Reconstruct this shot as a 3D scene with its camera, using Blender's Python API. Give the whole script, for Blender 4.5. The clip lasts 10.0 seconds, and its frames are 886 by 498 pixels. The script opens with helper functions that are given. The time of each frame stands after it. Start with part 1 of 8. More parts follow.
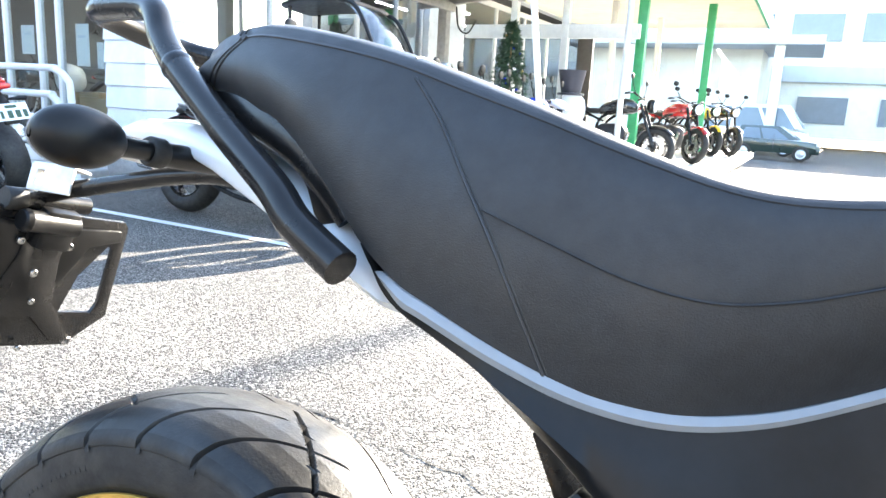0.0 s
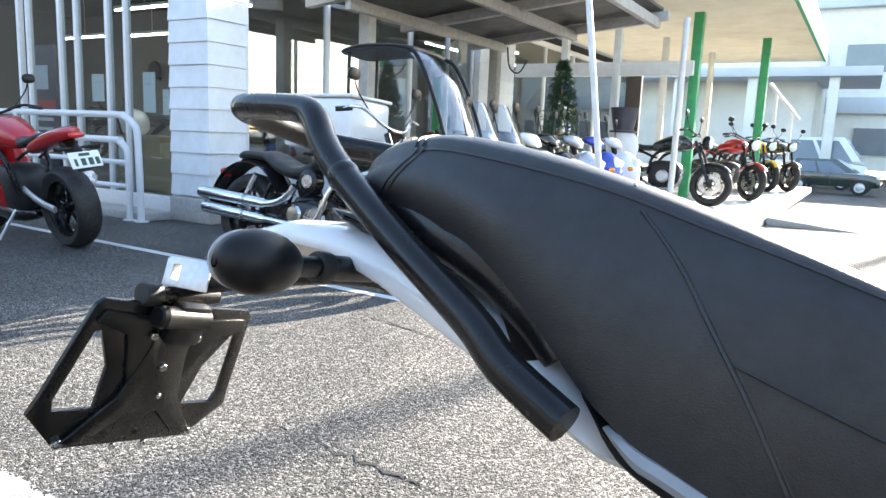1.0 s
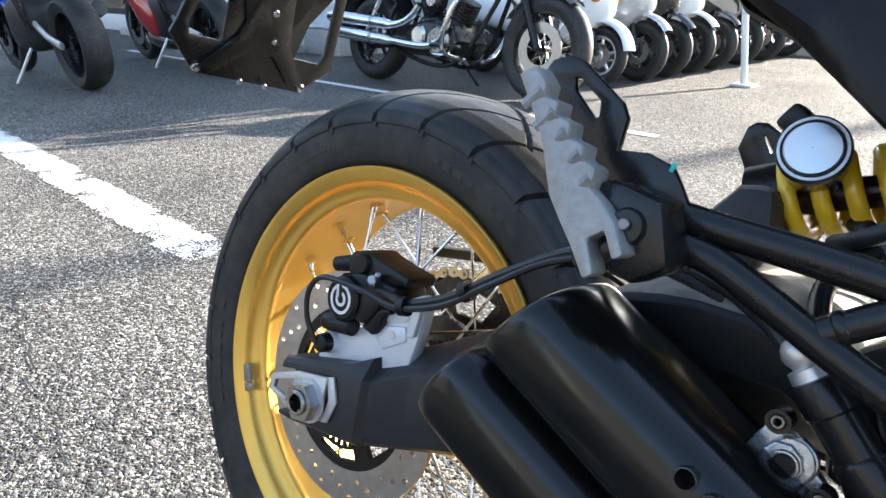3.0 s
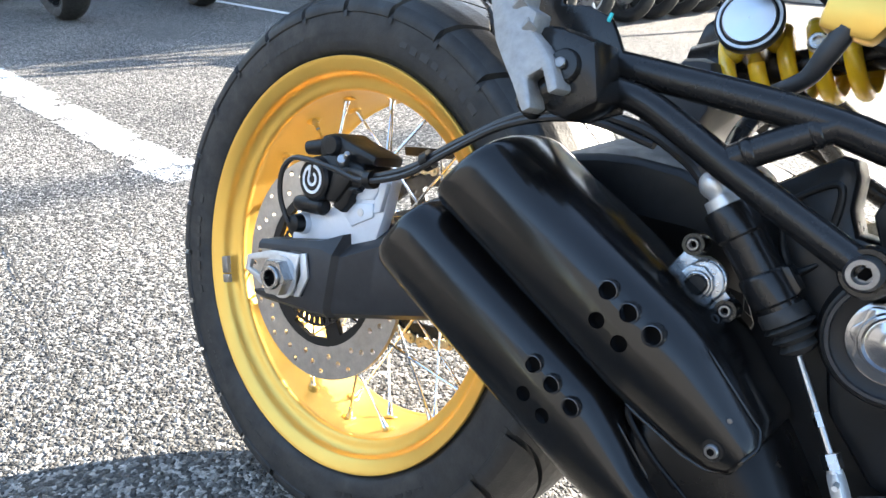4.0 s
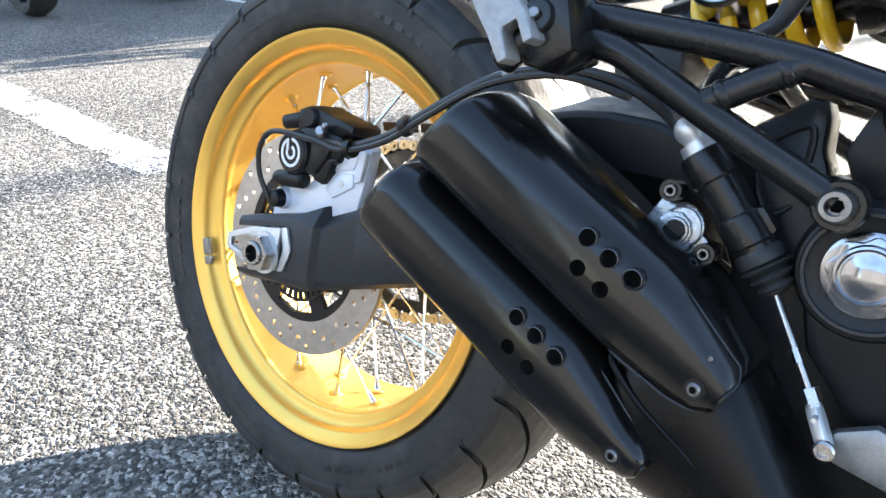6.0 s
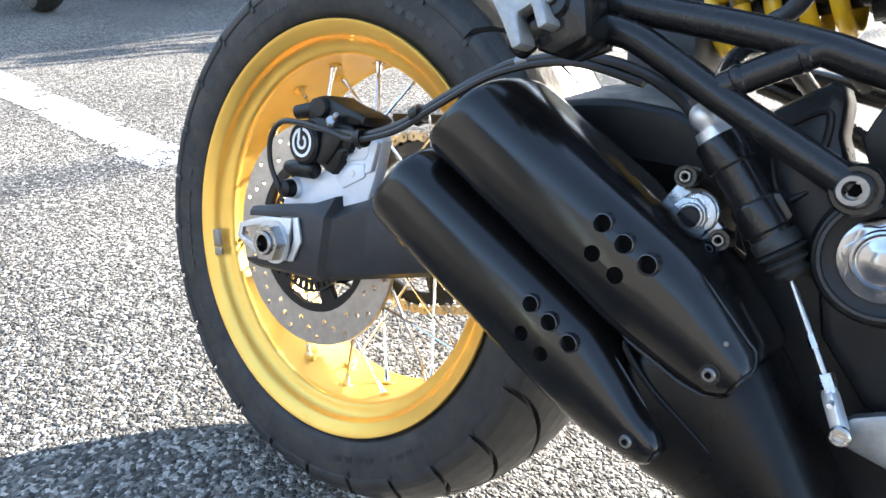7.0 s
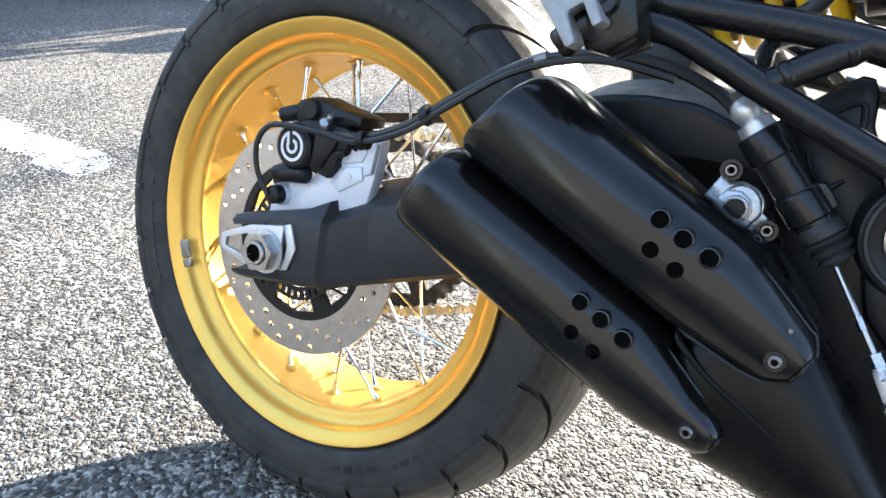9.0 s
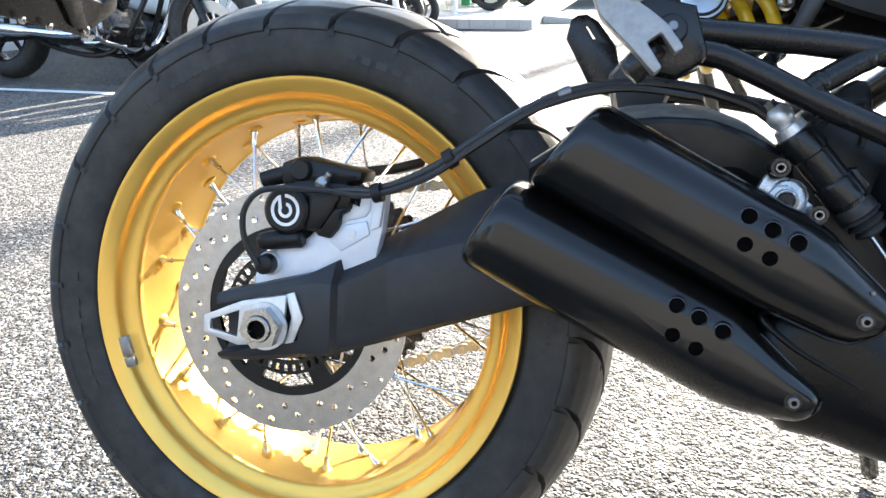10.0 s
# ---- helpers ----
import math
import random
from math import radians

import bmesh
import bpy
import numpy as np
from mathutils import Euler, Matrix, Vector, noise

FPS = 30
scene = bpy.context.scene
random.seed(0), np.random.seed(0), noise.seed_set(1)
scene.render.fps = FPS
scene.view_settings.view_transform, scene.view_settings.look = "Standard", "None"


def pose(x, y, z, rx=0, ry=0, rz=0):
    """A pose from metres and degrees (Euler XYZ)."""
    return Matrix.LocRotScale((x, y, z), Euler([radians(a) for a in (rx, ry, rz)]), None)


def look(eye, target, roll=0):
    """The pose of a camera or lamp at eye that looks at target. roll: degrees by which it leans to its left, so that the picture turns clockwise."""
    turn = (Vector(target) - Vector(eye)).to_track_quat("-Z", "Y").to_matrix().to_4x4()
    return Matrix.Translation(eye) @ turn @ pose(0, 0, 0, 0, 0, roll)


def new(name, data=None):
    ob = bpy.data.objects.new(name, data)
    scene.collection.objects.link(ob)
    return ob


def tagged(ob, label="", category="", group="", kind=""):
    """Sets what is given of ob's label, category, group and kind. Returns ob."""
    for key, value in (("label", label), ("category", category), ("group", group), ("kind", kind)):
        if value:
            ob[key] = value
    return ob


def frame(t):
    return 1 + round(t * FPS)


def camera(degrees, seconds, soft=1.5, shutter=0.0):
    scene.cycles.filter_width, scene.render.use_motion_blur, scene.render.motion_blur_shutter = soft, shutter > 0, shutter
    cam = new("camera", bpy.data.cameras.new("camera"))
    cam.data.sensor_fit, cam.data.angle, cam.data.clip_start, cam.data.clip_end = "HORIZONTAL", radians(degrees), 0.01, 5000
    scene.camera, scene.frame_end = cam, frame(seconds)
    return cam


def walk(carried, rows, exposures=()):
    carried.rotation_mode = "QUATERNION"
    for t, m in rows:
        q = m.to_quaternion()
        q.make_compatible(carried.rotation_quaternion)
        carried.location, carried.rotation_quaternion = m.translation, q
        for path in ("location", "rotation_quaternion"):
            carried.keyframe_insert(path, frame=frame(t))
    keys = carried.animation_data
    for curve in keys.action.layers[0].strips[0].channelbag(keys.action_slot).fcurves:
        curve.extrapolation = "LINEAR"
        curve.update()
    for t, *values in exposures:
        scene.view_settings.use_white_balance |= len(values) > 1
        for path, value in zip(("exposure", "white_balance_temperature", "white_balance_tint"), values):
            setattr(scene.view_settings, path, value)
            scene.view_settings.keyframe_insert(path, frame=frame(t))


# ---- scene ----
cam = camera(65.2, 10.0)
PATH = [
    (0, (0.452, -0.321, 0.91), (-0.439, 1.422, 0.498), 3.0),
    (0.2, (0.425, -0.333, 0.939), (-0.448, 1.423, 0.556), 2.6),
    (0.5, (0.377, -0.325, 0.973), (-0.534, 1.419, 0.618), 2.6),
    (0.7, (0.353, -0.329, 0.982), (-0.595, 1.396, 0.636), 2.4),
    (1, (0.33, -0.33, 0.964), (-0.684, 1.364, 0.643), 2.3),
    (1.3, (0.337, -0.345, 0.941), (-0.652, 1.352, 0.573), 2.4),
    (1.5, (0.345, -0.35, 0.918), (-0.639, 1.336, 0.482), 2.6),
    (2, (0.385, -0.37, 0.866), (-0.588, 1.266, 0.251), 2.7),
    (2.5, (0.435, -0.391, 0.804), (-0.642, 1.157, 0.137), 2.1),
    (2.7, (0.461, -0.398, 0.769), (-0.690, 1.090, 0.090), 1.7),
    (3, (0.486, -0.417, 0.734), (-0.755, 0.976, 0.013), 0.7),
    (4.5, (0.55, -0.45, 0.682), (-0.584, 0.939, -0.204), 2.6),
    (5, (0.55, -0.452, 0.675), (-0.563, 0.954, -0.211), 1.8),
    (6.5, (0.548, -0.458, 0.668), (-0.582, 0.939, -0.212), 0.5),
    (7, (0.547, -0.461, 0.665), (-0.586, 0.927, -0.225), 0.6),
    (7.5, (0.545, -0.464, 0.669), (-0.585, 0.92, -0.229), 0.5),
    (8, (0.534, -0.476, 0.672), (-0.586, 0.916, -0.227), 0.5),
    (8.5, (0.526, -0.491, 0.669), (-0.562, 0.932, -0.22), 1.1),
    (9, (0.474, -0.501, 0.665), (-0.458, 1.023, -0.234), 1.3),
    (9.5, (0.397, -0.516, 0.663), (-0.24, 1.155, -0.232), 2.9),
    (10, (0.297, -0.582, 0.651), (-0.138, 1.224, -0.09), -0.4),
]
walk(cam, [(t, look(eye, target, roll)) for t, eye, target, roll in PATH], exposures=((0.0, 3.4, 6750, 10), (0.5, 2.9, 6750, 10), (1.0, 2.5, 6750, 10), (1.5, 2.25, 6750, 10), (2.5, 2.15, 6750, 10), (3.0, 2.45, 6750, 10), (4.5, 3.07, 6750, 10), (6.5, 3.1, 6750, 10), (8.0, 3.06, 6750, 10), (9.0, 2.96, 6750, 10), (9.5, 2.88, 6750, 10), (10.0, 2.88, 6750, 10)))
# ---- light ----
world = bpy.data.worlds.new("sky")
scene.world = world
world.use_nodes = True
wn = world.node_tree.nodes
wn.clear()
sky = wn.new("ShaderNodeTexSky")
sky.sky_type = "NISHITA"
sky.sun_disc = False
sky.sun_elevation = radians(18.7)
sky.sun_rotation = radians(15.5)
sky.air_density, sky.dust_density, sky.ozone_density = 1.0, 0.7, 1.2
bg = wn.new("ShaderNodeBackground")
bg.inputs["Strength"].default_value = 0.14
wo = wn.new("ShaderNodeOutputWorld")
world.node_tree.links.new(sky.outputs[0], bg.inputs[0])
world.node_tree.links.new(bg.outputs[0], wo.inputs[0])

sun_data = bpy.data.lights.new("sun", "SUN")
sun_data.energy, sun_data.angle, sun_data.color = 5.0, radians(0.55), (1.0, 0.93, 0.82)
sun = new("sun", sun_data)
az, el = radians(15.5), radians(18.7)
sun.matrix_world = look((20 * math.sin(az) * math.cos(el), 20 * math.cos(az) * math.cos(el), 20 * math.sin(el)), (0, 0, 0))

# ---- materials ----
def mat(name, color, rough=0.5, metal=0.0, grain=0.0, scale=60.0, bump=0.0, bump_scale=None, vary=0.0, coat=0.0, spec=None, stain=None, stain_scale=4.0, stain_amt=0.35, rough_vary=0.12):
    """A principled surface with colour variation at two scales and a fine relief."""
    m = bpy.data.materials.new(name)
    m.use_nodes = True
    t = m.node_tree
    p = t.nodes["Principled BSDF"]
    p.inputs["Metallic"].default_value = metal
    p.inputs["Roughness"].default_value = rough
    if coat:
        p.inputs["Coat Weight"].default_value = coat
        p.inputs["Coat Roughness"].default_value = 0.06
    if spec is not None:
        p.inputs["Specular IOR Level"].default_value = spec
    co = t.nodes.new("ShaderNodeTexCoord").outputs["Object"]

    def tex(sc, detail=4.0, rgh=0.6):
        n = t.nodes.new("ShaderNodeTexNoise")
        n.inputs["Scale"].default_value, n.inputs["Detail"].default_value, n.inputs["Roughness"].default_value = sc, detail, rgh
        t.links.new(co, n.inputs["Vector"])
        return n.outputs["Fac"]

    def mixed(fac, a, b):
        n = t.nodes.new("ShaderNodeMix")
        n.data_type = "RGBA"
        for sock, v in ((n.inputs["Factor"], fac), (n.inputs["A"], a), (n.inputs["B"], b)):
            if hasattr(v, "is_linked"):
                t.links.new(v, sock)
            else:
                sock.default_value = v if not isinstance(v, tuple) else (*v[:3], 1)
        return n.outputs["Result"]

    def ramp(v, lo, hi, a=0.0, b=1.0):
        n = t.nodes.new("ShaderNodeMapRange")
        for k, x in zip(("From Min", "From Max", "To Min", "To Max"), (lo, hi, a, b)):
            n.inputs[k].default_value = x
        t.links.new(v, n.inputs["Value"])
        return n.outputs["Result"]

    out = tuple(color)
    if grain:
        f = ramp(tex(scale, 5.0), 0.3, 0.7)
        out = mixed(f, tuple(c * (1 - grain) for c in color), tuple(min(1, c * (1 + grain)) for c in color))
    if stain:
        f = ramp(tex(stain_scale, 6.0, 0.65), 0.5, 0.72, 0.0, stain_amt)
        out = mixed(f, out, tuple(stain))
    if vary:
        info = t.nodes.new("ShaderNodeObjectInfo").outputs["Random"]
        out = mixed(ramp(info, 0, 1, 0.0, vary), out, tuple(c * 0.45 for c in color))
    if isinstance(out, tuple):
        p.inputs["Base Color"].default_value = (*out, 1)
    else:
        t.links.new(out, p.inputs["Base Color"])
    if rough_vary:
        t.links.new(ramp(tex(stain_scale * 3, 5.0), 0.3, 0.7, max(0.02, rough - rough_vary * rough * 2), min(1, rough + rough_vary * rough * 2)), p.inputs["Roughness"])
    if bump:
        b = t.nodes.new("ShaderNodeBump")
        b.inputs["Strength"].default_value, b.inputs["Distance"].default_value = 0.6, bump
        t.links.new(tex(bump_scale or scale, 3.0), b.inputs["Height"])
        t.links.new(b.outputs["Normal"], p.inputs["Normal"])
    return m


def glass(name, tint=(0.9, 0.95, 0.95), alpha=0.25, rough=0.02):
    """Thin clear glass: see-through with a mirror gloss."""
    m = bpy.data.materials.new(name)
    m.use_nodes = True
    t = m.node_tree
    t.nodes.clear()
    o = t.nodes.new("ShaderNodeOutputMaterial")
    mix = t.nodes.new("ShaderNodeMixShader")
    tr = t.nodes.new("ShaderNodeBsdfTransparent")
    tr.inputs["Color"].default_value = (*tint, 1)
    gl = t.nodes.new("ShaderNodeBsdfGlossy")
    gl.inputs["Roughness"].default_value = rough
    fr = t.nodes.new("ShaderNodeLayerWeight")
    pw = t.nodes.new("ShaderNodeMath")
    pw.operation = "POWER"
    pw.inputs[1].default_value = 4.0
    t.links.new(fr.outputs["Facing"], pw.inputs[0])
    ad = t.nodes.new("ShaderNodeMath")
    ad.operation = "ADD"
    ad.use_clamp = True
    ad.inputs[1].default_value = alpha
    t.links.new(pw.outputs[0], ad.inputs[0])
    t.links.new(ad.outputs[0], mix.inputs[0])
    t.links.new(tr.outputs[0], mix.inputs[1])
    t.links.new(gl.outputs[0], mix.inputs[2])
    t.links.new(mix.outputs[0], o.inputs["Surface"])
    return m


def lamp_mat(name, color, power):
    m = bpy.data.materials.new(name)
    m.use_nodes = True
    p = m.node_tree.nodes["Principled BSDF"]
    p.inputs["Base Color"].default_value = (*color, 1)
    p.inputs["Emission Color"].default_value = (*color, 1)
    p.inputs["Emission Strength"].default_value = power
    return m


RUBBER = mat("tyre_rubber", (0.014, 0.0135, 0.013), 0.62, grain=0.45, scale=70, bump=0.0006, bump_scale=260, stain=(0.050, 0.045, 0.038), stain_scale=11, stain_amt=0.6)
TREAD = mat("tread_rubber", (0.017, 0.0165, 0.016), 0.40, grain=0.3, scale=60, bump=0.0005, bump_scale=400, stain=(0.075, 0.068, 0.058), stain_scale=14, stain_amt=0.5)
GOLD = mat("gold_anodised", (0.72, 0.45, 0.105), 0.40, metal=0.82, grain=0.035, scale=14, stain=(0.62, 0.37, 0.08), stain_scale=5, stain_amt=0.18, rough_vary=0.05)
CHROME = mat("chrome", (0.75, 0.75, 0.76), 0.14, metal=1.0, grain=0.05)
STEEL = mat("brushed_steel", (0.42, 0.41, 0.40), 0.28, metal=1.0, grain=0.12, scale=200, bump=0.0002, bump_scale=700)
DISC = mat("disc_steel", (0.43, 0.405, 0.375), 0.36, metal=0.9, grain=0.12, scale=120, stain=(0.33, 0.27, 0.22), stain_scale=25)
ALU = mat("cast_aluminium", (0.6, 0.61, 0.62), 0.42, metal=0.75, grain=0.1, scale=140, bump=0.0004, bump_scale=600)
BOLT = mat("dull_bolt_steel", (0.19, 0.19, 0.195), 0.34, metal=0.9, grain=0.15, scale=300)
WHITE_METAL = mat("silver_paint", (0.62, 0.66, 0.72), 0.4, metal=0.25, grain=0.06, scale=60, coat=0.2)
BLACK_PAINT = mat("satin_black_paint", (0.0095, 0.009, 0.009), 0.24, spec=0.34, grain=0.25, scale=40, stain=(0.02, 0.02, 0.02), stain_scale=12)
BLACK_EXH = mat("black_exhaust_coat", (0.0042, 0.0039, 0.0038), 0.18, spec=0.40, grain=0.2, scale=30, stain=(0.009, 0.009, 0.011), stain_scale=7, stain_amt=0.4)
BLACK_PLASTIC = mat("black_plastic", (0.0085, 0.0083, 0.0085), 0.36, spec=0.26, grain=0.25, scale=60, bump=0.0001, bump_scale=1500, stain=(0.016, 0.0155, 0.015), stain_scale=10)
DARK_GREY = mat("dark_grey_paint", (0.027, 0.027, 0.029), 0.42, spec=0.28, grain=0.15, scale=60, bump=0.00004, bump_scale=1500, stain=(0.04, 0.039, 0.037), stain_scale=8)
LEATHER = mat("black_seat_vinyl", (0.017, 0.017, 0.018), 0.46, grain=0.25, scale=80, bump=0.0005, bump_scale=800, stain=(0.035, 0.034, 0.033), stain_scale=6, stain_amt=0.5)
HOSE = mat("black_hose", (0.013, 0.013, 0.014), 0.4, grain=0.2, scale=120)
YELLOW = mat("yellow_spring_paint", (0.85, 0.52, 0.02), 0.28, grain=0.06, scale=40, coat=0.4)
CHAIN = mat("chain_steel", (0.5, 0.42, 0.28), 0.35, metal=0.9, grain=0.25, scale=300)
WHITE_PAINT = mat("white_gloss_paint", (0.78, 0.79, 0.8), 0.2, grain=0.03, scale=10, coat=0.5)
WHITE_LOGO = mat("white_print", (0.8, 0.8, 0.8), 0.5)
GREY_PRINT = mat("tyre_print", (0.0125, 0.012, 0.0118), 0.55, grain=0.3, scale=120)
LENS = mat("clear_lens", (0.75, 0.76, 0.76), 0.15, grain=0.04, coat=0.5)
STRIP = mat("dull_silver_strip", (0.30, 0.305, 0.31), 0.46, metal=0.35, grain=0.05, scale=60)
PEG = mat("peg_casting", (0.30, 0.295, 0.29), 0.52, metal=0.6, grain=0.15, scale=160, bump=0.0004, bump_scale=500)
COVER_BLACK = mat("heat_black_paint", (0.0036, 0.0032, 0.0032), 0.30, spec=0.20, grain=0.2, scale=40, stain=(0.008, 0.0075, 0.007), stain_scale=9, stain_amt=0.4)
PIPING = mat("seat_piping", (0.03, 0.03, 0.031), 0.34, grain=0.15, scale=120)
HUGGER = mat("dusty_black_plastic", (0.0095, 0.0095, 0.0098), 0.36, spec=0.33, grain=0.25, scale=60, stain=(0.026, 0.024, 0.022), stain_scale=22, stain_amt=0.45)
CAP_METAL = mat("pivot_cap_metal", (0.34, 0.34, 0.35), 0.17, metal=1.0, grain=0.15, scale=160)
# dust, and the light that falls on the brace's top put into the grey
DUSTY_LIT = mat("dusty_grey_plastic", (0.115, 0.11, 0.10), 0.55, spec=0.35, grain=0.25, scale=50, stain=(0.24, 0.225, 0.20), stain_scale=30, stain_amt=0.8)
# brighter metal that paints the light caught on the silencers' hole rims
LIT_EDGE = mat("worn_steel_edge", (0.055, 0.055, 0.058), 0.26, metal=0.7, grain=0.3, scale=200)
BRACKET = mat("worn_bracket_steel", (0.36, 0.365, 0.37), 0.30, metal=0.92, grain=0.2, scale=160, bump=0.0003, bump_scale=500, stain=(0.10, 0.09, 0.08), stain_scale=90, stain_amt=0.6)
PEDAL = mat("pedal_metal", (0.24, 0.24, 0.24), 0.4, metal=0.8, grain=0.15, scale=160, bump=0.0003, bump_scale=600)
TEAL = mat("teal_mark", (0.02, 0.5, 0.5), 0.5)
# near-black that paints the shade inside punched holes, bores and bolt sockets
HOLE_SHADE = mat("dark_hole", (0.004, 0.0036, 0.0034), 0.95, spec=0.05)

SPUN = mat("spun_aluminium", (0.62, 0.63, 0.65), 0.3, metal=1.0, rough_vary=0)
_t = SPUN.node_tree
_g = _t.nodes.new("ShaderNodeTangent")
_g.direction_type, _g.axis = "RADIAL", "Z"
_t.links.new(_g.outputs[0], _t.nodes["Principled BSDF"].inputs["Tangent"])
_t.nodes["Principled BSDF"].inputs["Anisotropic"].default_value = 0.85


def asphalt():
    m = bpy.data.materials.new("asphalt")
    m.use_nodes = True
    t = m.node_tree
    p = t.nodes["Principled BSDF"]
    co = t.nodes.new("ShaderNodeTexCoord").outputs["Object"]

    def nz(sc, d=4.0):
        n = t.nodes.new("ShaderNodeTexNoise")
        n.inputs["Scale"].default_value, n.inputs["Detail"].default_value = sc, d
        t.links.new(co, n.inputs["Vector"])
        return n.outputs["Fac"]

    def rng(v, lo, hi, a, b):
        n = t.nodes.new("ShaderNodeMapRange")
        for k, x in zip(("From Min", "From Max", "To Min", "To Max"), (lo, hi, a, b)):
            n.inputs[k].default_value = x
        t.links.new(v, n.inputs["Value"])
        return n.outputs["Result"]

    warp = t.nodes.new("ShaderNodeTexNoise")
    warp.inputs["Scale"].default_value, warp.inputs["Detail"].default_value = 110, 2.0
    t.links.new(co, warp.inputs["Vector"])
    wv = t.nodes.new("ShaderNodeVectorMath")
    wv.operation = "MULTIPLY_ADD"
    wv.inputs[1].default_value = (0.010, 0.010, 0.010)
    t.links.new(warp.outputs["Color"], wv.inputs[0])
    t.links.new(co, wv.inputs[2])
    vo = t.nodes.new("ShaderNodeTexVoronoi")
    vo.inputs["Scale"].default_value = 165
    vo.inputs["Randomness"].default_value = 1.0
    t.links.new(wv.outputs[0], vo.inputs["Vector"])
    hs = t.nodes.new("ShaderNodeSeparateColor")
    t.links.new(vo.outputs["Color"], hs.inputs[0])
    cr = t.nodes.new("ShaderNodeValToRGB")
    e = cr.color_ramp.elements
    e[0].position, e[0].color = 0.0, (0.026, 0.026, 0.026, 1)
    e[1].position, e[1].color = 1.0, (0.46, 0.44, 0.41, 1)
    for pos, v in ((0.38, 0.070), (0.72, 0.165)):
        k = e.new(pos)
        k.color = (v, v * 0.97, v * 0.92, 1)
    t.links.new(hs.outputs[0], cr.inputs[0])
    mx = t.nodes.new("ShaderNodeMix")
    mx.data_type, mx.blend_type = "RGBA", "MULTIPLY"
    mx.inputs["Factor"].default_value = 1.0
    t.links.new(cr.outputs[0], mx.inputs["A"])
    tint = t.nodes.new("ShaderNodeValToRGB")
    tint.color_ramp.elements[0].position, tint.color_ramp.elements[0].color = 0.3, (0.72, 0.72, 0.72, 1)
    tint.color_ramp.elements[1].position, tint.color_ramp.elements[1].color = 0.7, (1.2, 1.18, 1.15, 1)
    t.links.new(nz(1.3, 6.0), tint.inputs[0])
    t.links.new(tint.outputs[0], mx.inputs["B"])
    t.links.new(mx.outputs["Result"], p.inputs["Base Color"])
    t.links.new(rng(hs.outputs[1], 0, 1, 0.55, 0.95), p.inputs["Roughness"])
    p.inputs["Specular IOR Level"].default_value = 0.3
    ht = t.nodes.new("ShaderNodeMath")
    ht.operation = "ADD"
    t.links.new(rng(vo.outputs["Distance"], 0.0, 0.7, 1.0, 0.0), ht.inputs[0])
    t.links.new(rng(nz(60, 3.0), 0.3, 0.7, 0.0, 0.7), ht.inputs[1])
    h2 = t.nodes.new("ShaderNodeMath")
    h2.operation = "ADD"
    t.links.new(ht.outputs[0], h2.inputs[0])
    t.links.new(rng(hs.outputs[2], 0, 1, 0.0, 0.8), h2.inputs[1])
    b = t.nodes.new("ShaderNodeBump")
    b.inputs["Strength"].default_value, b.inputs["Distance"].default_value = 1.0, 0.0070
    t.links.new(h2.outputs[0], b.inputs["Height"])
    t.links.new(b.outputs["Normal"], p.inputs["Normal"])
    return m


ASPHALT = asphalt()


def worn_paint(name, color=(0.66, 0.66, 0.64), worn=0.45):
    m = bpy.data.materials.new(name)
    m.use_nodes = True
    t = m.node_tree
    p = t.nodes["Principled BSDF"]
    co = t.nodes.new("ShaderNodeTexCoord").outputs["Object"]
    n = t.nodes.new("ShaderNodeTexNoise")
    n.inputs["Scale"].default_value, n.inputs["Detail"].default_value, n.inputs["Roughness"].default_value = 18, 8, 0.75
    t.links.new(co, n.inputs["Vector"])
    v = t.nodes.new("ShaderNodeTexVoronoi")
    v.inputs["Scale"].default_value = 150
    t.links.new(co, v.inputs["Vector"])
    r = t.nodes.new("ShaderNodeValToRGB")
    r.color_ramp.elements[0].position, r.color_ramp.elements[0].color = worn - 0.05, (0.10, 0.098, 0.092, 1)
    r.color_ramp.elements[1].position, r.color_ramp.elements[1].color = worn + 0.03, (*color, 1)
    t.links.new(n.outputs["Fac"], r.inputs[0])
    t.links.new(r.outputs[0], p.inputs["Base Color"])
    p.inputs["Roughness"].default_value = 0.7
    b = t.nodes.new("ShaderNodeBump")
    b.inputs["Strength"].default_value, b.inputs["Distance"].default_value = 0.7, 0.003
    t.links.new(v.outputs["Distance"], b.inputs["Height"])
    t.links.new(b.outputs["Normal"], p.inputs["Normal"])
    return m


LINE_PAINT = worn_paint("worn_line_paint", worn=0.36)
LINE_PAINT_FAR = worn_paint("line_paint", worn=0.33)

# ---- mesh tools ----
def mesh_of(name, bm, m, smooth=35):
    bmesh.ops.recalc_face_normals(bm, faces=bm.faces)
    me = bpy.data.meshes.new(name)
    bm.to_mesh(me)
    bm.free()
    for mm in (m if isinstance(m, (list, tuple)) else [m]):
        me.materials.append(mm)
    if smooth:
        me.polygons.foreach_set("use_smooth", [True] * len(me.polygons))
        me.set_sharp_from_angle(angle=radians(smooth))
    return me


def part(name, bm, m, parent=None, label="", smooth=35, mx=None):
    """One mesh object under a thing or a part."""
    ob = new(name, mesh_of(name, bm, m, smooth))
    if parent is not None:
        ob.parent = parent
    if mx is not None:
        ob.matrix_basis = mx
    if label:
        ob["label"] = label
    return ob


def share(ob, parent, mx):
    """Another object on the same mesh."""
    o = new(ob.name.split(".")[0], ob.data)
    o.parent = parent
    o.matrix_basis = mx
    if "label" in ob:
        o["label"] = ob["label"]
    return o


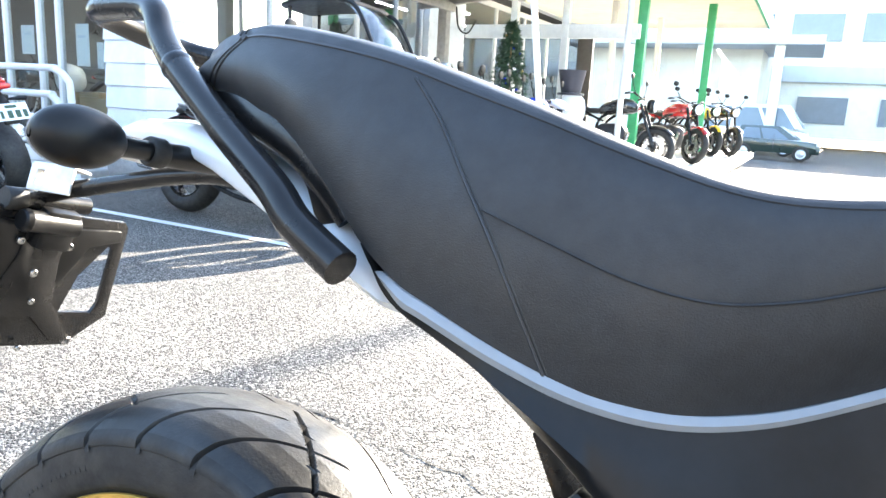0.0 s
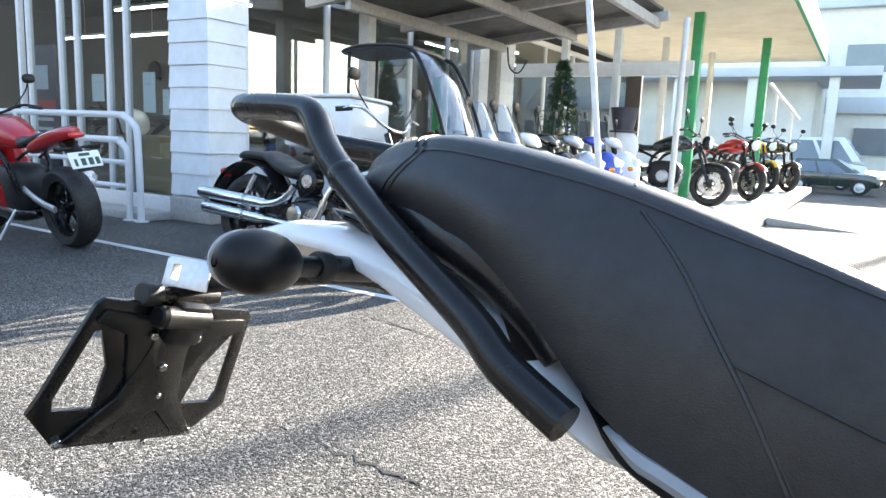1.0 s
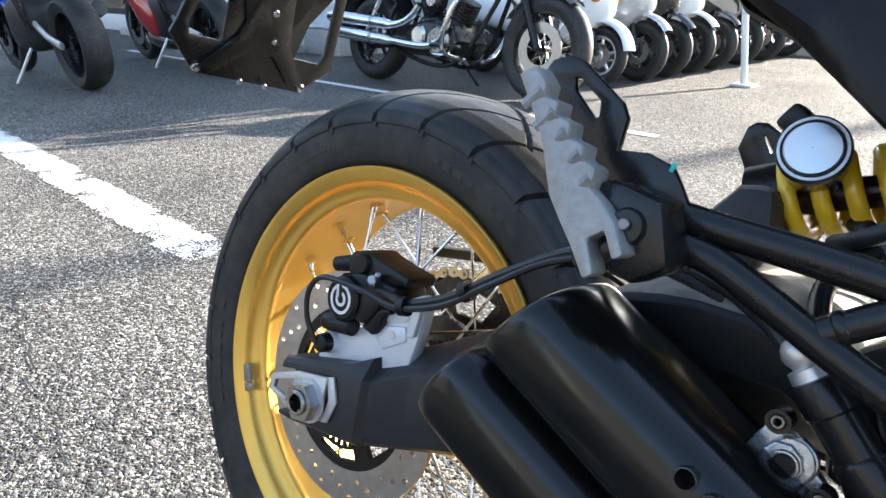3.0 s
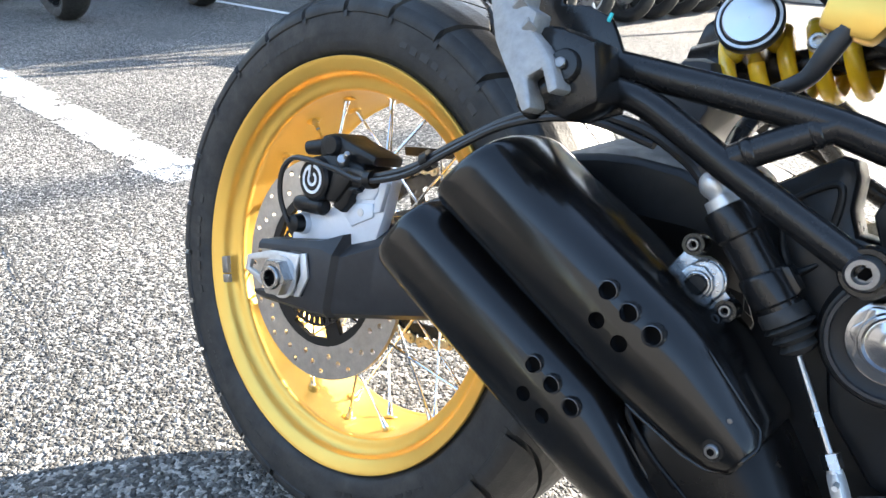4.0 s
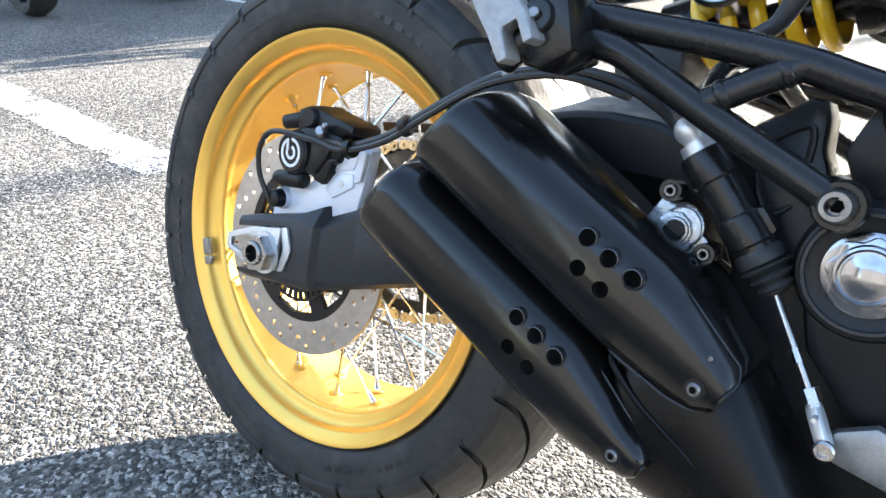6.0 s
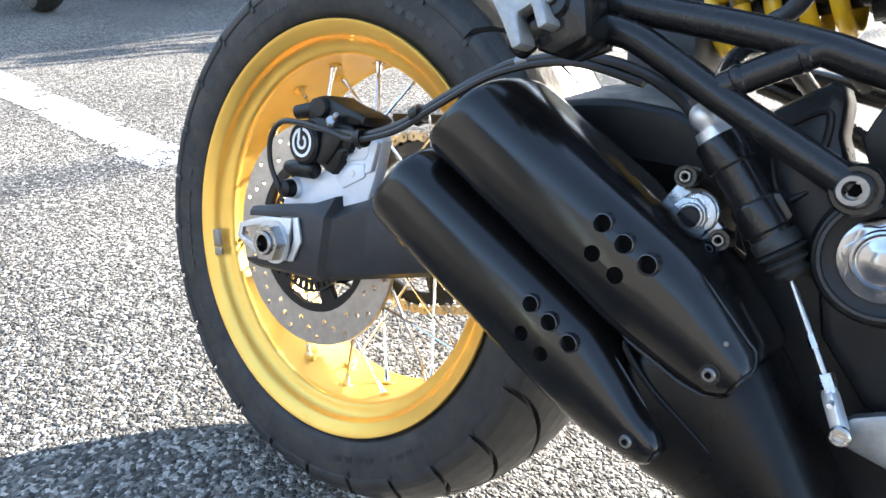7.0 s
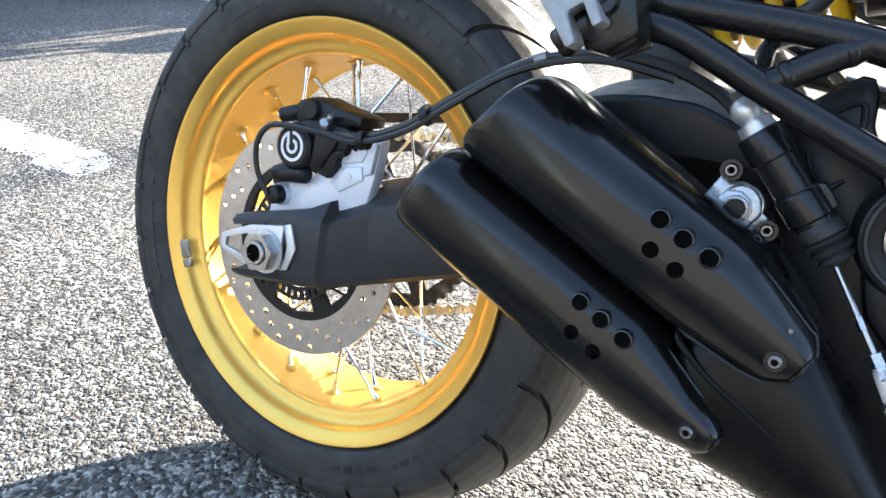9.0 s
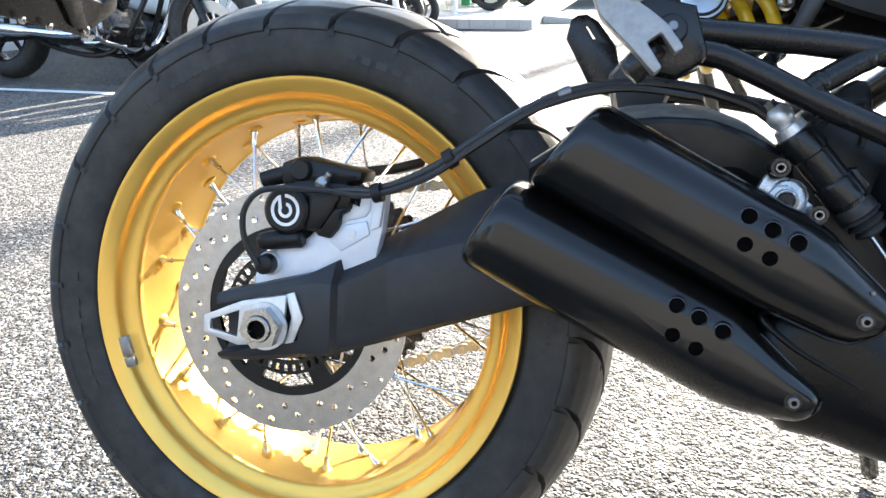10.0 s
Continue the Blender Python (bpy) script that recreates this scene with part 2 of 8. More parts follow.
def thing(name, label, category, mx=None, group="", kind=""):
    ob = new(name)
    ob.empty_display_size = 0.1
    if mx is not None:
        ob.matrix_basis = mx
    return tagged(ob, label, category, group, kind)


def spline(pts, n=8):
    """A smooth line through the points."""
    P = [Vector(p) for p in pts]
    if len(P) < 3:
        return [P[0].lerp(P[-1], i / n) for i in range(n + 1)]
    out = []
    for i in range(len(P) - 1):
        a, b, c, d = P[max(i - 1, 0)], P[i], P[i + 1], P[min(i + 2, len(P) - 1)]
        for k in range(n):
            u = k / n
            out.append(0.5 * (2 * b + (c - a) * u + (2 * a - 5 * b + 4 * c - d) * u * u + (3 * b - a - 3 * c + d) * u ** 3))
    out.append(P[-1])
    return out


def add_rings(bm, rings, cap=True, closed=False):
    """Skin a run of rings that have the same number of points."""
    vs = [[bm.verts.new(p) for p in r] for r in rings]
    n = len(vs[0])
    runs = list(zip(vs, vs[1:])) + ([(vs[-1], vs[0])] if closed else [])
    for a, b in runs:
        for i in range(n):
            j = (i + 1) % n
            try:
                bm.faces.new((a[i], a[j], b[j], b[i]))
            except ValueError:
                pass
    if cap and not closed:
        bm.faces.new(vs[0])
        bm.faces.new(list(reversed(vs[-1])))
    return vs


def add_tube(bm, pts, r, seg=12, n=6, cap=True, smooth=True, flat=None, round_end=0.0):
    """A round bar along a line; r may be a list, a radius a point; flat: (wide, high) factors."""
    path = spline(pts, n) if smooth else [Vector(p) for p in pts]
    rr = [r] * len(path)
    if isinstance(r, (list, tuple)):
        rr = [float(np.interp(i / (len(path) - 1) * (len(r) - 1), range(len(r)), r)) for i in range(len(path))]
    up = Vector((0, 0, 1))
    rings, last = [], None
    for i, p in enumerate(path):
        d = (path[min(i + 1, len(path) - 1)] - path[max(i - 1, 0)]).normalized()
        if last is None:
            a = d.cross(up if abs(d.z) < 0.95 else Vector((1, 0, 0))).normalized()
        else:
            a = (last - d * last.dot(d)).normalized()
        last = a
        b = d.cross(a)
        fx, fy = flat or (1, 1)
        rings.append([p + (a * math.cos(k) * fx + b * math.sin(k) * fy) * rr[i] for k in [2 * math.pi * j / seg for j in range(seg)]])
    if round_end and cap:
        for end, inner in ((0, 1), (-1, -2)):
            c = path[end]
            d = (path[end] - path[inner]).normalized()
            ring = [c + (q - c) * 0.72 + d * round_end for q in rings[end]]
            if end == 0:
                rings.insert(0, ring)
            else:
                rings.append(ring)
    add_rings(bm, rings, cap)
    return bm


def tube(pts, r, **k):
    return add_tube(bmesh.new(), pts, r, **k)


def add_lathe(bm, profile, c=(0, 0, 0), axis="y", seg=48, closed=False, span=None):
    """Turn a profile of (along, radius) round an axis."""
    c = Vector(c)
    rings = []
    for k in range(seg):
        a = 2 * math.pi * k / seg
        ca, sa = math.cos(a), math.sin(a)
        ring = []
        for h, r in profile:
            ring.append(c + Vector({"y": (r * ca, h, r * sa), "x": (h, r * ca, r * sa), "z": (r * ca, r * sa, h)}[axis]))
        rings.append(ring)
    vs = [[bm.verts.new(p) for p in r] for r in rings]
    m = len(profile)
    for k in range(seg):
        a, b = vs[k], vs[(k + 1) % seg]
        for i in range(m if closed else m - 1):
            j = (i + 1) % m
            try:
                bm.faces.new((a[i], a[j], b[j], b[i]))
            except ValueError:
                pass
    if not closed:
        for i, (h, r) in ((0, profile[0]), (m - 1, profile[-1])):
            if r > 1e-5:
                try:
                    bm.faces.new([v[i] for v in vs])
                except ValueError:
                    pass
    bmesh.ops.remove_doubles(bm, verts=bm.verts, dist=1e-6)
    return bm


def lathe(profile, **k):
    return add_lathe(bmesh.new(), profile, **k)


def add_box(bm, c, s, bevel=0.0, mx=None, seg=2):
    r = bmesh.ops.create_cube(bm, size=1.0)
    vs = r["verts"]
    bmesh.ops.scale(bm, vec=s, verts=vs)
    if bevel:
        es = {e for v in vs for e in v.link_edges}
        got = bmesh.ops.bevel(bm, geom=list(es), offset=bevel, segments=seg, affect="EDGES", profile=0.5)
        vs = list({v for f in got["faces"] for v in f.verts} | {v for v in vs if v.is_valid})
        seen, todo = set(vs), list(vs)
        while todo:
            v = todo.pop()
            for e in v.link_edges:
                o = e.other_vert(v)
                if o not in seen:
                    seen.add(o)
                    todo.append(o)
        vs = list(seen)
    if mx is not None:
        bmesh.ops.transform(bm, matrix=mx, verts=vs)
    bmesh.ops.translate(bm, vec=c, verts=vs)
    return vs


def box(c, s, bevel=0.0, mx=None):
    bm = bmesh.new()
    add_box(bm, c, s, bevel, mx)
    return bm


def add_slab(bm, pts, y0, y1, bevel=0.0, seg=2, axis="y", holes=()):
    """A plate of an outline in two coordinates, thick along the third; holes: more outlines."""
    def at(p, h):
        return {"y": (p[0], h, p[1]), "x": (h, p[0], p[1]), "z": (p[0], p[1], h)}[axis]
    start = set(bm.verts)
    if holes:
        es = []
        for loop in (pts, *holes):
            vs = [bm.verts.new(at(p, y0)) for p in loop]
            es += [bm.edges.new((vs[i], vs[(i + 1) % len(vs)])) for i in range(len(vs))]
        got = bmesh.ops.triangle_fill(bm, use_beauty=True, use_dissolve=False, edges=es)
        faces = [g for g in got["geom"] if isinstance(g, bmesh.types.BMFace)]
    else:
        faces = [bm.faces.new([bm.verts.new(at(p, y0)) for p in pts])]
    got = bmesh.ops.extrude_face_region(bm, geom=faces)
    vs = [g for g in got["geom"] if isinstance(g, bmesh.types.BMVert)]
    bmesh.ops.translate(bm, vec={"y": (0, y1 - y0, 0), "x": (y1 - y0, 0, 0), "z": (0, 0, y1 - y0)}[axis], verts=vs)
    mine = [v for v in bm.verts if v not in start]
    bmesh.ops.recalc_face_normals(bm, faces=list({f for v in mine for f in v.link_faces}))
    if bevel:
        es = [e for e in {e for v in mine for e in v.link_edges} if len(e.link_faces) == 2 and e.calc_face_angle(0) > 0.6]
        if not holes:
            es = [e for e in es if abs(e.calc_face_angle(0)) > 1.2]
        bmesh.ops.bevel(bm, geom=es, offset=bevel, segments=seg, affect="EDGES", profile=0.5)
    return bm


def slab(pts, y0, y1, bevel=0.0, **k):
    return add_slab(bmesh.new(), pts, y0, y1, bevel, **k)


def circle2(cx, cy, r, n=16, start=0.0):
    return [(cx + r * math.cos(start + 2 * math.pi * i / n), cy + r * math.sin(start + 2 * math.pi * i / n)) for i in range(n)]


def aim(p, d, up=(0, 0, 1)):
    """A pose at p whose z axis points along d."""
    return Matrix.Translation(p) @ Vector(d).to_track_quat("Z", "Y").to_matrix().to_4x4()


def bolt_bm(r, h, socket=True):
    """A cap bolt along +z with a rounded head and a hexagon socket."""
    bm = bmesh.new()
    prof = [(0, r), (h * 0.75, r), (h, r * 0.82)]
    if socket:
        prof += [(h, r * 0.55), (h * 0.45, r * 0.5), (h * 0.45, 0)]
    else:
        prof += [(h, 0)]
    add_lathe(bm, prof, axis="z", seg=18)
    return bm


def hexnut_bm(r, h, hole):
    bm = bmesh.new()
    add_slab(bm, circle2(0, 0, r, 6), 0, h, 0.0, axis="z", holes=[circle2(0, 0, hole, 16)])
    return bm


def cut(ob, cutter):
    """Take the cutter's solid out of a mesh object for good."""
    me = bpy.data.meshes.new("cutter")
    bmesh.ops.recalc_face_normals(cutter, faces=cutter.faces)
    cutter.to_mesh(me)
    cutter.free()
    c = bpy.data.objects.new("cutter", me)
    scene.collection.objects.link(c)
    c.matrix_world = ob.matrix_world
    md = ob.modifiers.new("cut", "BOOLEAN")
    md.operation, md.object, md.solver = "DIFFERENCE", c, "EXACT"
    bpy.context.view_layer.update()
    c.matrix_world = ob.matrix_world
    bpy.context.view_layer.update()
    dg = bpy.context.evaluated_depsgraph_get()
    got = bpy.data.meshes.new_from_object(ob.evaluated_get(dg))
    ob.modifiers.clear()
    old = ob.data
    ob.data = got
    got.name = old.name
    bpy.data.objects.remove(c)
    got.set_sharp_from_angle(angle=radians(30))


def loft_sections(secs, n=28, e=2.6):
    """A body lofted along x through (x, z, half width, half height) sections."""
    bm = bmesh.new()
    P = spline([(x, z, 0) for x, z, w, h in secs], 5)
    Q = spline([(w, h, 0) for x, z, w, h in secs], 5)
    rings = []
    for p, q in zip(P, Q):
        ring = []
        for k in range(n):
            c, s = math.cos(2 * math.pi * k / n), math.sin(2 * math.pi * k / n)
            ring.append((p.x, math.copysign(abs(c) ** (2 / e), c) * q.x, p.y + math.copysign(abs(s) ** (2 / e), s) * q.y))
        rings.append(ring)
    add_rings(bm, rings)
    return bm

# ---- setting: ground, lines, building, canopies ----
SIDING = mat("white_siding", (0.74, 0.77, 0.80), 0.5, grain=0.05, scale=8, bump=0.001, bump_scale=30, stain=(0.55, 0.56, 0.56), stain_scale=2.5, stain_amt=0.4)
CONCRETE = mat("concrete", (0.42, 0.41, 0.39), 0.85, grain=0.15, scale=30, bump=0.002, bump_scale=90, stain=(0.25, 0.24, 0.22), stain_scale=3)
FRAME_WHITE = mat("white_aluminium_frame", (0.72, 0.73, 0.74), 0.4, grain=0.04, scale=20)
POST_WHITE = mat("white_post_paint", (0.7, 0.7, 0.68), 0.45, grain=0.08, scale=10, stain=(0.5, 0.47, 0.42), stain_scale=4)
BEAM = mat("weathered_beam", (0.42, 0.40, 0.37), 0.6, grain=0.15, scale=15, stain=(0.22, 0.2, 0.18), stain_scale=3)
ROOF_DARK = mat("dark_roof_sheet", (0.075, 0.072, 0.07), 0.6, grain=0.3, scale=6, stain=(0.16, 0.15, 0.14), stain_scale=2.0, stain_amt=0.6)
GREEN = mat("green_post_paint", (0.035, 0.33, 0.13), 0.4, grain=0.12, scale=10, stain=(0.1, 0.35, 0.2), stain_scale=4)
CEIL_BEIGE = mat("beige_soffit", (0.82, 0.76, 0.6), 0.7, grain=0.06, scale=3, stain=(0.5, 0.42, 0.3), stain_scale=1.2)
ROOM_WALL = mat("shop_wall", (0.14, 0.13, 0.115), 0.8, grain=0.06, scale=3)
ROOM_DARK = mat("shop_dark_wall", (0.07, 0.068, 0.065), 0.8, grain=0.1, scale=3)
ROOM_FLOOR = mat("shop_floor", (0.14, 0.135, 0.125), 0.5, grain=0.1, scale=5)
CARDBOARD = mat("cardboard", (0.42, 0.3, 0.17), 0.8, grain=0.1, scale=20)
WINDOW = glass("shop_glass", (0.78, 0.83, 0.84), 0.03)
WINDOW_EAST = glass("east_glass", (0.66, 0.72, 0.74), 0.26)
TUBE_LIGHT = lamp_mat("lamp_tube", (1.0, 1.0, 0.97), 9.0)
TILE = mat("kerb_tile", (0.5, 0.47, 0.44), 0.6, grain=0.1, scale=20, vary=0.35)
FAR_WALL = mat("far_cream_wall", (0.8, 0.78, 0.72), 0.8, grain=0.05, scale=1, stain=(0.5, 0.47, 0.42), stain_scale=0.6)
FAR_BAND = mat("far_grey_band", (0.55, 0.58, 0.62), 0.6, grain=0.06, scale=1)
FAR_GLASS = mat("far_window_glass", (0.16, 0.2, 0.24), 0.1, grain=0.1, scale=1)


def struct(name, bm, m, label="", smooth=30, parent=None):
    ob = part(name, bm, m, parent, smooth=smooth)
    if parent is None:
        tagged(ob, label, kind="structure")
    return ob


gb = bmesh.new()
bmesh.ops.create_grid(gb, x_segments=80, y_segments=400, size=400)
for v in gb.verts:
    u = min(1.0, max(0.0, (v.co.y - 10) / 20))
    v.co.z = -0.66 * u * u * (3 - 2 * u)
struct("ground", gb, ASPHALT, "grey coarse asphalt car park with visible aggregate", smooth=0)


def ground_quad(name, pts, m, label, z=0.004):
    bm = bmesh.new()
    bm.faces.new([bm.verts.new((x, y, z)) for x, y in pts])
    return struct(name, bm, m, label, smooth=0)


# the worn white bay line nearest to the motorcycle, and the thin line in front of the parked row
def worn_line(name, a, b, width, cell, wear, label, z=0.003):
    """A painted line with a ragged edge and worn-through patches, as many small flakes of paint."""
    a, b = Vector((*a, 0)), Vector((*b, 0))
    d = (b - a).normalized()
    side = Vector((-d.y, d.x, 0))
    L = (b - a).length
    nu, nv = int(L / cell), max(3, int(width / cell))
    bm = bmesh.new()
    grid = {}

    def vert(i, j):
        if (i, j) not in grid:
            p = a + d * (L * i / nu) + side * (width * (j / nv - 0.5))
            p += Vector((noise.noise(p * 90), noise.noise(p * 90 + Vector((7, 3, 1))), 0)) * cell * 0.8
            grid[i, j] = bm.verts.new((p.x, p.y, z))
        return grid[i, j]

    for i in range(nu):
        for j in range(nv):
            p = a + d * (L * (i + 0.5) / nu) + side * (width * ((j + 0.5) / nv - 0.5))
            edge = min(j + 0.5, nv - j - 0.5) / nv
            end = min(1.0, (nu - i) * cell / 0.12)
            v = noise.fractal(p * 9, 0.8, 2.1, 5) * 0.36 + 0.5 + noise.noise(p * 150) * 0.34
            if v > wear + 0.26 * max(0, 0.16 - edge) / 0.16 + 0.25 * (1 - end):
                bm.faces.new((vert(i, j), vert(i + 1, j), vert(i + 1, j + 1), vert(i, j + 1)))
    return struct(name, bm, LINE_PAINT, label, smooth=0)


worn_line("bay_line", (-4.6, 0.68), (-1.215, 0.502), 0.165, 0.005, 0.36, "worn white parking bay line on the asphalt")
ground_quad("row_line", [(-7.2, 3.115), (-1.05, 2.985), (-1.05, 2.915), (-7.2, 3.035)], LINE_PAINT_FAR, "white line on the asphalt in front of the parked bikes")
for x0, y0, x1, y1 in ((-0.2, 5.3, 0.5, 5.25),):
    ground_quad("row_line", [(x0, y0 + 0.05), (x1, y1 + 0.05), (x1, y1 - 0.05), (x0, y0 - 0.05)], LINE_PAINT, "worn white paint mark on the asphalt")
# tar cracks
CRACK = mat("crack_tar", (0.02, 0.02, 0.02), 0.7)
random.seed(9)
for (x0, y0), (x1, y1), w in (((-1.98, 2.59), (-1.18, 2.39), 0.014), ((-1.10, 1.27), (-1.05, 2.22), 0.016), ((-1.03, 1.24), (-0.55, 1.19), 0.014), ((-0.55, 1.19), (0.25, 1.0), 0.008), ((-0.45, -0.18), (-1.6, 0.1), 0.004)):
    bm = bmesh.new()
    n = 26
    prev = None
    for i in range(n + 1):
        u = i / n
        px, py = x0 + (x1 - x0) * u + random.gauss(0, 0.012), y0 + (y1 - y0) * u + random.gauss(0, 0.015)
        ww = w * random.uniform(0.3, 1.0) * (0.3 + math.sin(math.pi * u))
        a, b = bm.verts.new((px, py - ww / 2, 0.0025)), bm.verts.new((px, py + ww / 2, 0.0025))
        if prev:
            bm.faces.new((prev[0], a, b, prev[1]))
        prev = (a, b)
    struct("ground_crack", bm, CRACK, "thin dark crack in the asphalt", smooth=0)

# --- the shop: corner column with lap siding, glass fronts to the south and the east
SX, SY = -5.2, 4.36
core = bmesh.new()
add_box(core, (SX - 0.28, SY + 0.235, 1.75), (0.52, 0.43, 3.0))
colm = struct("wall_column", core, SIDING, "white corner column clad in lap siding")
for i in range(14):
    z = 0.27 + i * 0.215
    if z > 3.2:
        break
    b = bmesh.new()
    rings = []
    for zz, o in ((z, 0.020), (z + 0.004, 0.022), (z + 0.209, 0.004), (z + 0.213, 0.004)):
        x1, y0 = SX + o, SY - o
        rings.append([(SX - 0.56, y0, zz), (x1, y0, zz), (x1, SY + 0.47, zz), (x1 - 0.02, SY + 0.47, zz), (x1 - 0.02, y0 + 0.02, zz), (SX - 0.56, y0 + 0.02, zz)])
    add_rings(b, rings)
    part("siding_board", b, SIDING, colm, smooth=20)
struct("column_plinth", box((SX - 0.27, SY + 0.225, 0.125), (0.60, 0.52, 0.25), 0.012), CONCRETE, "grey concrete plinth under the corner column")


def glazed(name, axis, fixed, a0, a1, cuts, sill, z1, label, depth=0.07, w=0.055, pane=None):
    """A glazed front along one axis, with a sill, posts at the cuts, a head and panes."""
    root = thing(name, label, "", kind="structure")

    def bar(nm, u0, u1, za, zb, d=depth, off=0.0, m=FRAME_WHITE):
        c = ((u0 + u1) / 2, fixed + off, (za + zb) / 2)
        s = (abs(u1 - u0), d, zb - za)
        if axis == "y":
            c, s = (c[1], c[0], c[2]), (s[1], s[0], s[2])
        part(nm, box(c, s, 0.006), m, root)

    bar("window_sill", a0, a1, 0.0, sill, 0.14)
    bar("window_head", a0, a1, z1, z1 + 0.1)
    for u in cuts:
        bar("window_post", u - w / 2, u + w / 2, sill + 0.002, z1 - 0.002)
    ed = sorted([a0] + list(cuts) + [a1])
    for u0, u1 in zip(ed, ed[1:]):
        if u1 - u0 < 0.2:
            continue
        c = ((u0 + u1) / 2, fixed + 0.0, (sill + z1) / 2)
        s = (u1 - u0 - w * 0.9, 0.008, z1 - sill)
        if axis == "y":
            c, s = (c[1], c[0], c[2]), (s[1], s[0], s[2])
        p = part("pane", box(c, s), pane or WINDOW, root, smooth=0)
        p.visible_shadow = False
    return root


glazed("window_south", "x", SY + 0.10, -12.0, SX - 0.58, (-5.82, -6.58, -6.90, -7.48, -7.80, -8.46, -8.66, -9.9, -11.0), 0.22, 3.0, "shop front of glass doors in white aluminium frames")
glazed("window_east", "y", SX - 0.06, SY + 0.47, 9.7, (SY + 0.52, 6.15, 7.90, 8.9, 9.66), 0.55, 2.75, "shop window with white aluminium frames", pane=WINDOW_EAST)
dado = struct("wall_dado", box((SX - 0.04, 7.3, 0.40), (0.10, 4.9, 0.30)), SIDING, "white lap siding wall under the east window")
for i in range(3):
    part("siding_board", box((SX + 0.016, 7.3, 0.135 + i * 0.175), (0.02, 4.9, 0.172), 0.004, pose(0, 0, 0, 0, 4, 0)), SIDING, dado, smooth=0)
c2 = struct("wall_pier", box((SX - 0.15, 10.35, 1.6), (0.4, 1.25, 3.2)), SIDING, "white wall pier clad in lap siding")
for i in range(15):
    part("siding_board", box((SX + 0.06, 10.35, 0.12 + i * 0.215), (0.02, 1.28, 0.208), 0.004, pose(0, 0, 0, 0, 4, 0)), SIDING, c2, smooth=0)
glazed("window_north", "y", SX - 0.06, 10.98, 18.0, (11.1, 12.6, 14.1, 15.6, 17.1), 0.22, 2.75, "long shop window with white frames under the canopy")
struct("door_step", box((-7.6, SY - 0.17, 0.04), (3.7, 0.34, 0.08), 0.008), CONCRETE, "pale concrete step along the shop doors")
# room behind the glass
struct("floor", box((-10.2, 12.0, 0.10), (9.6, 15.0, 0.1)), ROOM_FLOOR, "grey shop floor behind the glass")
struct("wall_back", box((-14.6, 12.0, 1.7), (0.15, 15.2, 3.4)), ROOM_WALL, "grey-brown back wall of the shop")
struct("wall_inner", box((-10.0, 8.4, 1.6), (9.0, 0.12, 2.9)), ROOM_WALL, "grey-brown partition inside the shop")
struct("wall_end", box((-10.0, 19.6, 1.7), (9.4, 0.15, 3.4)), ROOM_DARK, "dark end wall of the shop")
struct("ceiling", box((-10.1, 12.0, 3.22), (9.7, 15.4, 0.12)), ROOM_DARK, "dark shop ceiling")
struct("wall_parapet", box((-10.2, SY + 0.10, 3.75), (10.0, 0.2, 1.0)), SIDING, "white wall band above the shop front")
struct("wall_parapet_east", box((SX - 0.12, 12.0, 3.65), (0.2, 15.4, 1.2)), SIDING, "white wall band above the east window")
for (x, y, z, L, ax_) in ((-11.4, 7.0, 2.40, 1.3, "x"), (-9.6, 7.0, 2.38, 1.3, "x"), (-8.4, 6.0, 2.55, 1.3, "x"), (-7.2, 6.2, 2.5, 1.3, "x"), (-6.4, 11.5, 2.8, 4.5, "y"), (-6.6, 6.6, 2.85, 2.0, "y"), (-7.5, 14.0, 2.8, 4.5, "y")):
    lt = thing("ceiling_lamp", "white fluorescent tube lamp under the shop ceiling", "lamp", Matrix.Translation((x, y, z)), "shop ceiling lamps")
    part("lamp_housing", box((0, 0, 0.03), (L if ax_ == "x" else 0.07, L if ax_ == "y" else 0.07, 0.04), 0.004), FRAME_WHITE, lt)
    part("lamp_tube", box((0, 0, 0), (L if ax_ == "x" else 0.035, L if ax_ == "y" else 0.035, 0.03), 0.008), TUBE_LIGHT, lt)
    part("lamp_wire", tube([(0, 0, 0.05), (0, 0, 3.16 - z)], 0.006, seg=6, n=1), FRAME_WHITE, lt)
PAPER = mat("paper", (0.75, 0.75, 0.72), 0.8, grain=0.03)
for x, z, w, h in ((-7.15, 1.35, 0.22, 0.30), (-6.25, 1.30, 0.20, 0.42), (-5.98, 1.2, 0.10, 0.26), (-6.7, 0.62, 0.22, 0.26)):
    nt = part("notice", box((x, SY + 0.112, z), (w, 0.004, h)), PAPER, smooth=0)
    tagged(nt, "white paper notice stuck on the shop glass", "notice")
    part("text_bar", box((x, SY + 0.109, z + h * 0.2), (w * 0.6, 0.003, h * 0.06)), FAR_BAND, nt, smooth=0)
for x, y, s in ((-6.15, 4.85, (0.34, 0.4, 0.62)), (-6.05, 5.5, (0.45, 0.4, 0.9)), (-6.55, 5.2, (0.4, 0.4, 0.42)), (-7.2, 5.4, (0.6, 0.4, 0.4)), (-5.75, 5.9, (0.5, 0.4, 0.5)), (-8.90, 6.2, (0.55, 0.45, 0.65)), (-8.36, 6.25, (0.40, 0.45, 0.66))):
    cbx = part("cardboard_box", box((x, y, 0.15 + s[2] / 2), s, 0.01), CARDBOARD, smooth=0)
    tagged(cbx, "brown cardboard box on the shop floor behind glass", "box")
    part("box_tape", box((x, y, 0.152 + s[2]), (s[0] * 1.0, 0.05, 0.004)), PAPER, cbx, smooth=0)

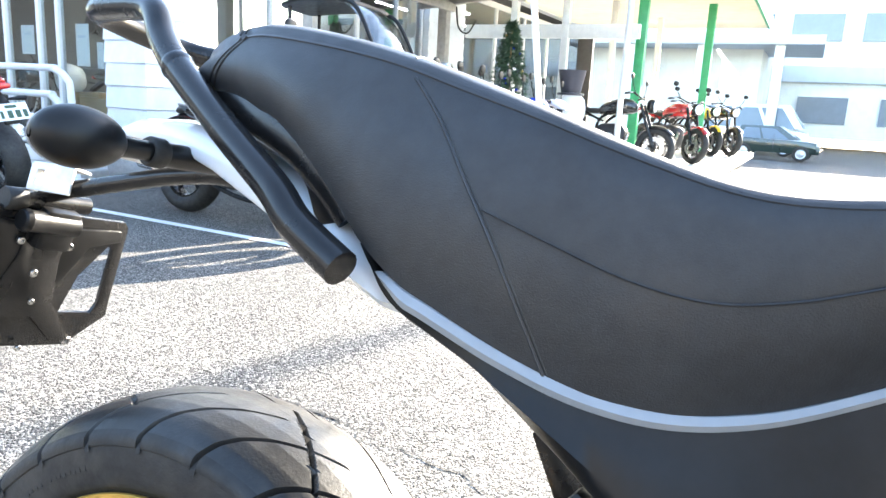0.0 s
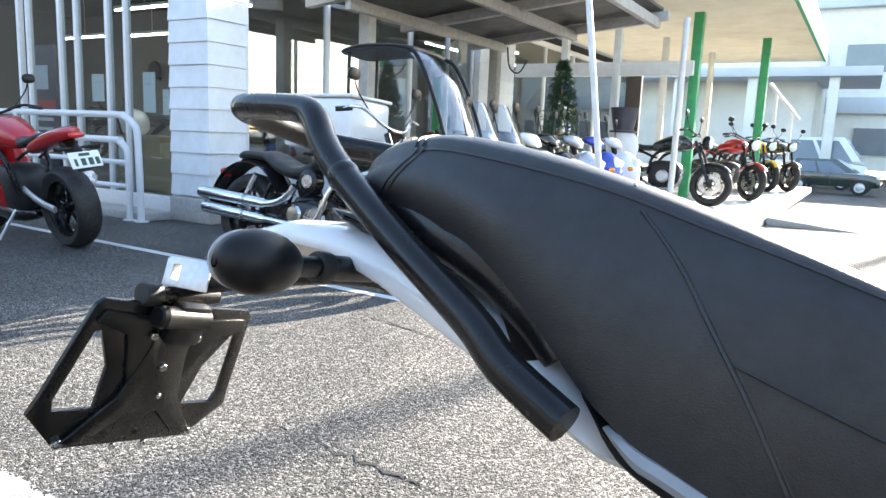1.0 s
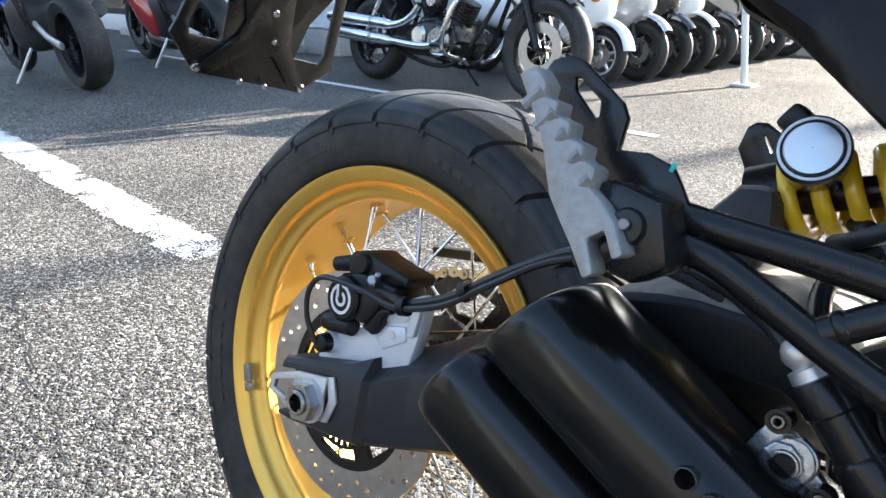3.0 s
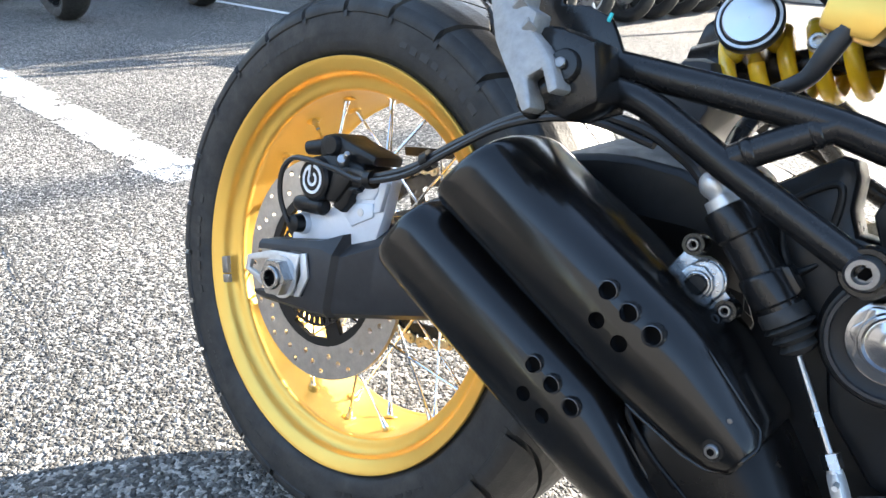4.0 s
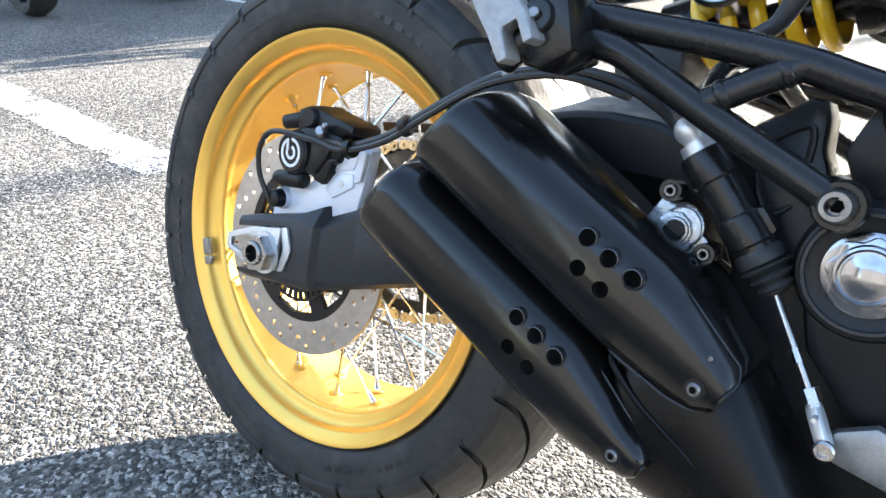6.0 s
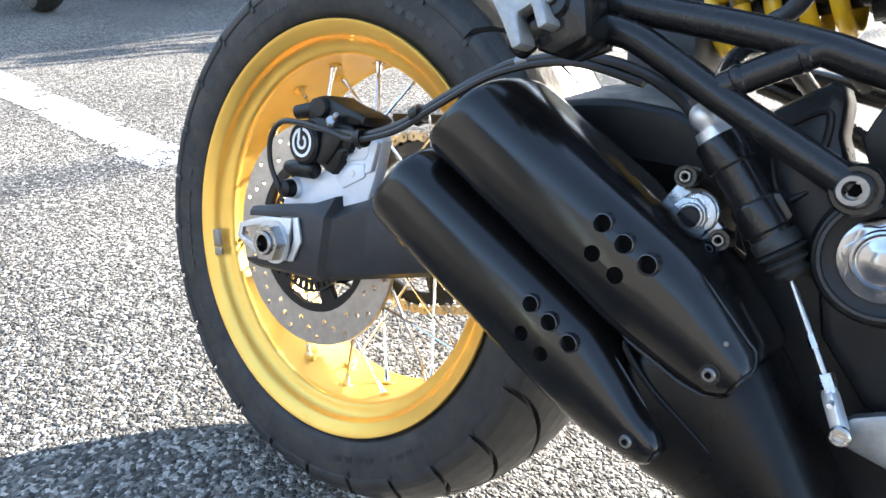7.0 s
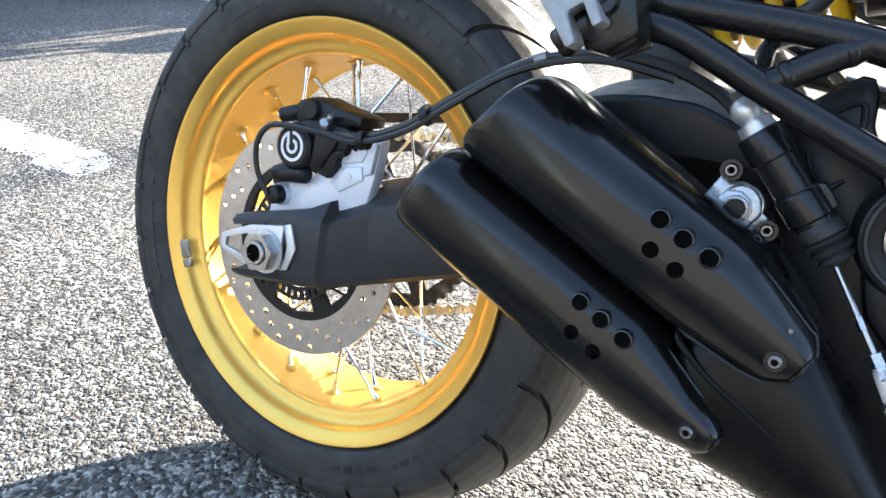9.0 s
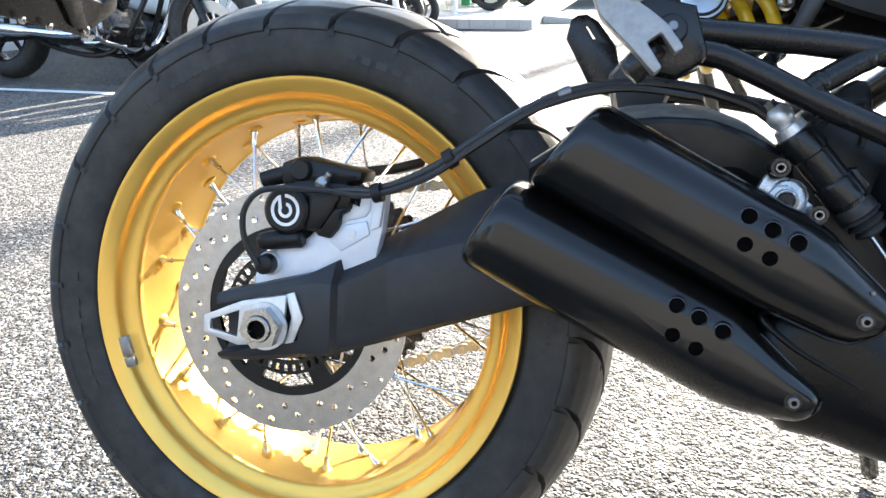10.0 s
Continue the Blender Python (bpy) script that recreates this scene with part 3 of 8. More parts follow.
sack = bmesh.new()
bmesh.ops.create_icosphere(sack, subdivisions=3, radius=1.0)
for v in sack.verts:
    k = 1 + 0.07 * math.sin(7 * v.co.x + 3 * v.co.z) * math.cos(5 * v.co.y)
    v.co = Vector((0.24 * v.co.x * k, 0.18 * v.co.y * k, max(-0.16, 0.22 * v.co.z * k)))
sack_ob = part("plastic_sack", sack, PAPER, mx=Matrix.Translation((-8.98, 6.2, 0.96)), smooth=60)
tagged(sack_ob, "white plastic sack lying on a cardboard box in the shop", "sack")
fan = thing("wall_fan", "dark wall fan on the shop's inner wall", "fan", Matrix.Translation((-11.2, 8.27, 1.97)))
part("fan_cage", lathe([(-0.10, 0.0), (-0.10, 0.03), (-0.09, 0.15), (-0.05, 0.17), (-0.02, 0.15), (-0.02, 0.0)], seg=28), BLACK_PLASTIC, fan)
part("fan_arm", tube([(0, -0.02, 0), (0, 0.0, -0.10), (0, 0.06, -0.16)], 0.025, seg=10), BLACK_PLASTIC, fan)

# --- dark canopy over the parked scooters
can = thing("canopy_dark", "weathered canopy with dark sheet roof on white posts over the parked scooters", "canopy", kind="structure")
part("roof_sheet", slab([(-5.08, 2.42), (-2.2, 2.72), (-2.2, 2.76), (-5.08, 2.46)], 5.55, 9.35), ROOF_DARK, can)
for y in (5.60, 7.4, 9.25):
    part("beam", slab([(-5.05, 2.28), (-2.1, 2.58), (-2.1, 2.70), (-5.05, 2.40)], y - 0.05, y + 0.05, 0.006), BEAM, can)
for x, z in ((-4.5, 2.30), (-3.4, 2.43), (-2.25, 2.55)):
    part("purlin", box((x, 7.45, z), (0.08, 3.7, 0.12), 0.006), BEAM, can)
for x, y, h in ((-4.62, 6.1, 2.3), (-4.62, 9.25, 2.32)):
    part("canopy_post", box((x, y, h / 2), (0.14, 0.14, h), 0.008), BEAM, can)
for x, y, h, r in ((-1.88, 9.25, 2.6, 0.04), (-1.43, 5.22, 2.6, 0.026)):
    part("canopy_post", tube([(x, y, 0), (x - 0.14 * h if r < 0.03 else x + 0.02, y, h)], r, seg=12, n=1), POST_WHITE, can)
part("base_plate", box((-1.43, 5.22, 0.01), (0.16, 0.16, 0.02), 0.004), POST_WHITE, can)
part("cable", tube([(-4.4, 9.2, 2.3), (-4.3, 9.1, 2.0), (-4.15, 9.1, 1.92), (-4.05, 9.15, 2.1)], 0.012, seg=8), HOSE, can)
# wide canopy on green posts
can2 = thing("canopy_wide", "wide flat canopy with a beige soffit on green posts", "canopy", kind="structure")
part("soffit", box((-3.0, 14.0, 3.18), (4.4, 9.2, 0.25), 0.01), CEIL_BEIGE, can2)
part("fascia", box((-0.77, 14.0, 3.30), (0.06, 9.3, 0.5), 0.01), GREEN, can2)
part("fascia", box((-3.0, 9.38, 3.30), (4.4, 0.06, 0.5), 0.01), POST_WHITE, can2)
for x, y in ((-2.18, 11.5), (-1.55, 14.6)):
    part("green_post", box((x, y, 1.6), (0.15, 0.15, 2.92), 0.01), GREEN, can2)
for x, y in ((-3.3, 11.0), (-4.2, 11.0), (-3.3, 14.0), (-2.9, 16.5)):
    part("white_post", box((x, y, 1.6), (0.12, 0.12, 2.92), 0.01), POST_WHITE, can2)
part("cross_beam", box((-3.6, 11.0, 2.15), (3.0, 0.1, 0.22), 0.01), POST_WHITE, can2)
# raised display platform with a tiled kerb
PLAT = mat("platform_screed", (0.5, 0.49, 0.47), 0.8, grain=0.1, scale=10, bump=0.002, bump_scale=60)
plat = struct("platform", box((-2.95, 13.2, 0.06), (4.5, 10.0, 0.12), 0.004), PLAT, "raised pale display platform with a tiled kerb")
tb = box((0, 0, 0), (0.145, 0.02, 0.115), 0.003)
tile0 = part("kerb_tile", tb, TILE, plat, smooth=0, mx=Matrix.Translation((-5.1, 8.19, 0.0605)))
for i in range(1, 29):
    share(tile0, plat, Matrix.Translation((-5.1 + 0.155 * i, 8.19, 0.0605)))
struct("ramp", slab([(-0.68, 0.0), (0.4, 0.0), (-0.68, 0.10)], 9.4, 10.6, 0.002), CONCRETE, "low concrete ramp beside the platform")

# --- distance: a pale building across the road
far = thing("far_building", "pale two-storey building across the road", "building", kind="structure")
part("wall", box((2, 50, 4.5), (46, 8, 9.0)), FAR_WALL, far)
part("band", box((2, 45.9, 3.6), (46, 0.5, 0.9), 0.02), FAR_BAND, far)
part("roof", box((2, 50, 9.2), (47, 9, 0.5), 0.02), FAR_BAND, far)
wb = box((0, 0, 0), (2.6, 0.12, 1.5))
w0 = part("window", wb, FAR_GLASS, far, smooth=0, mx=Matrix.Translation((-18, 45.95, 6.2)))
for i in range(1, 12):
    share(w0, far, Matrix.Translation((-18 + 3.6 * i, 45.95, 6.2)))
for i in range(10):
    share(w0, far, Matrix.Translation((-16 + 4.2 * i, 45.95, 1.6)))
far2 = thing("far_hall", "pale hall with a flat canopy beyond the car park", "building", kind="structure")
part("wall", box((-9, 40, 3.0), (14, 8, 6.0)), FAR_WALL, far2)
part("roof", box((-8, 37, 4.3), (17, 7, 0.4), 0.02), FAR_BAND, far2)
for i in range(5):
    part("pillar", box((-14 + 3.2 * i, 34, 2.05), (0.4, 0.4, 4.1), 0.02), FAR_WALL, far2)

# ---- yard things: handrail, tree, poster stand, car, van, houses behind ----
def handrail():
    r = thing("handrail", "white tubular handrail with nested loops beside the shop door", "handrail")
    y = 4.02
    part("outer_loop", tube([(-8.6, y, 1.05), (-6.30, y, 1.05), (-6.05, y, 1.035), (-5.88, y, 0.95), (-5.83, y, 0.80), (-5.78, y - 0.02, 0.0)], 0.034, seg=14, n=8), FRAME_WHITE, r)
    part("inner_loop", tube([(-8.6, y - 0.02, 0.80), (-6.30, y - 0.02, 0.80), (-6.10, y - 0.02, 0.785), (-5.98, y - 0.02, 0.70), (-5.96, y - 0.02, 0.55), (-5.95, y - 0.03, 0.0)], 0.034, seg=14, n=8), FRAME_WHITE, r)
    for z in (0.58, 0.34):
        part("rail", tube([(-8.6, y - 0.02, z), (-5.96, y - 0.02, z)], 0.026, seg=10, n=1), FRAME_WHITE, r)
    part("post", tube([(-8.0, y - 0.01, 0), (-8.0, y - 0.01, 1.05)], 0.034, seg=12, n=1), FRAME_WHITE, r)
    for x in (-5.78, -5.95, -8.0):
        part("base_flange", lathe([(0, 0.07), (0.012, 0.07), (0.014, 0.04)], c=(x, y - 0.02, 0), axis="z", seg=18), FRAME_WHITE, r)


handrail()
NEEDLES = mat("fir_needles", (0.025, 0.07, 0.03), 0.6, grain=0.35, scale=30)
TINSEL = mat("gold_bauble", (0.7, 0.5, 0.15), 0.2, metal=0.8)
BLUE_BAUBLE = mat("blue_bauble", (0.03, 0.06, 0.6), 0.15, metal=0.5)


def fir_tree(p, h):
    r = thing("christmas_tree", "dark green artificial Christmas tree with small baubles behind the scooters", "tree", Matrix.Translation(p))
    part("trunk", tube([(0, 0, 0), (0, 0, h)], [0.04, 0.008], seg=8, n=2), CARDBOARD, r)
    part("tree_stand", lathe([(0, 0.2), (0.04, 0.2), (0.05, 0.06), (0.18, 0.05), (0.18, 0)], axis="z", seg=16), BLACK_PLASTIC, r)
    rnd = random.Random(3)
    bm = bmesh.new()
    for i in range(420):
        u = rnd.random() ** 0.8
        z = 0.35 + (h - 0.3) * u
        R = 0.42 * (1 - u) ** 0.75 + 0.04
        a = rnd.random() * 6.283
        d = Vector((math.cos(a), math.sin(a), -0.15))
        q = Vector((0, 0, z))
        n = d.cross(Vector((0, 0, 1))).normalized()
        for s in range(4):
            c = q + d * R * (0.35 + 0.2 * s) + Vector((0, 0, rnd.uniform(-0.03, 0.03)))
            for k in range(3):
                w = (n * rnd.uniform(-1, 1) + Vector((0, 0, rnd.uniform(-0.8, 0.8))) + d * rnd.uniform(0.2, 1)).normalized() * rnd.uniform(0.05, 0.09)
                t = w.cross(d).normalized() * 0.009
                bm.faces.new([bm.verts.new(x) for x in (c - t, c + t, c + w)])
    part("foliage", bm, NEEDLES, r, "dark green needles", smooth=0)
    for i in range(22):
        u = rnd.random()
        R = 0.34 * (1 - u) ** 0.8 + 0.03
        a = rnd.random() * 6.283
        part("bauble", blob_ball((R * math.cos(a), R * math.sin(a), 0.4 + (h - 0.4) * u), 0.022), TINSEL if i % 3 else BLUE_BAUBLE, r)


def blob_ball(c, r):
    bm = bmesh.new()
    bmesh.ops.create_icosphere(bm, subdivisions=2, radius=r)
    bmesh.ops.translate(bm, vec=c, verts=bm.verts)
    return bm


fir_tree((-3.66, 9.6, 0.12), 1.95)
POSTER = mat("poster_dark", (0.05, 0.05, 0.07), 0.4, grain=0.3, scale=3)
POSTER_RED = mat("poster_red", (0.4, 0.02, 0.03), 0.4, grain=0.2, scale=4)
ps = thing("poster_stand", "dark poster stand with a red band behind the glass", "poster stand")
part("board", box((-8.75, 4.75, 1.05), (0.62, 0.03, 1.7), 0.004), POSTER, ps)
part("red_band", box((-8.75, 4.732, 1.15), (0.60, 0.004, 0.14)), POSTER_RED, ps, smooth=0)
part("picture", box((-8.75, 4.732, 1.50), (0.30, 0.004, 0.30)), FAR_BAND, ps, smooth=0)
for z in (0.98, 0.86, 0.74, 0.62, 0.50):
    part("text_bar", box((-8.75, 4.732, z), (0.46, 0.004, 0.04)), FAR_BAND, ps, smooth=0)
SNOW = mat("snowman_white", (0.75, 0.75, 0.76), 0.7, grain=0.05, scale=12)


def snowman(p):
    """A white snowman decoration with a tall black hat, in one plain shape."""
    bm = bmesh.new()
    add_lathe(bm, [(0.0, 0.16), (0.05, 0.25), (0.22, 0.31), (0.40, 0.28), (0.55, 0.19), (0.60, 0.18), (0.68, 0.22), (0.80, 0.24), (0.94, 0.21), (1.04, 0.13)], axis="z", seg=28)
    n = len(bm.faces)
    add_lathe(bm, [(1.00, 0.0), (1.00, 0.20), (1.03, 0.20), (1.035, 0.145), (1.36, 0.205), (1.37, 0.0)], axis="z", seg=28)
    for f_ in list(bm.faces)[n:]:
        f_.material_index = 1
    ob = part("snowman", bm, [SNOW, POSTER], None, smooth=50, mx=Matrix.Translation(p))
    tagged(ob, "white snowman decoration with a tall black hat beside the scooters", "decoration")


snowman((-2.78, 9.9, 0.12))
gate = thing("white_frame", "white steel frame with a slanted top beyond the platform", "frame")
for x, z in ((-1.86, 2.45), (-1.45, 1.95)):
    part("frame_post", tube([(x, 20.0, -0.34), (x, 20.0, z)], 0.04, seg=10, n=1), POST_WHITE, gate)
part("frame_top", tube([(-2.05, 20.0, 2.68), (-1.28, 20.0, 1.75)], 0.05, seg=10, n=1), POST_WHITE, gate)
CAR_GREEN = mat("dark_green_car_paint", (0.02, 0.035, 0.028), 0.2, grain=0.05, scale=3, coat=0.9)
CAR_WHITE = mat("white_car_paint", (0.75, 0.76, 0.77), 0.25, grain=0.03, scale=3, coat=0.8)


def wheel4(root, x, y, r):
    t = part("tyre", lathe([(-0.09, r * 0.62), (-0.10, r * 0.85), (-0.085, r), (0.085, r), (0.10, r * 0.85), (0.09, r * 0.62)], c=(x, y, r), seg=32, closed=True), RUBBER, root)
    part("rim", lathe([(-0.095, 0.0), (-0.095, r * 0.25), (-0.07, r * 0.5), (-0.09, r * 0.64), (0.08, r * 0.64)], c=(x, y, r), seg=32), ALU, t)


def car(mx, name, label, paint, L, W, H, hood, boxy):
    """A road car from a lofted body; x ahead."""
    r = thing(name, label, "car" if not boxy else "van", mx)
    bm = bmesh.new()
    rings = []
    n = 24
    for i in range(n + 1):
        u = i / n
        x = -L / 2 + L * u
        low = 0.30
        belt = H * (0.60 if not boxy else 0.52) - 0.12 * max(0, (u - 0.75) / 0.25) ** 2 - (0.0 if boxy else 0.08 * max(0, (0.12 - u) / 0.12) ** 2)
        w = W / 2 * (1 - 0.25 * abs(2 * u - 1) ** 6)
        rings.append([(x, -w * 0.94, low), (x, -w, low + 0.2), (x, -w, belt - 0.15), (x, -w * 0.95, belt), (x, w * 0.95, belt), (x, w, belt - 0.15), (x, w, low + 0.2), (x, w * 0.94, low)])
    add_rings(bm, rings)
    body = part("body", bm, paint, r, smooth=40)
    bm, gl = bmesh.new(), bmesh.new()
    prof = [(-L * 0.46, 0.6), (-L * 0.36, 0.99), (L * 0.06, 1.0), (L * 0.28, 0.62)] if not boxy else [(-L * 0.49, 0.52), (-L * 0.47, 0.98), (L * 0.30, 1.0), (L * 0.46, 0.55)]
    rings = []
    for x, h in prof:
        z, w = H * h, W / 2 * (0.93 if h < 0.9 else 0.76 if not boxy else 0.84)
        rings.append([(x, -w, z), (x, w, z), (x, w, z - 0.02), (x, -w, z - 0.02)])
    belt = H * (0.60 if not boxy else 0.52)
    outer = [(prof[0][0] + 0.05, belt), (prof[1][0] + 0.06, H * 0.94), (prof[2][0] - 0.03, H * 0.94), (prof[3][0] - 0.1, belt)]
    cab = bmesh.new()
    add_rings(cab, [[(x, s * (W / 2 * (0.94 if h < 0.9 else 0.78)), H * h) for x, h in prof] for s in (-1, 1)])
    part("cabin", cab, paint, r, smooth=30)
    for s in (-1, 1):
        segs = ((0.08, 0.46), (0.50, 0.90)) if not boxy else ((0.04, 0.34), (0.37, 0.66), (0.70, 0.95))
        for a, b in segs:
            def at(u, top):
                x0, x1 = (outer[1][0], outer[2][0]) if top else (outer[0][0], outer[3][0])
                yy = W / 2 * (0.80 if top else 0.945) + 0.006
                return (x0 + (x1 - x0) * u, s * yy, H * 0.93 if top else belt + 0.03)
            q = bmesh.new()
            q.faces.new([q.verts.new(p) for p in (at(a, 0), at(b, 0), at(b, 1), at(a, 1))])
            part("side_window", q, FAR_GLASS, r, smooth=0)
    for x in (-L * 0.31, L * 0.32):
        for s in (-1, 1):
            wheel4(r, x, s * (W / 2 - 0.08), 0.30)
    for s in (-1, 1):
        part("headlamp", box((L / 2 - 0.06, s * W * 0.34, 0.68), (0.1, 0.3, 0.14), 0.03), LENS, r)
        part("tail_lamp", box((-L / 2 + 0.05, s * W * 0.38, 0.78), (0.08, 0.2, 0.2), 0.03), POSTER_RED, r)
    part("bumper", box((L / 2 - 0.04, 0, 0.42), (0.16, W * 0.92, 0.22), 0.06), paint, r)
    part("door_line", box((0.05, -W / 2 - 0.001, 0.72), (0.012, 0.006, 0.6)), POSTER, r, smooth=0)
    return r


car(Matrix.Translation((-0.79, 31, -0.63)) @ pose(0, 0, 0, 0, 0, -4), "parked_car", "dark green compact car parked across the yard", CAR_GREEN, 3.35, 1.5, 1.32, 0.9, False)
car(Matrix.Translation((-1.9, 35, -0.65)) @ pose(0, 0, 0, 0, 0, -4), "parked_van", "white van parked behind the green car", CAR_WHITE, 4.6, 1.7, 2.25, 0.3, True)

# unseen pole beyond the yard, added to cast the soft shadow band
pole = thing("utility_pole", "tall grey pole out of view, placed for its shadow on the asphalt", "pole", Matrix.Translation((5.78, 26.0, -0.66)))
part("shaft", tube([(0, 0, 0), (0, 0, 10.6)], [0.085, 0.065], seg=20, n=2), CONCRETE, pole)
part("cross_arm", box((0, 0, 10.2), (1.4, 0.09, 0.09), 0.01), BEAM, pole)

# plain unseen houses behind the camera, added as a dark band for reflections
HOUSE = mat("house_wall", (0.105, 0.108, 0.115), 0.8, grain=0.1, scale=2, stain=(0.08, 0.08, 0.08), stain_scale=0.7)
HOUSE_ROOF = mat("house_roof", (0.05, 0.05, 0.055), 0.6, grain=0.2, scale=3)
# the last one stands west, to darken what the south glass mirrors
for x, y, w, d, h in ((-13, -15, 14, 7, 5.6), (3, -16, 13, 7, 6.0), (18, -13, 13, 7, 5.4), (-27, -5, 8, 16, 5.6)):
    hs_ = thing("house", "plain dark house out of view, added to darken reflections", "house", Matrix.Translation((x, y, 0)), kind="structure")
    part("wall", box((0, 0, h / 2), (w, d, h)), HOUSE, hs_, smooth=0)
    part("roof", slab([(-d / 2 - 0.4, h), (d / 2 + 0.4, h), (0, h + 1.5)], -w / 2 - 0.3, w / 2 + 0.3, axis="x"), HOUSE_ROOF, hs_, smooth=0)

# ---- the motorcycle in front ----
LEAN_DEG = 14.8
MB = Matrix.Translation((0.004, -0.0106, 0.009)) @ pose(0, 0, 0, -LEAN_DEG)
bike = thing("motorcycle", "black scrambler motorcycle with gold spoked wheel on its side stand", "motorcycle", MB)
bpy.context.view_layer.update()
WC = Vector((0, 0, 0.318))


def on_wheel(r, a, y):
    return WC + Vector((r * math.cos(a), y, r * math.sin(a)))


def tyre_mesh(cols, prof, shear, groove, c=WC):
    """A tyre whose columns follow the sweep of its tread grooves."""
    bm = bmesh.new()
    rows = []
    for a0, cut_near, cut_far in cols:
        row = []
        for y, r in prof:
            a = a0 - shear(abs(y)) if r > 0.2855 else a0 - shear(0.0885)
            d = groove(a0, a, y, r, cut_near, cut_far)
            row.append(bm.verts.new(c + Vector(((r - d) * math.cos(a), y, (r - d) * math.sin(a)))))
        rows.append(row)
    for k in range(len(rows)):
        a, b = rows[k], rows[(k + 1) % len(rows)]
        for i in range(len(prof) - 1):
            f = bm.faces.new((a[i], a[i + 1], b[i + 1], b[i]))
            f.material_index = 1 if min(prof[i][1], prof[i + 1][1]) > 0.2855 else 0
    return bm


def dense(prof, step):
    out = []
    for (y0, r0), (y1, r1) in zip(prof, prof[1:]):
        n = max(1, round(math.hypot(y1 - y0, r1 - r0) / step))
        out += [(y0 + (y1 - y0) * i / n, r0 + (r1 - r0) * i / n) for i in range(n)]
    return out + [prof[-1]]


half = [(0.064, 0.216), (0.070, 0.222), (0.0735, 0.2285), (0.0765, 0.233), (0.0775, 0.2335), (0.080, 0.236), (0.083, 0.243), (0.0855, 0.255), (0.0865, 0.266), (0.0865, 0.2725), (0.0880, 0.2735), (0.0885, 0.277), (0.0875, 0.282), (0.0835, 0.2875), (0.0745, 0.2965), (0.062, 0.3045), (0.047, 0.3108), (0.030, 0.3152), (0.014, 0.3174), (0.0, 0.318)]
fine = []
for (y, r) in half:
    fine.append((-y, r))
full = fine + [(y, r) for y, r in reversed(half[:-1])]
full = dense(full, 0.0035)
crown = [p for p in full if -0.063 < p[0] < 0.020]
i0 = full.index(crown[0])
full = full[:i0] + dense(crown, 0.0012) + full[i0 + len(crown):]
PITCH = 2 * math.pi / 26


def shear(v):
    return 0.40 * max(0.0, 1 - v / 0.0885) ** 1.5


def groove(a0, a, y, r, near, far):
    v = abs(y)
    d = 0.0
    if r > 0.2765:
        lim = 0.012 if int(a0 / PITCH) % 2 else 0.030
        if (near and y < -lim) or (far and y > lim):
            d = 0.0085
        # slashes that cross the crown the other way, every third pitch
        s = (a - y * 4.2 + 0.1) % (PITCH * 3)
        s = min(s, PITCH * 3 - s) * 0.31
        if -0.058 < y < 0.014:
            d = max(d, 0.006 * min(1.0, max(0.0, (0.0034 - s) / 0.0012)))
    return d


cols = []
GW = 0.0064 / 0.30
for k in range(52):
    base = k * PITCH / 2
    near, far = k % 2 == 0, k % 2 == 1
    cols += [(base - 0.0011 - GW / 2, False, False), (base - GW / 2, near, far), (base + GW / 2, near, far), (base + 0.0011 + GW / 2, False, False)]
    span = PITCH / 2 - GW - 0.0022
    cols += [(base + GW / 2 + 0.0011 + span * i / 22, False, False) for i in range(1, 22)]
tyre_ob = part("tyre", tyre_mesh(cols, full, shear, groove), [RUBBER, TREAD], bike, "black road tyre with curved tread grooves and light dust", smooth=40)

# raised lettering of the sidewall, as plain bars
random.seed(4)


def ring_bar(a, da, r, h, y, th=0.0007):
    """A small raised bar on the sidewall at angle a."""
    bm = bmesh.new()
    n = max(2, int(da / 0.02))
    for i in range(n):
        a0, a1 = a + da * i / n, a + da * (i + 1) / n
        q = [on_wheel(r - h / 2, a0, y), on_wheel(r + h / 2, a0, y), on_wheel(r + h / 2, a1, y), on_wheel(r - h / 2, a1, y)]
        f = bm.faces.new([bm.verts.new(p) for p in q])
    bmesh.ops.remove_doubles(bm, verts=bm.verts, dist=1e-6)
    got = bmesh.ops.extrude_face_region(bm, geom=list(bm.faces))
    bmesh.ops.translate(bm, vec=(0, -th, 0), verts=[g for g in got["geom"] if isinstance(g, bmesh.types.BMVert)])
    return bm


for a0, r, h in ((radians(82), 0.2570, 0.015), (radians(206), 0.2570, 0.015), (radians(132), 0.2550, 0.007), (radians(268), 0.256, 0.007), (radians(16), 0.257, 0.008), (radians(318), 0.2570, 0.015), (radians(238), 0.2575, 0.008)):
    a = a0
    for k in range(9 if h > 0.01 else 14):
        w = (0.046 if h > 0.01 else 0.018) * random.uniform(0.6, 1.1)
        if random.random() > 0.15:
            part("raised_mark", ring_bar(a, -w, r, h * random.uniform(0.75, 1), -0.0852, 0.0005), GREY_PRINT, tyre_ob, smooth=0)
        a -= w + (0.022 if h > 0.01 else 0.012)

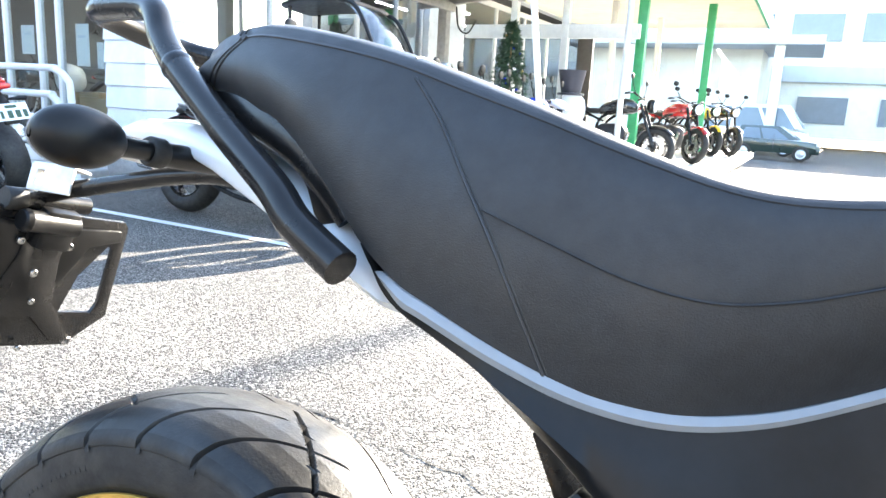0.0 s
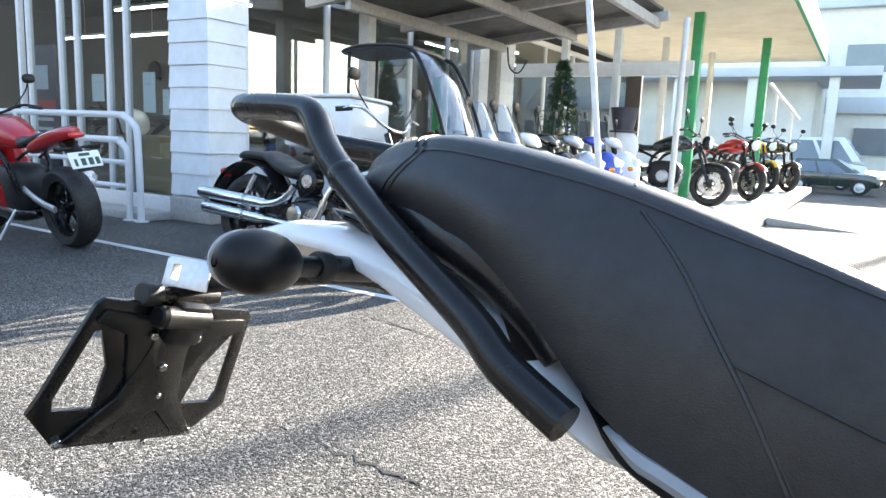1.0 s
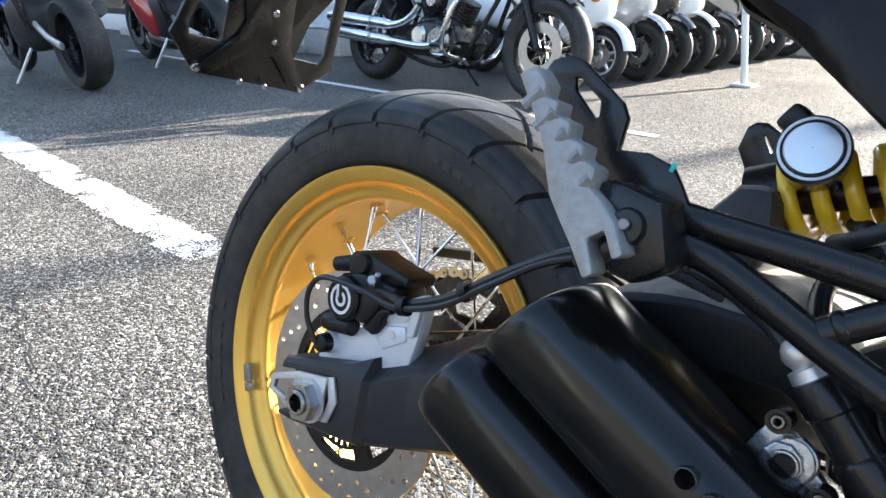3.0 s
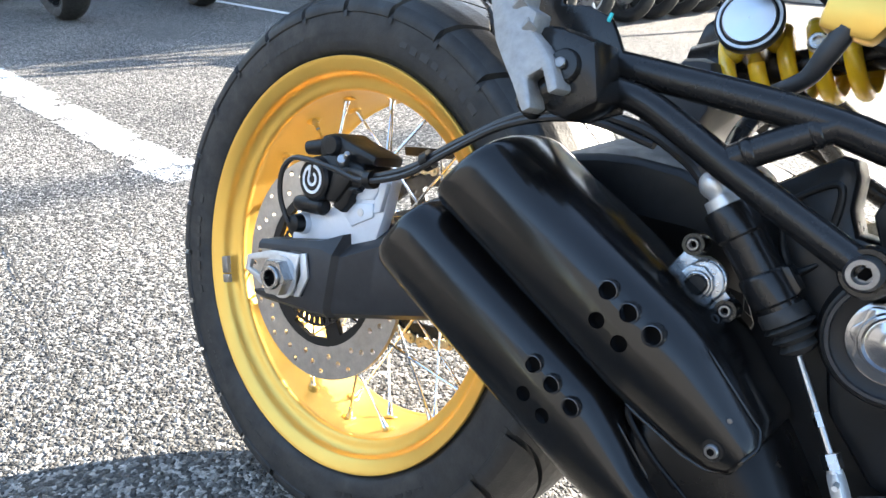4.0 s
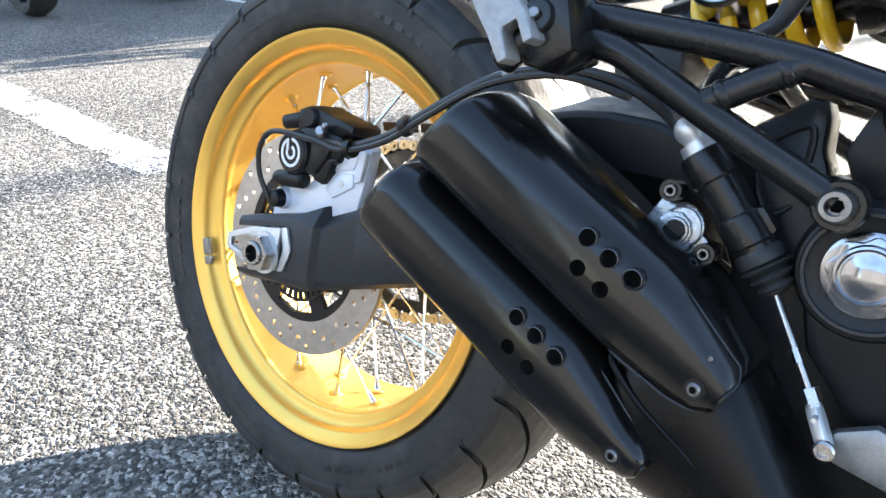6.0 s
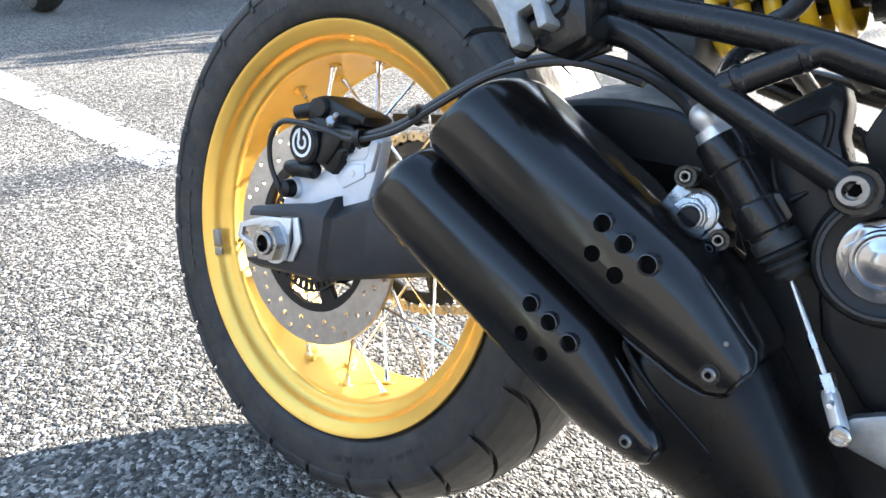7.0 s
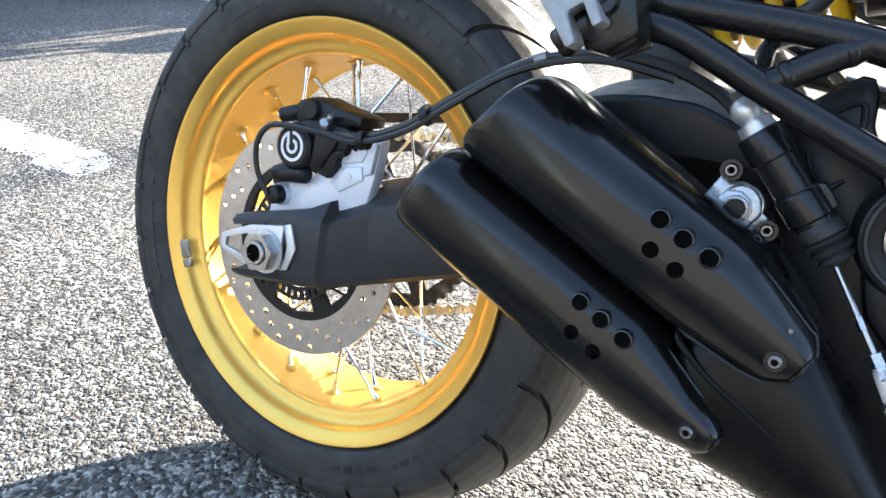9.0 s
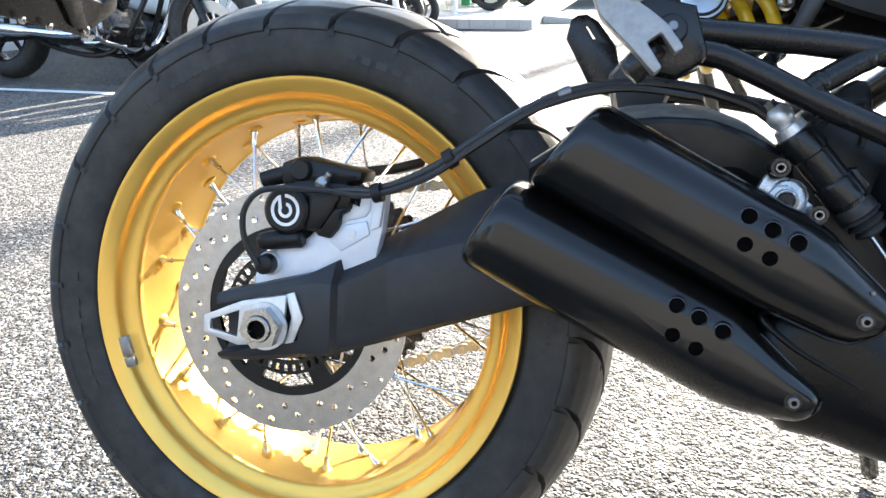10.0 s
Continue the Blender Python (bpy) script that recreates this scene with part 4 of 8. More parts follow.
# rim
rp = [(-0.0775, 0.2305), (-0.0800, 0.2304), (-0.0810, 0.2295), (-0.0808, 0.2280), (-0.0795, 0.2252), (-0.0760, 0.2190), (-0.0742, 0.2162), (-0.0730, 0.2148), (-0.0715, 0.2139), (-0.0690, 0.2130), (-0.0665, 0.2120), (-0.0645, 0.2106), (-0.0628, 0.2086), (-0.0615, 0.2063), (-0.0606, 0.2040), (-0.0598, 0.2010), (-0.0586, 0.1985), (-0.0570, 0.1968), (-0.0550, 0.1960), (-0.0530, 0.1962), (-0.0505, 0.1972), (-0.0470, 0.1974), (-0.0300, 0.1967), (-0.0100, 0.1960)]
rim_prof = rp + [(0.0, 0.1958)] + [(-y, r) for y, r in reversed(rp)] + [(0.070, 0.2275), (0.060, 0.2215), (0.04, 0.2165), (-0.04, 0.2165), (-0.060, 0.2215), (-0.070, 0.2275)]
rim = part("rim", lathe(rim_prof, c=WC, seg=160, closed=True), GOLD, bike, "gold anodised spoked wheel rim", smooth=50)

# hub and spokes
part("hub", lathe([(-0.088, 0.022), (-0.088, 0.034), (-0.066, 0.036), (-0.062, 0.058), (-0.054, 0.058), (-0.050, 0.034), (0.045, 0.034), (0.050, 0.062), (0.058, 0.062), (0.064, 0.045), (0.085, 0.045), (0.085, 0.02)], c=WC, seg=48), BLACK_PAINT, bike, "black wheel hub")
bs, nb = bmesh.new(), bmesh.new()
add_tube(bs, [(0, 0, 0), (0, 0, 1)], 0.0017, seg=8, n=1, smooth=False)
spoke_me = mesh_of("spoke", bs, CHROME)
add_lathe(nb, [(-0.012, 0.0026), (-0.002, 0.0030), (0.0, 0.0042), (0.006, 0.0038), (0.0075, 0.003), (0.0075, 0)], axis="z", seg=10)
nip_me = mesh_of("nipple", nb, CHROME)
bb = bmesh.new()
add_lathe(bb, [(-0.002, 0.0115), (0.0, 0.0108), (0.003, 0.0085), (0.0048, 0.0055), (0.0052, 0.0)], axis="z", seg=16)
boss_me = mesh_of("spoke_boss", bb, GOLD, 80)
for k in range(36):
    side = -1 if k % 2 else 1
    a = 2 * math.pi * (k + 0.35) / 36
    pair = 1 if (k // 2) % 2 else -1
    ra = on_wheel(0.1968, a + 0.012 * pair, side * 0.021)
    hb = on_wheel(0.055, a + pair * radians(52), side * 0.056)
    d = hb - ra
    o = new("spoke", spoke_me)
    o.parent = rim
    o.matrix_basis = aim(ra, d) @ Matrix.Diagonal((1, 1, d.length, 1))
    o = new("spoke_boss", boss_me)
    o.parent = rim
    o.matrix_basis = aim(ra, d) @ Matrix.Diagonal((0.9, 0.9, 0.5, 1))
    o = new("nipple", nip_me)
    o.parent = rim
    o.matrix_basis = aim(ra + d.normalized() * 0.006, -d)
wt = bmesh.new()
for s in (-1, 1):
    add_box(wt, (0, s * 0.0090, 0), (0.0135, 0.011 if s > 0 else 0.022, 0.006), 0.0012)
wa = math.atan2(0.243 - 0.318, -0.206)
part("wheel_weight", wt, PEDAL, rim, "grey wheel balance weight", mx=Matrix.Translation(on_wheel(0.2118, wa, -0.0715)) @ pose(0, 0, 0, 90, 0, 0) @ pose(0, 0, 0, 0, 0, math.degrees(wa)))

# brake disc with drilled holes
DY = -0.094
holes = []
for k in range(48):
    a = 2 * math.pi * k / 48
    holes.append(circle2(0.0 + (0.0965 + 0.0085 * (k % 3)) * math.cos(a), 0.318 + (0.0965 + 0.0085 * (k % 3)) * math.sin(a), 0.0033, 10))
part("brake_disc", slab(circle2(0, 0.318, 0.1215, 96), DY - 0.0025, DY + 0.0025, holes=[circle2(0, 0.318, 0.085, 64)] + holes), DISC, bike, "drilled steel brake disc")
carrier = slab(circle2(0, 0.318, 0.0875, 64), DY - 0.002, DY + 0.004, holes=[[(0.0 + r * math.cos(a), 0.318 + r * math.sin(a)) for r, a in ((0.045, b + 0.18), (0.076, b + 0.16), (0.078, b + 0.55), (0.076, b + 0.92), (0.045, b + 0.86))] for b in [2 * math.pi * i / 6 for i in range(6)]])
part("disc_carrier", carrier, BLACK_PLASTIC, bike, "black disc carrier")
part("sensor_ring", slab(circle2(0, 0.318, 0.062, 60), DY - 0.008, DY - 0.006, holes=[circle2(0, 0.318, 0.048, 40)] + [[(0 + r * math.cos(a), 0.318 + r * math.sin(a)) for r, a in ((0.052, b), (0.059, b), (0.059, b + 0.07), (0.052, b + 0.07))] for b in [2 * math.pi * i / 40 for i in range(40)]]), BLACK_PAINT, bike)

# swingarm: two arms, a curved brace and the front body
def arm_bm(y_out, y_in, s=1):
    """One arm: a boxed bar with a slanted upper edge."""
    top = [(-0.050, 0.341), (0.040, 0.3665), (0.108, 0.4045), (0.180, 0.4465), (0.250, 0.474), (0.280, 0.470), (0.310, 0.440), (0.340, 0.424), (0.400, 0.415), (0.520, 0.420)]
    crease = [(-0.050, 0.336), (0.045, 0.3585), (0.070, 0.3575), (0.118, 0.385), (0.178, 0.4045), (0.270, 0.432), (0.310, 0.424), (0.400, 0.405), (0.520, 0.408)]
    low = [(-0.040, 0.274), (0.012, 0.282), (0.064, 0.2905), (0.240, 0.354), (0.330, 0.370), (0.430, 0.380), (0.520, 0.385)]
    bm = bmesh.new()
    rings = []
    xs = np.concatenate([np.linspace(-0.050, 0.060, 16), [0.0625, 0.067], np.linspace(0.07, 0.12, 10), np.linspace(0.13, 0.52, 24)])
    for x in xs:
        t = float(np.interp(x, *zip(*top)))
        c = min(float(np.interp(x, *zip(*crease))), t - 0.004)
        b = float(np.interp(x, *zip(*low)))
        pinch = float(np.interp(x, (-0.05, 0.0625, 0.067, 0.25), (0.0, 0.0, 0.0065, 0.012))) * s
        yo, yi = y_out + pinch, y_in
        slope = float(np.interp(x, (-0.05, 0.030, 0.0625, 0.067, 0.12), (0.003, 0.003, 0.012, 0.026, 0.038))) * s
        e = 0.004
        rings.append([(x, yi, t - e), (x, yi + (yo + slope - yi) * 0.5, t), (x, yo + slope, t - 0.001), (x, yo + 0.0005 * s, c + 0.0005), (x, yo, c - 0.0005), (x, yo, b + 0.012), (x, yo + 0.003 * s, b + 0.005), (x, yo + 0.010 * s, b), (x, yi, b)])
    add_rings(bm, rings)
    return bm


swing = part("swingarm", arm_bm(-0.142, -0.090), DARK_GREY, bike, "dark grey box-section swingarm", smooth=18)
slot = bmesh.new()
add_box(slot, (-0.026, -0.135, 0.312), (0.110, 0.03, 0.046), 0.004, pose(0, 0, 0, 0, -14, 0))
cut(swing, slot)
part("swingarm_arm", arm_bm(0.142, 0.090, -1), DARK_GREY, swing, smooth=28)
brace = bmesh.new()
rings, crown = [], []
for x in np.linspace(0.232, 0.430, 30):
    zc = float(np.interp(x, (0.232, 0.267, 0.287, 0.31, 0.335, 0.371, 0.40, 0.455), (0.474, 0.499, 0.5075, 0.513, 0.516, 0.5155, 0.506, 0.478)))
    zb = min(float(np.interp(x, (0.232, 0.272, 0.321, 0.395, 0.455), (0.458, 0.474, 0.477, 0.4795, 0.450))), zc - 0.012)
    zi = float(np.interp(x, (0.232, 0.300, 0.330, 0.400, 0.455), (0.450, 0.446, 0.441, 0.446, 0.440)))
    up = float(np.interp(x, (0.262, 0.300, 0.400, 0.43), (0.0, 1.0, 1.0, 0.4)))
    rings.append([(x, -0.092, zi), (x, -0.098, zi), (x, -0.126, zb - 0.001), (x, -0.130, zb + 0.002), (x, -0.133, zc - 0.003), (x, -0.1315, zc), (x, -0.128, zc + 0.0025), (x, 0.128, zc + 0.001), (x, 0.133, zc - 0.007), (x, 0.130, zb + 0.004), (x, 0.098, zi), (x, 0.092, zi)])
    crown.append([(x, -0.1285, zc + 0.002), (x, -0.122, zc + 0.0045 + 0.002 * up), (x, -0.095, zc + 0.0065 + 0.008 * up), (x, -0.06, zc + 0.008 + 0.011 * up), (x, 0.0, zc + 0.009 + 0.012 * up), (x, 0.06, zc + 0.008 + 0.011 * up), (x, 0.122, zc + 0.0045), (x, 0.125, zc), (x, -0.125, zc)])
add_rings(brace, rings)
part("swingarm_brace", brace, HUGGER, swing, smooth=30)
# separate top strip: paler than the face for dust and painted-in light
brace_top = bmesh.new()
add_rings(brace_top, crown)
part("brace_top", brace_top, DUSTY_LIT, swing, "dusty top of the swingarm brace, its grey lightened for the light on it", smooth=50)
front_body = bmesh.new()
add_box(front_body, (0.475, 0, 0.455), (0.10, 0.24, 0.06), 0.016, pose(0, 0, 0, 0, 6, 0))
part("swingarm_body", front_body, DARK_GREY, swing)

# axle, nut, chain adjuster
adj = bmesh.new()
add_slab(adj, [(-0.061, 0.3035), (-0.026, 0.2945), (0.020, 0.3005), (0.022, 0.346), (-0.022, 0.3365), (-0.060, 0.3195)], -0.1475, -0.1425, 0.0008, holes=[[(-0.054, 0.3070), (-0.026, 0.3025), (-0.024, 0.3275), (-0.053, 0.3160)]])
part("chain_adjuster", adj, ALU, bike, "silver chain adjuster plate")
adj2 = slab([(0.021, 0.3000), (0.029, 0.3025), (0.038, 0.326), (0.029, 0.3490), (0.021, 0.3460), (0.027, 0.325)], -0.1455, -0.1425, 0.0006)
part("adjuster_end", adj2, ALU, bike, "silver chain adjuster end plate")
ax = pose(0.002, -0.1475, 0.3155, 90)
part("axle_washer", lathe([(0, 0.0225), (0.0022, 0.0222), (0.0022, 0.009), (0, 0.009)], axis="z", seg=32), ALU, bike, mx=ax)
part("axle_nut", hexnut_bm(0.0198, 0.011, 0.0128), STEEL, bike, "large steel axle nut", mx=pose(0.002, -0.1497, 0.3155, 90, 0, 0) @ pose(0, 0, 0, 0, 0, 12))
part("axle", lathe([(-0.2, 0.0120), (0.0155, 0.0120), (0.0165, 0.0112), (0.0165, 0.0088), (0.008, 0.0086)], axis="z", seg=24), STEEL, bike, mx=ax)
part("axle_bore", lathe([(0.010, 0.0087), (-0.004, 0.0087), (-0.004, 0.0)], axis="z", seg=20), HOLE_SHADE, bike, mx=ax)

# caliper bracket, caliper, logo disc
br = bmesh.new()
add_slab(br, [(-0.026, 0.330), (0.030, 0.345), (0.0977, 0.382), (0.1030, 0.410), (0.1058, 0.4420), (0.1000, 0.4500), (0.0880, 0.4440), (0.0700, 0.4360), (0.0560, 0.4240), (0.0280, 0.3950), (0.0000, 0.3840), (-0.0220, 0.3620)], -0.122, -0.106, 0.004)
part("caliper_bracket", br, WHITE_METAL, bike, "silver cast caliper bracket")
part("bracket_face", slab([(0.0525, 0.3950), (0.0645, 0.3870), (0.0915, 0.4040), (0.0880, 0.4165), (0.0630, 0.4100)], -0.1245, -0.121, 0.0015), WHITE_METAL, bike)
part("bracket_face", slab([(0.0615, 0.4130), (0.0870, 0.4200), (0.0910, 0.4270), (0.0915, 0.4400), (0.0780, 0.4380), (0.0640, 0.4260)], -0.1240, -0.121, 0.0015), WHITE_METAL, bike)
part("bracket_rib", slab([(0.0925, 0.4080), (0.1015, 0.4120), (0.1048, 0.4400), (0.0960, 0.4440), (0.0940, 0.4260)], -0.1275, -0.121, 0.0015), WHITE_METAL, bike)
part("sensor_boss", lathe([(-0.128, 0.0105), (-0.126, 0.0115), (-0.106, 0.012)], c=(-0.006, 0, 0.370), seg=24), WHITE_METAL, bike)
part("bracket_mark", lathe([(-0.1252, 0.0040), (-0.1240, 0.0040)], c=(0.0745, 0, 0.4040), seg=14), ALU, bike)
cb = slab([(-0.0085, 0.4100), (-0.0095, 0.4280), (-0.0020, 0.4420), (0.0277, 0.4520), (0.0732, 0.4500), (0.0760, 0.4380), (0.0735, 0.4260), (0.0584, 0.4215), (0.0480, 0.4100), (0.0330, 0.4030), (0.0041, 0.4010)], -0.131, -0.084, 0.007)
caliper = part("brake_caliper", cb, BLACK_PLASTIC, bike, "black rear brake caliper")
part("caliper_bridge", slab([(0.0003, 0.4560), (0.0052, 0.4654), (0.0180, 0.4700), (0.0281, 0.4716), (0.0360, 0.4690), (0.0566, 0.4654), (0.0848, 0.4613), (0.0815, 0.4512), (0.0488, 0.4440), (0.0061, 0.4430)], -0.127, -0.084, 0.006), BLACK_PLASTIC, caliper)
part("bridge_boss", lathe([(-0.132, 0.0), (-0.132, 0.0085), (-0.129, 0.0105), (-0.120, 0.0110)], c=(0.0250, 0, 0.4590), seg=24), BLACK_PLASTIC, caliper)
part("piston_cover", lathe([(-0.140, 0.0), (-0.140, 0.0185), (-0.1375, 0.0215), (-0.120, 0.0228)], c=(0.0155, 0, 0.4222), seg=40), BLACK_PLASTIC, caliper)
part("caliper_lobe", slab([(0.030, 0.404), (0.036, 0.440), (0.056, 0.446), (0.068, 0.440), (0.060, 0.424), (0.048, 0.406)], -0.136, -0.120, 0.006), BLACK_PLASTIC, caliper)
part("caliper_foot", slab([(0.0394, 0.4040), (0.0440, 0.4000), (0.0540, 0.3985), (0.0620, 0.4070), (0.0656, 0.4202), (0.0724, 0.4240), (0.0724, 0.4285), (0.0549, 0.4255), (0.0480, 0.4120)], -0.132, -0.112, 0.003), BLACK_PLASTIC, caliper)
part("slide_pin", tube([(-0.0165, -0.122, 0.4475), (0.004, -0.118, 0.4535)], [0.0072, 0.0085], seg=16, n=1), BLACK_PLASTIC, caliper)
part("slide_boot", tube([(-0.012, -0.128, 0.3905), (0.004, -0.129, 0.3935), (0.026, -0.128, 0.3965)], [0.0080, 0.0092, 0.0092], seg=16, n=3, round_end=0.003), BLACK_PLASTIC, caliper)
part("bleed_screw", tube([(0.0450, -0.128, 0.4455), (0.0490, -0.136, 0.4500)], [0.0068, 0.0058], seg=12, n=1, round_end=0.002), STEEL, caliper, "steel banjo fitting")
part("bleed_cap", tube([(0.0500, -0.132, 0.4500), (0.0560, -0.137, 0.4570)], [0.0036, 0.0030], seg=10, n=1, round_end=0.001), STEEL, caliper)
part("pad_pin", tube([(0.058, -0.110, 0.440), (0.082, -0.124, 0.436)], 0.0075, seg=12, n=1), BLACK_PLASTIC, caliper)
ring = bmesh.new()
for rr0, rr1, a0, a1 in ((0.0132, 0.0165, 124, 452), (0.0048, 0.0080, 150, 440)):
    n = 40
    outer = [(0.011 + rr1 * math.cos(radians(a0 + (a1 - a0) * i / n)), 0.421 + rr1 * math.sin(radians(a0 + (a1 - a0) * i / n))) for i in range(n + 1)]
    inner = [(0.011 + rr0 * math.cos(radians(a0 + (a1 - a0) * i / n)), 0.421 + rr0 * math.sin(radians(a0 + (a1 - a0) * i / n))) for i in range(n, -1, -1)]
    add_slab(ring, outer + inner, -0.1408, -0.1395)
add_slab(ring, [(0.0022, 0.4352), (0.0052, 0.4362), (0.0072, 0.4225), (0.0034, 0.4222)], -0.1408, -0.1395)
bmesh.ops.transform(ring, matrix=Matrix.Translation((0.0160, 0, 0.4222)) @ Matrix.Diagonal((0.84, 1, 0.88, 1)) @ Matrix.Translation((-0.011, 0, -0.421)), verts=ring.verts)
part("white_emblem", ring, WHITE_LOGO, caliper, "white round emblem", smooth=0)
part("sensor_plug", lathe([(-0.140, 0.006), (-0.138, 0.009), (-0.128, 0.010), (-0.12, 0.010)], c=(-0.006, 0, 0.370), seg=20), BLACK_PLASTIC, caliper)

# brake hose and sensor wire
part("brake_hose", tube([(0.060, -0.132, 0.442), (0.085, -0.142, 0.444), (0.106, -0.148, 0.446), (0.150, -0.150, 0.465), (0.188, -0.150, 0.492), (0.232, -0.150, 0.520), (0.262, -0.150, 0.533), (0.306, -0.152, 0.541), (0.350, -0.160, 0.538), (0.388, -0.176, 0.526), (0.405, -0.182, 0.515)], 0.0042, seg=10), HOSE, bike, "black brake hose")
part("sensor_wire", tube([(-0.010, -0.140, 0.370), (-0.020, -0.146, 0.392), (-0.020, -0.150, 0.418), (-0.006, -0.152, 0.437), (0.018, -0.153, 0.4425), (0.060, -0.154, 0.443), (0.100, -0.155, 0.4415), (0.150, -0.157, 0.459), (0.190, -0.157, 0.487), (0.240, -0.155, 0.520), (0.300, -0.157, 0.536), (0.360, -0.165, 0.530)], 0.0028, seg=8), HOSE, bike, "thin black sensor wire")
for p, d in (((0.106, -0.151, 0.444), (1, 0, 0.3)), ((0.168, -0.152, 0.476), (1, 0, 0.7))):
    part("hose_clip", lathe([(-0.004, 0.0085), (0.004, 0.0085)], axis="z", seg=12), BLACK_PLASTIC, bike, mx=aim(p, d))
part("hose_crimp", lathe([(-0.005, 0.0050), (0.005, 0.0050)], axis="z", seg=12), BOLT, bike, mx=aim((0.258, -0.150, 0.532), (1, 0, 0.42)))

# sprocket, chain and chain guard on the far side
def toothed(r0, r1, n):
    out = []
    for i in range(n):
        a = 2 * math.pi * i / n
        out += [(r0 * math.cos(a), 0.318 + r0 * math.sin(a)), (r1 * math.cos(a + 0.35 * 2 * math.pi / n), 0.318 + r1 * math.sin(a + 0.35 * 2 * math.pi / n)), (r1 * math.cos(a + 0.65 * 2 * math.pi / n), 0.318 + r1 * math.sin(a + 0.65 * 2 * math.pi / n))]
    return out


part("sprocket", slab(toothed(0.106, 0.1125, 46), 0.090, 0.096, holes=[[(r * math.cos(a), 0.318 + r * math.sin(a)) for r, a in ((0.062, b + 0.2), (0.092, b + 0.12), (0.094, b + 0.5), (0.092, b + 0.9), (0.062, b + 0.82))] for b in [2 * math.pi * i / 6 for i in range(6)]] + [circle2(0, 0.318, 0.03, 24)]), BLACK_PAINT, bike, "black rear sprocket")
link_pts = []
for u, a0 in ((0, 60), (1, 240)):
    link_pts += [(0.0159 * u + 0.0066 * math.cos(a), 0.0066 * math.sin(a)) for a in [radians(a0 + 240 * i / 8) for i in range(9)]]
    link_pts.append((0.00795, -0.0036 if u == 0 else 0.0036))
lb = bmesh.new()
for y in (-0.0095, 0.0075):
    add_slab(lb, link_pts, y, y + 0.002, 0)
for u in (0, 1):
    add_lathe(lb, [(-0.0122, 0.0), (-0.0122, 0.0024), (-0.0095, 0.0026), (-0.0070, 0.0050), (0.0070, 0.0050), (0.0122, 0.0024)], c=(0.0159 * u, 0, 0), seg=8)
link_me = mesh_of("link", lb, CHAIN, 30)
inner_me = link_me.copy()
inner_me.materials.clear()
inner_me.materials.append(STEEL)
R = 0.1135
path = []
top_front, low_front = Vector((0.50, 0.093, 0.500)), Vector((0.49, 0.093, 0.410))
a_top, a_low = radians(109), radians(-68)
pt, pb = on_wheel(R, a_top, 0.093), on_wheel(R, a_low, 0.093)
for i in range(400):
    path.append(top_front.lerp(pt, i / 400))
for i in range(400):
    path.append(on_wheel(R, a_top + (2 * math.pi + a_low - a_top) * i / 400, 0.093))
for i in range(401):
    path.append(pb.lerp(low_front, i / 400) - Vector((0, 0, 0.012 * math.sin(math.pi * i / 400))))
chain_ob = part("chain", tube([tuple(p) for p in path[::20]], 0.0008, seg=6, n=1, smooth=False), CHAIN, bike, "gold and steel drive chain")
acc, last = 0.0, path[0]
pick = [path[0]]
for p in path[1:]:
    acc += (p - last).length
    last = p
    if acc >= 0.0159:
        pick.append(p)
        acc = 0.0
for i, (p, q) in enumerate(zip(pick, pick[1:])):
    d = q - p
    o = new("link", inner_me if i % 2 else link_me)
    o.parent = chain_ob
    o.matrix_basis = Matrix.Translation(p) @ pose(0, 0, 0, 0, -math.degrees(math.atan2(d.z, d.x)), 0) @ Matrix.Diagonal((1, 0.8 if i % 2 else 1.0, 1, 1))
part("chain_guard", slab([(-0.075, 0.448), (0.050, 0.468), (0.180, 0.505), (0.300, 0.530), (0.300, 0.518), (0.180, 0.492), (0.050, 0.455), (-0.070, 0.436)], 0.085, 0.112, 0.003), BLACK_PLASTIC, bike, "black chain guard")

# twin silencers
def can_frame(c0, c1):
    c0, c1 = Vector(c0), Vector(c1)
    d = (c1 - c0).normalized()
    n = Vector((0, 1, 0)).cross(d).normalized()
    return c0, c1, d, (n if n.z > 0 else -n)


def can_point(can, u, a, grow=0.0):
    """A point on a can's skin: u along it from the tail, a round it (0: top, 90 degrees: outer face)."""
    (c0, c1, d, n), half_in, half_out, tail_shift, ends, sides = can
    ca, sa = math.cos(a), math.sin(a)
    s, so = float(np.interp(u, *zip(*ends[0 if ca > 0 else 1]))), float(np.interp(u, *zip(*sides)))
    e = 2 / 2.6
    x = math.copysign(abs(ca) ** e, ca) * (half_in * s + grow)
    y = math.copysign(abs(sa) ** e, sa) * (half_out * so + grow)
    sh = tail_shift * (x / half_in) * (1 - min(1, u / 0.7))
    return c0.lerp(c1, u) + n * x + Vector((0, -1, 0)) * y + d * sh


def can_bm(can, stops):
    bm = bmesh.new()
    add_rings(bm, [[can_point(can, u, 2 * math.pi * k / 52) for k in range(52)] for u in stops])
    return bm


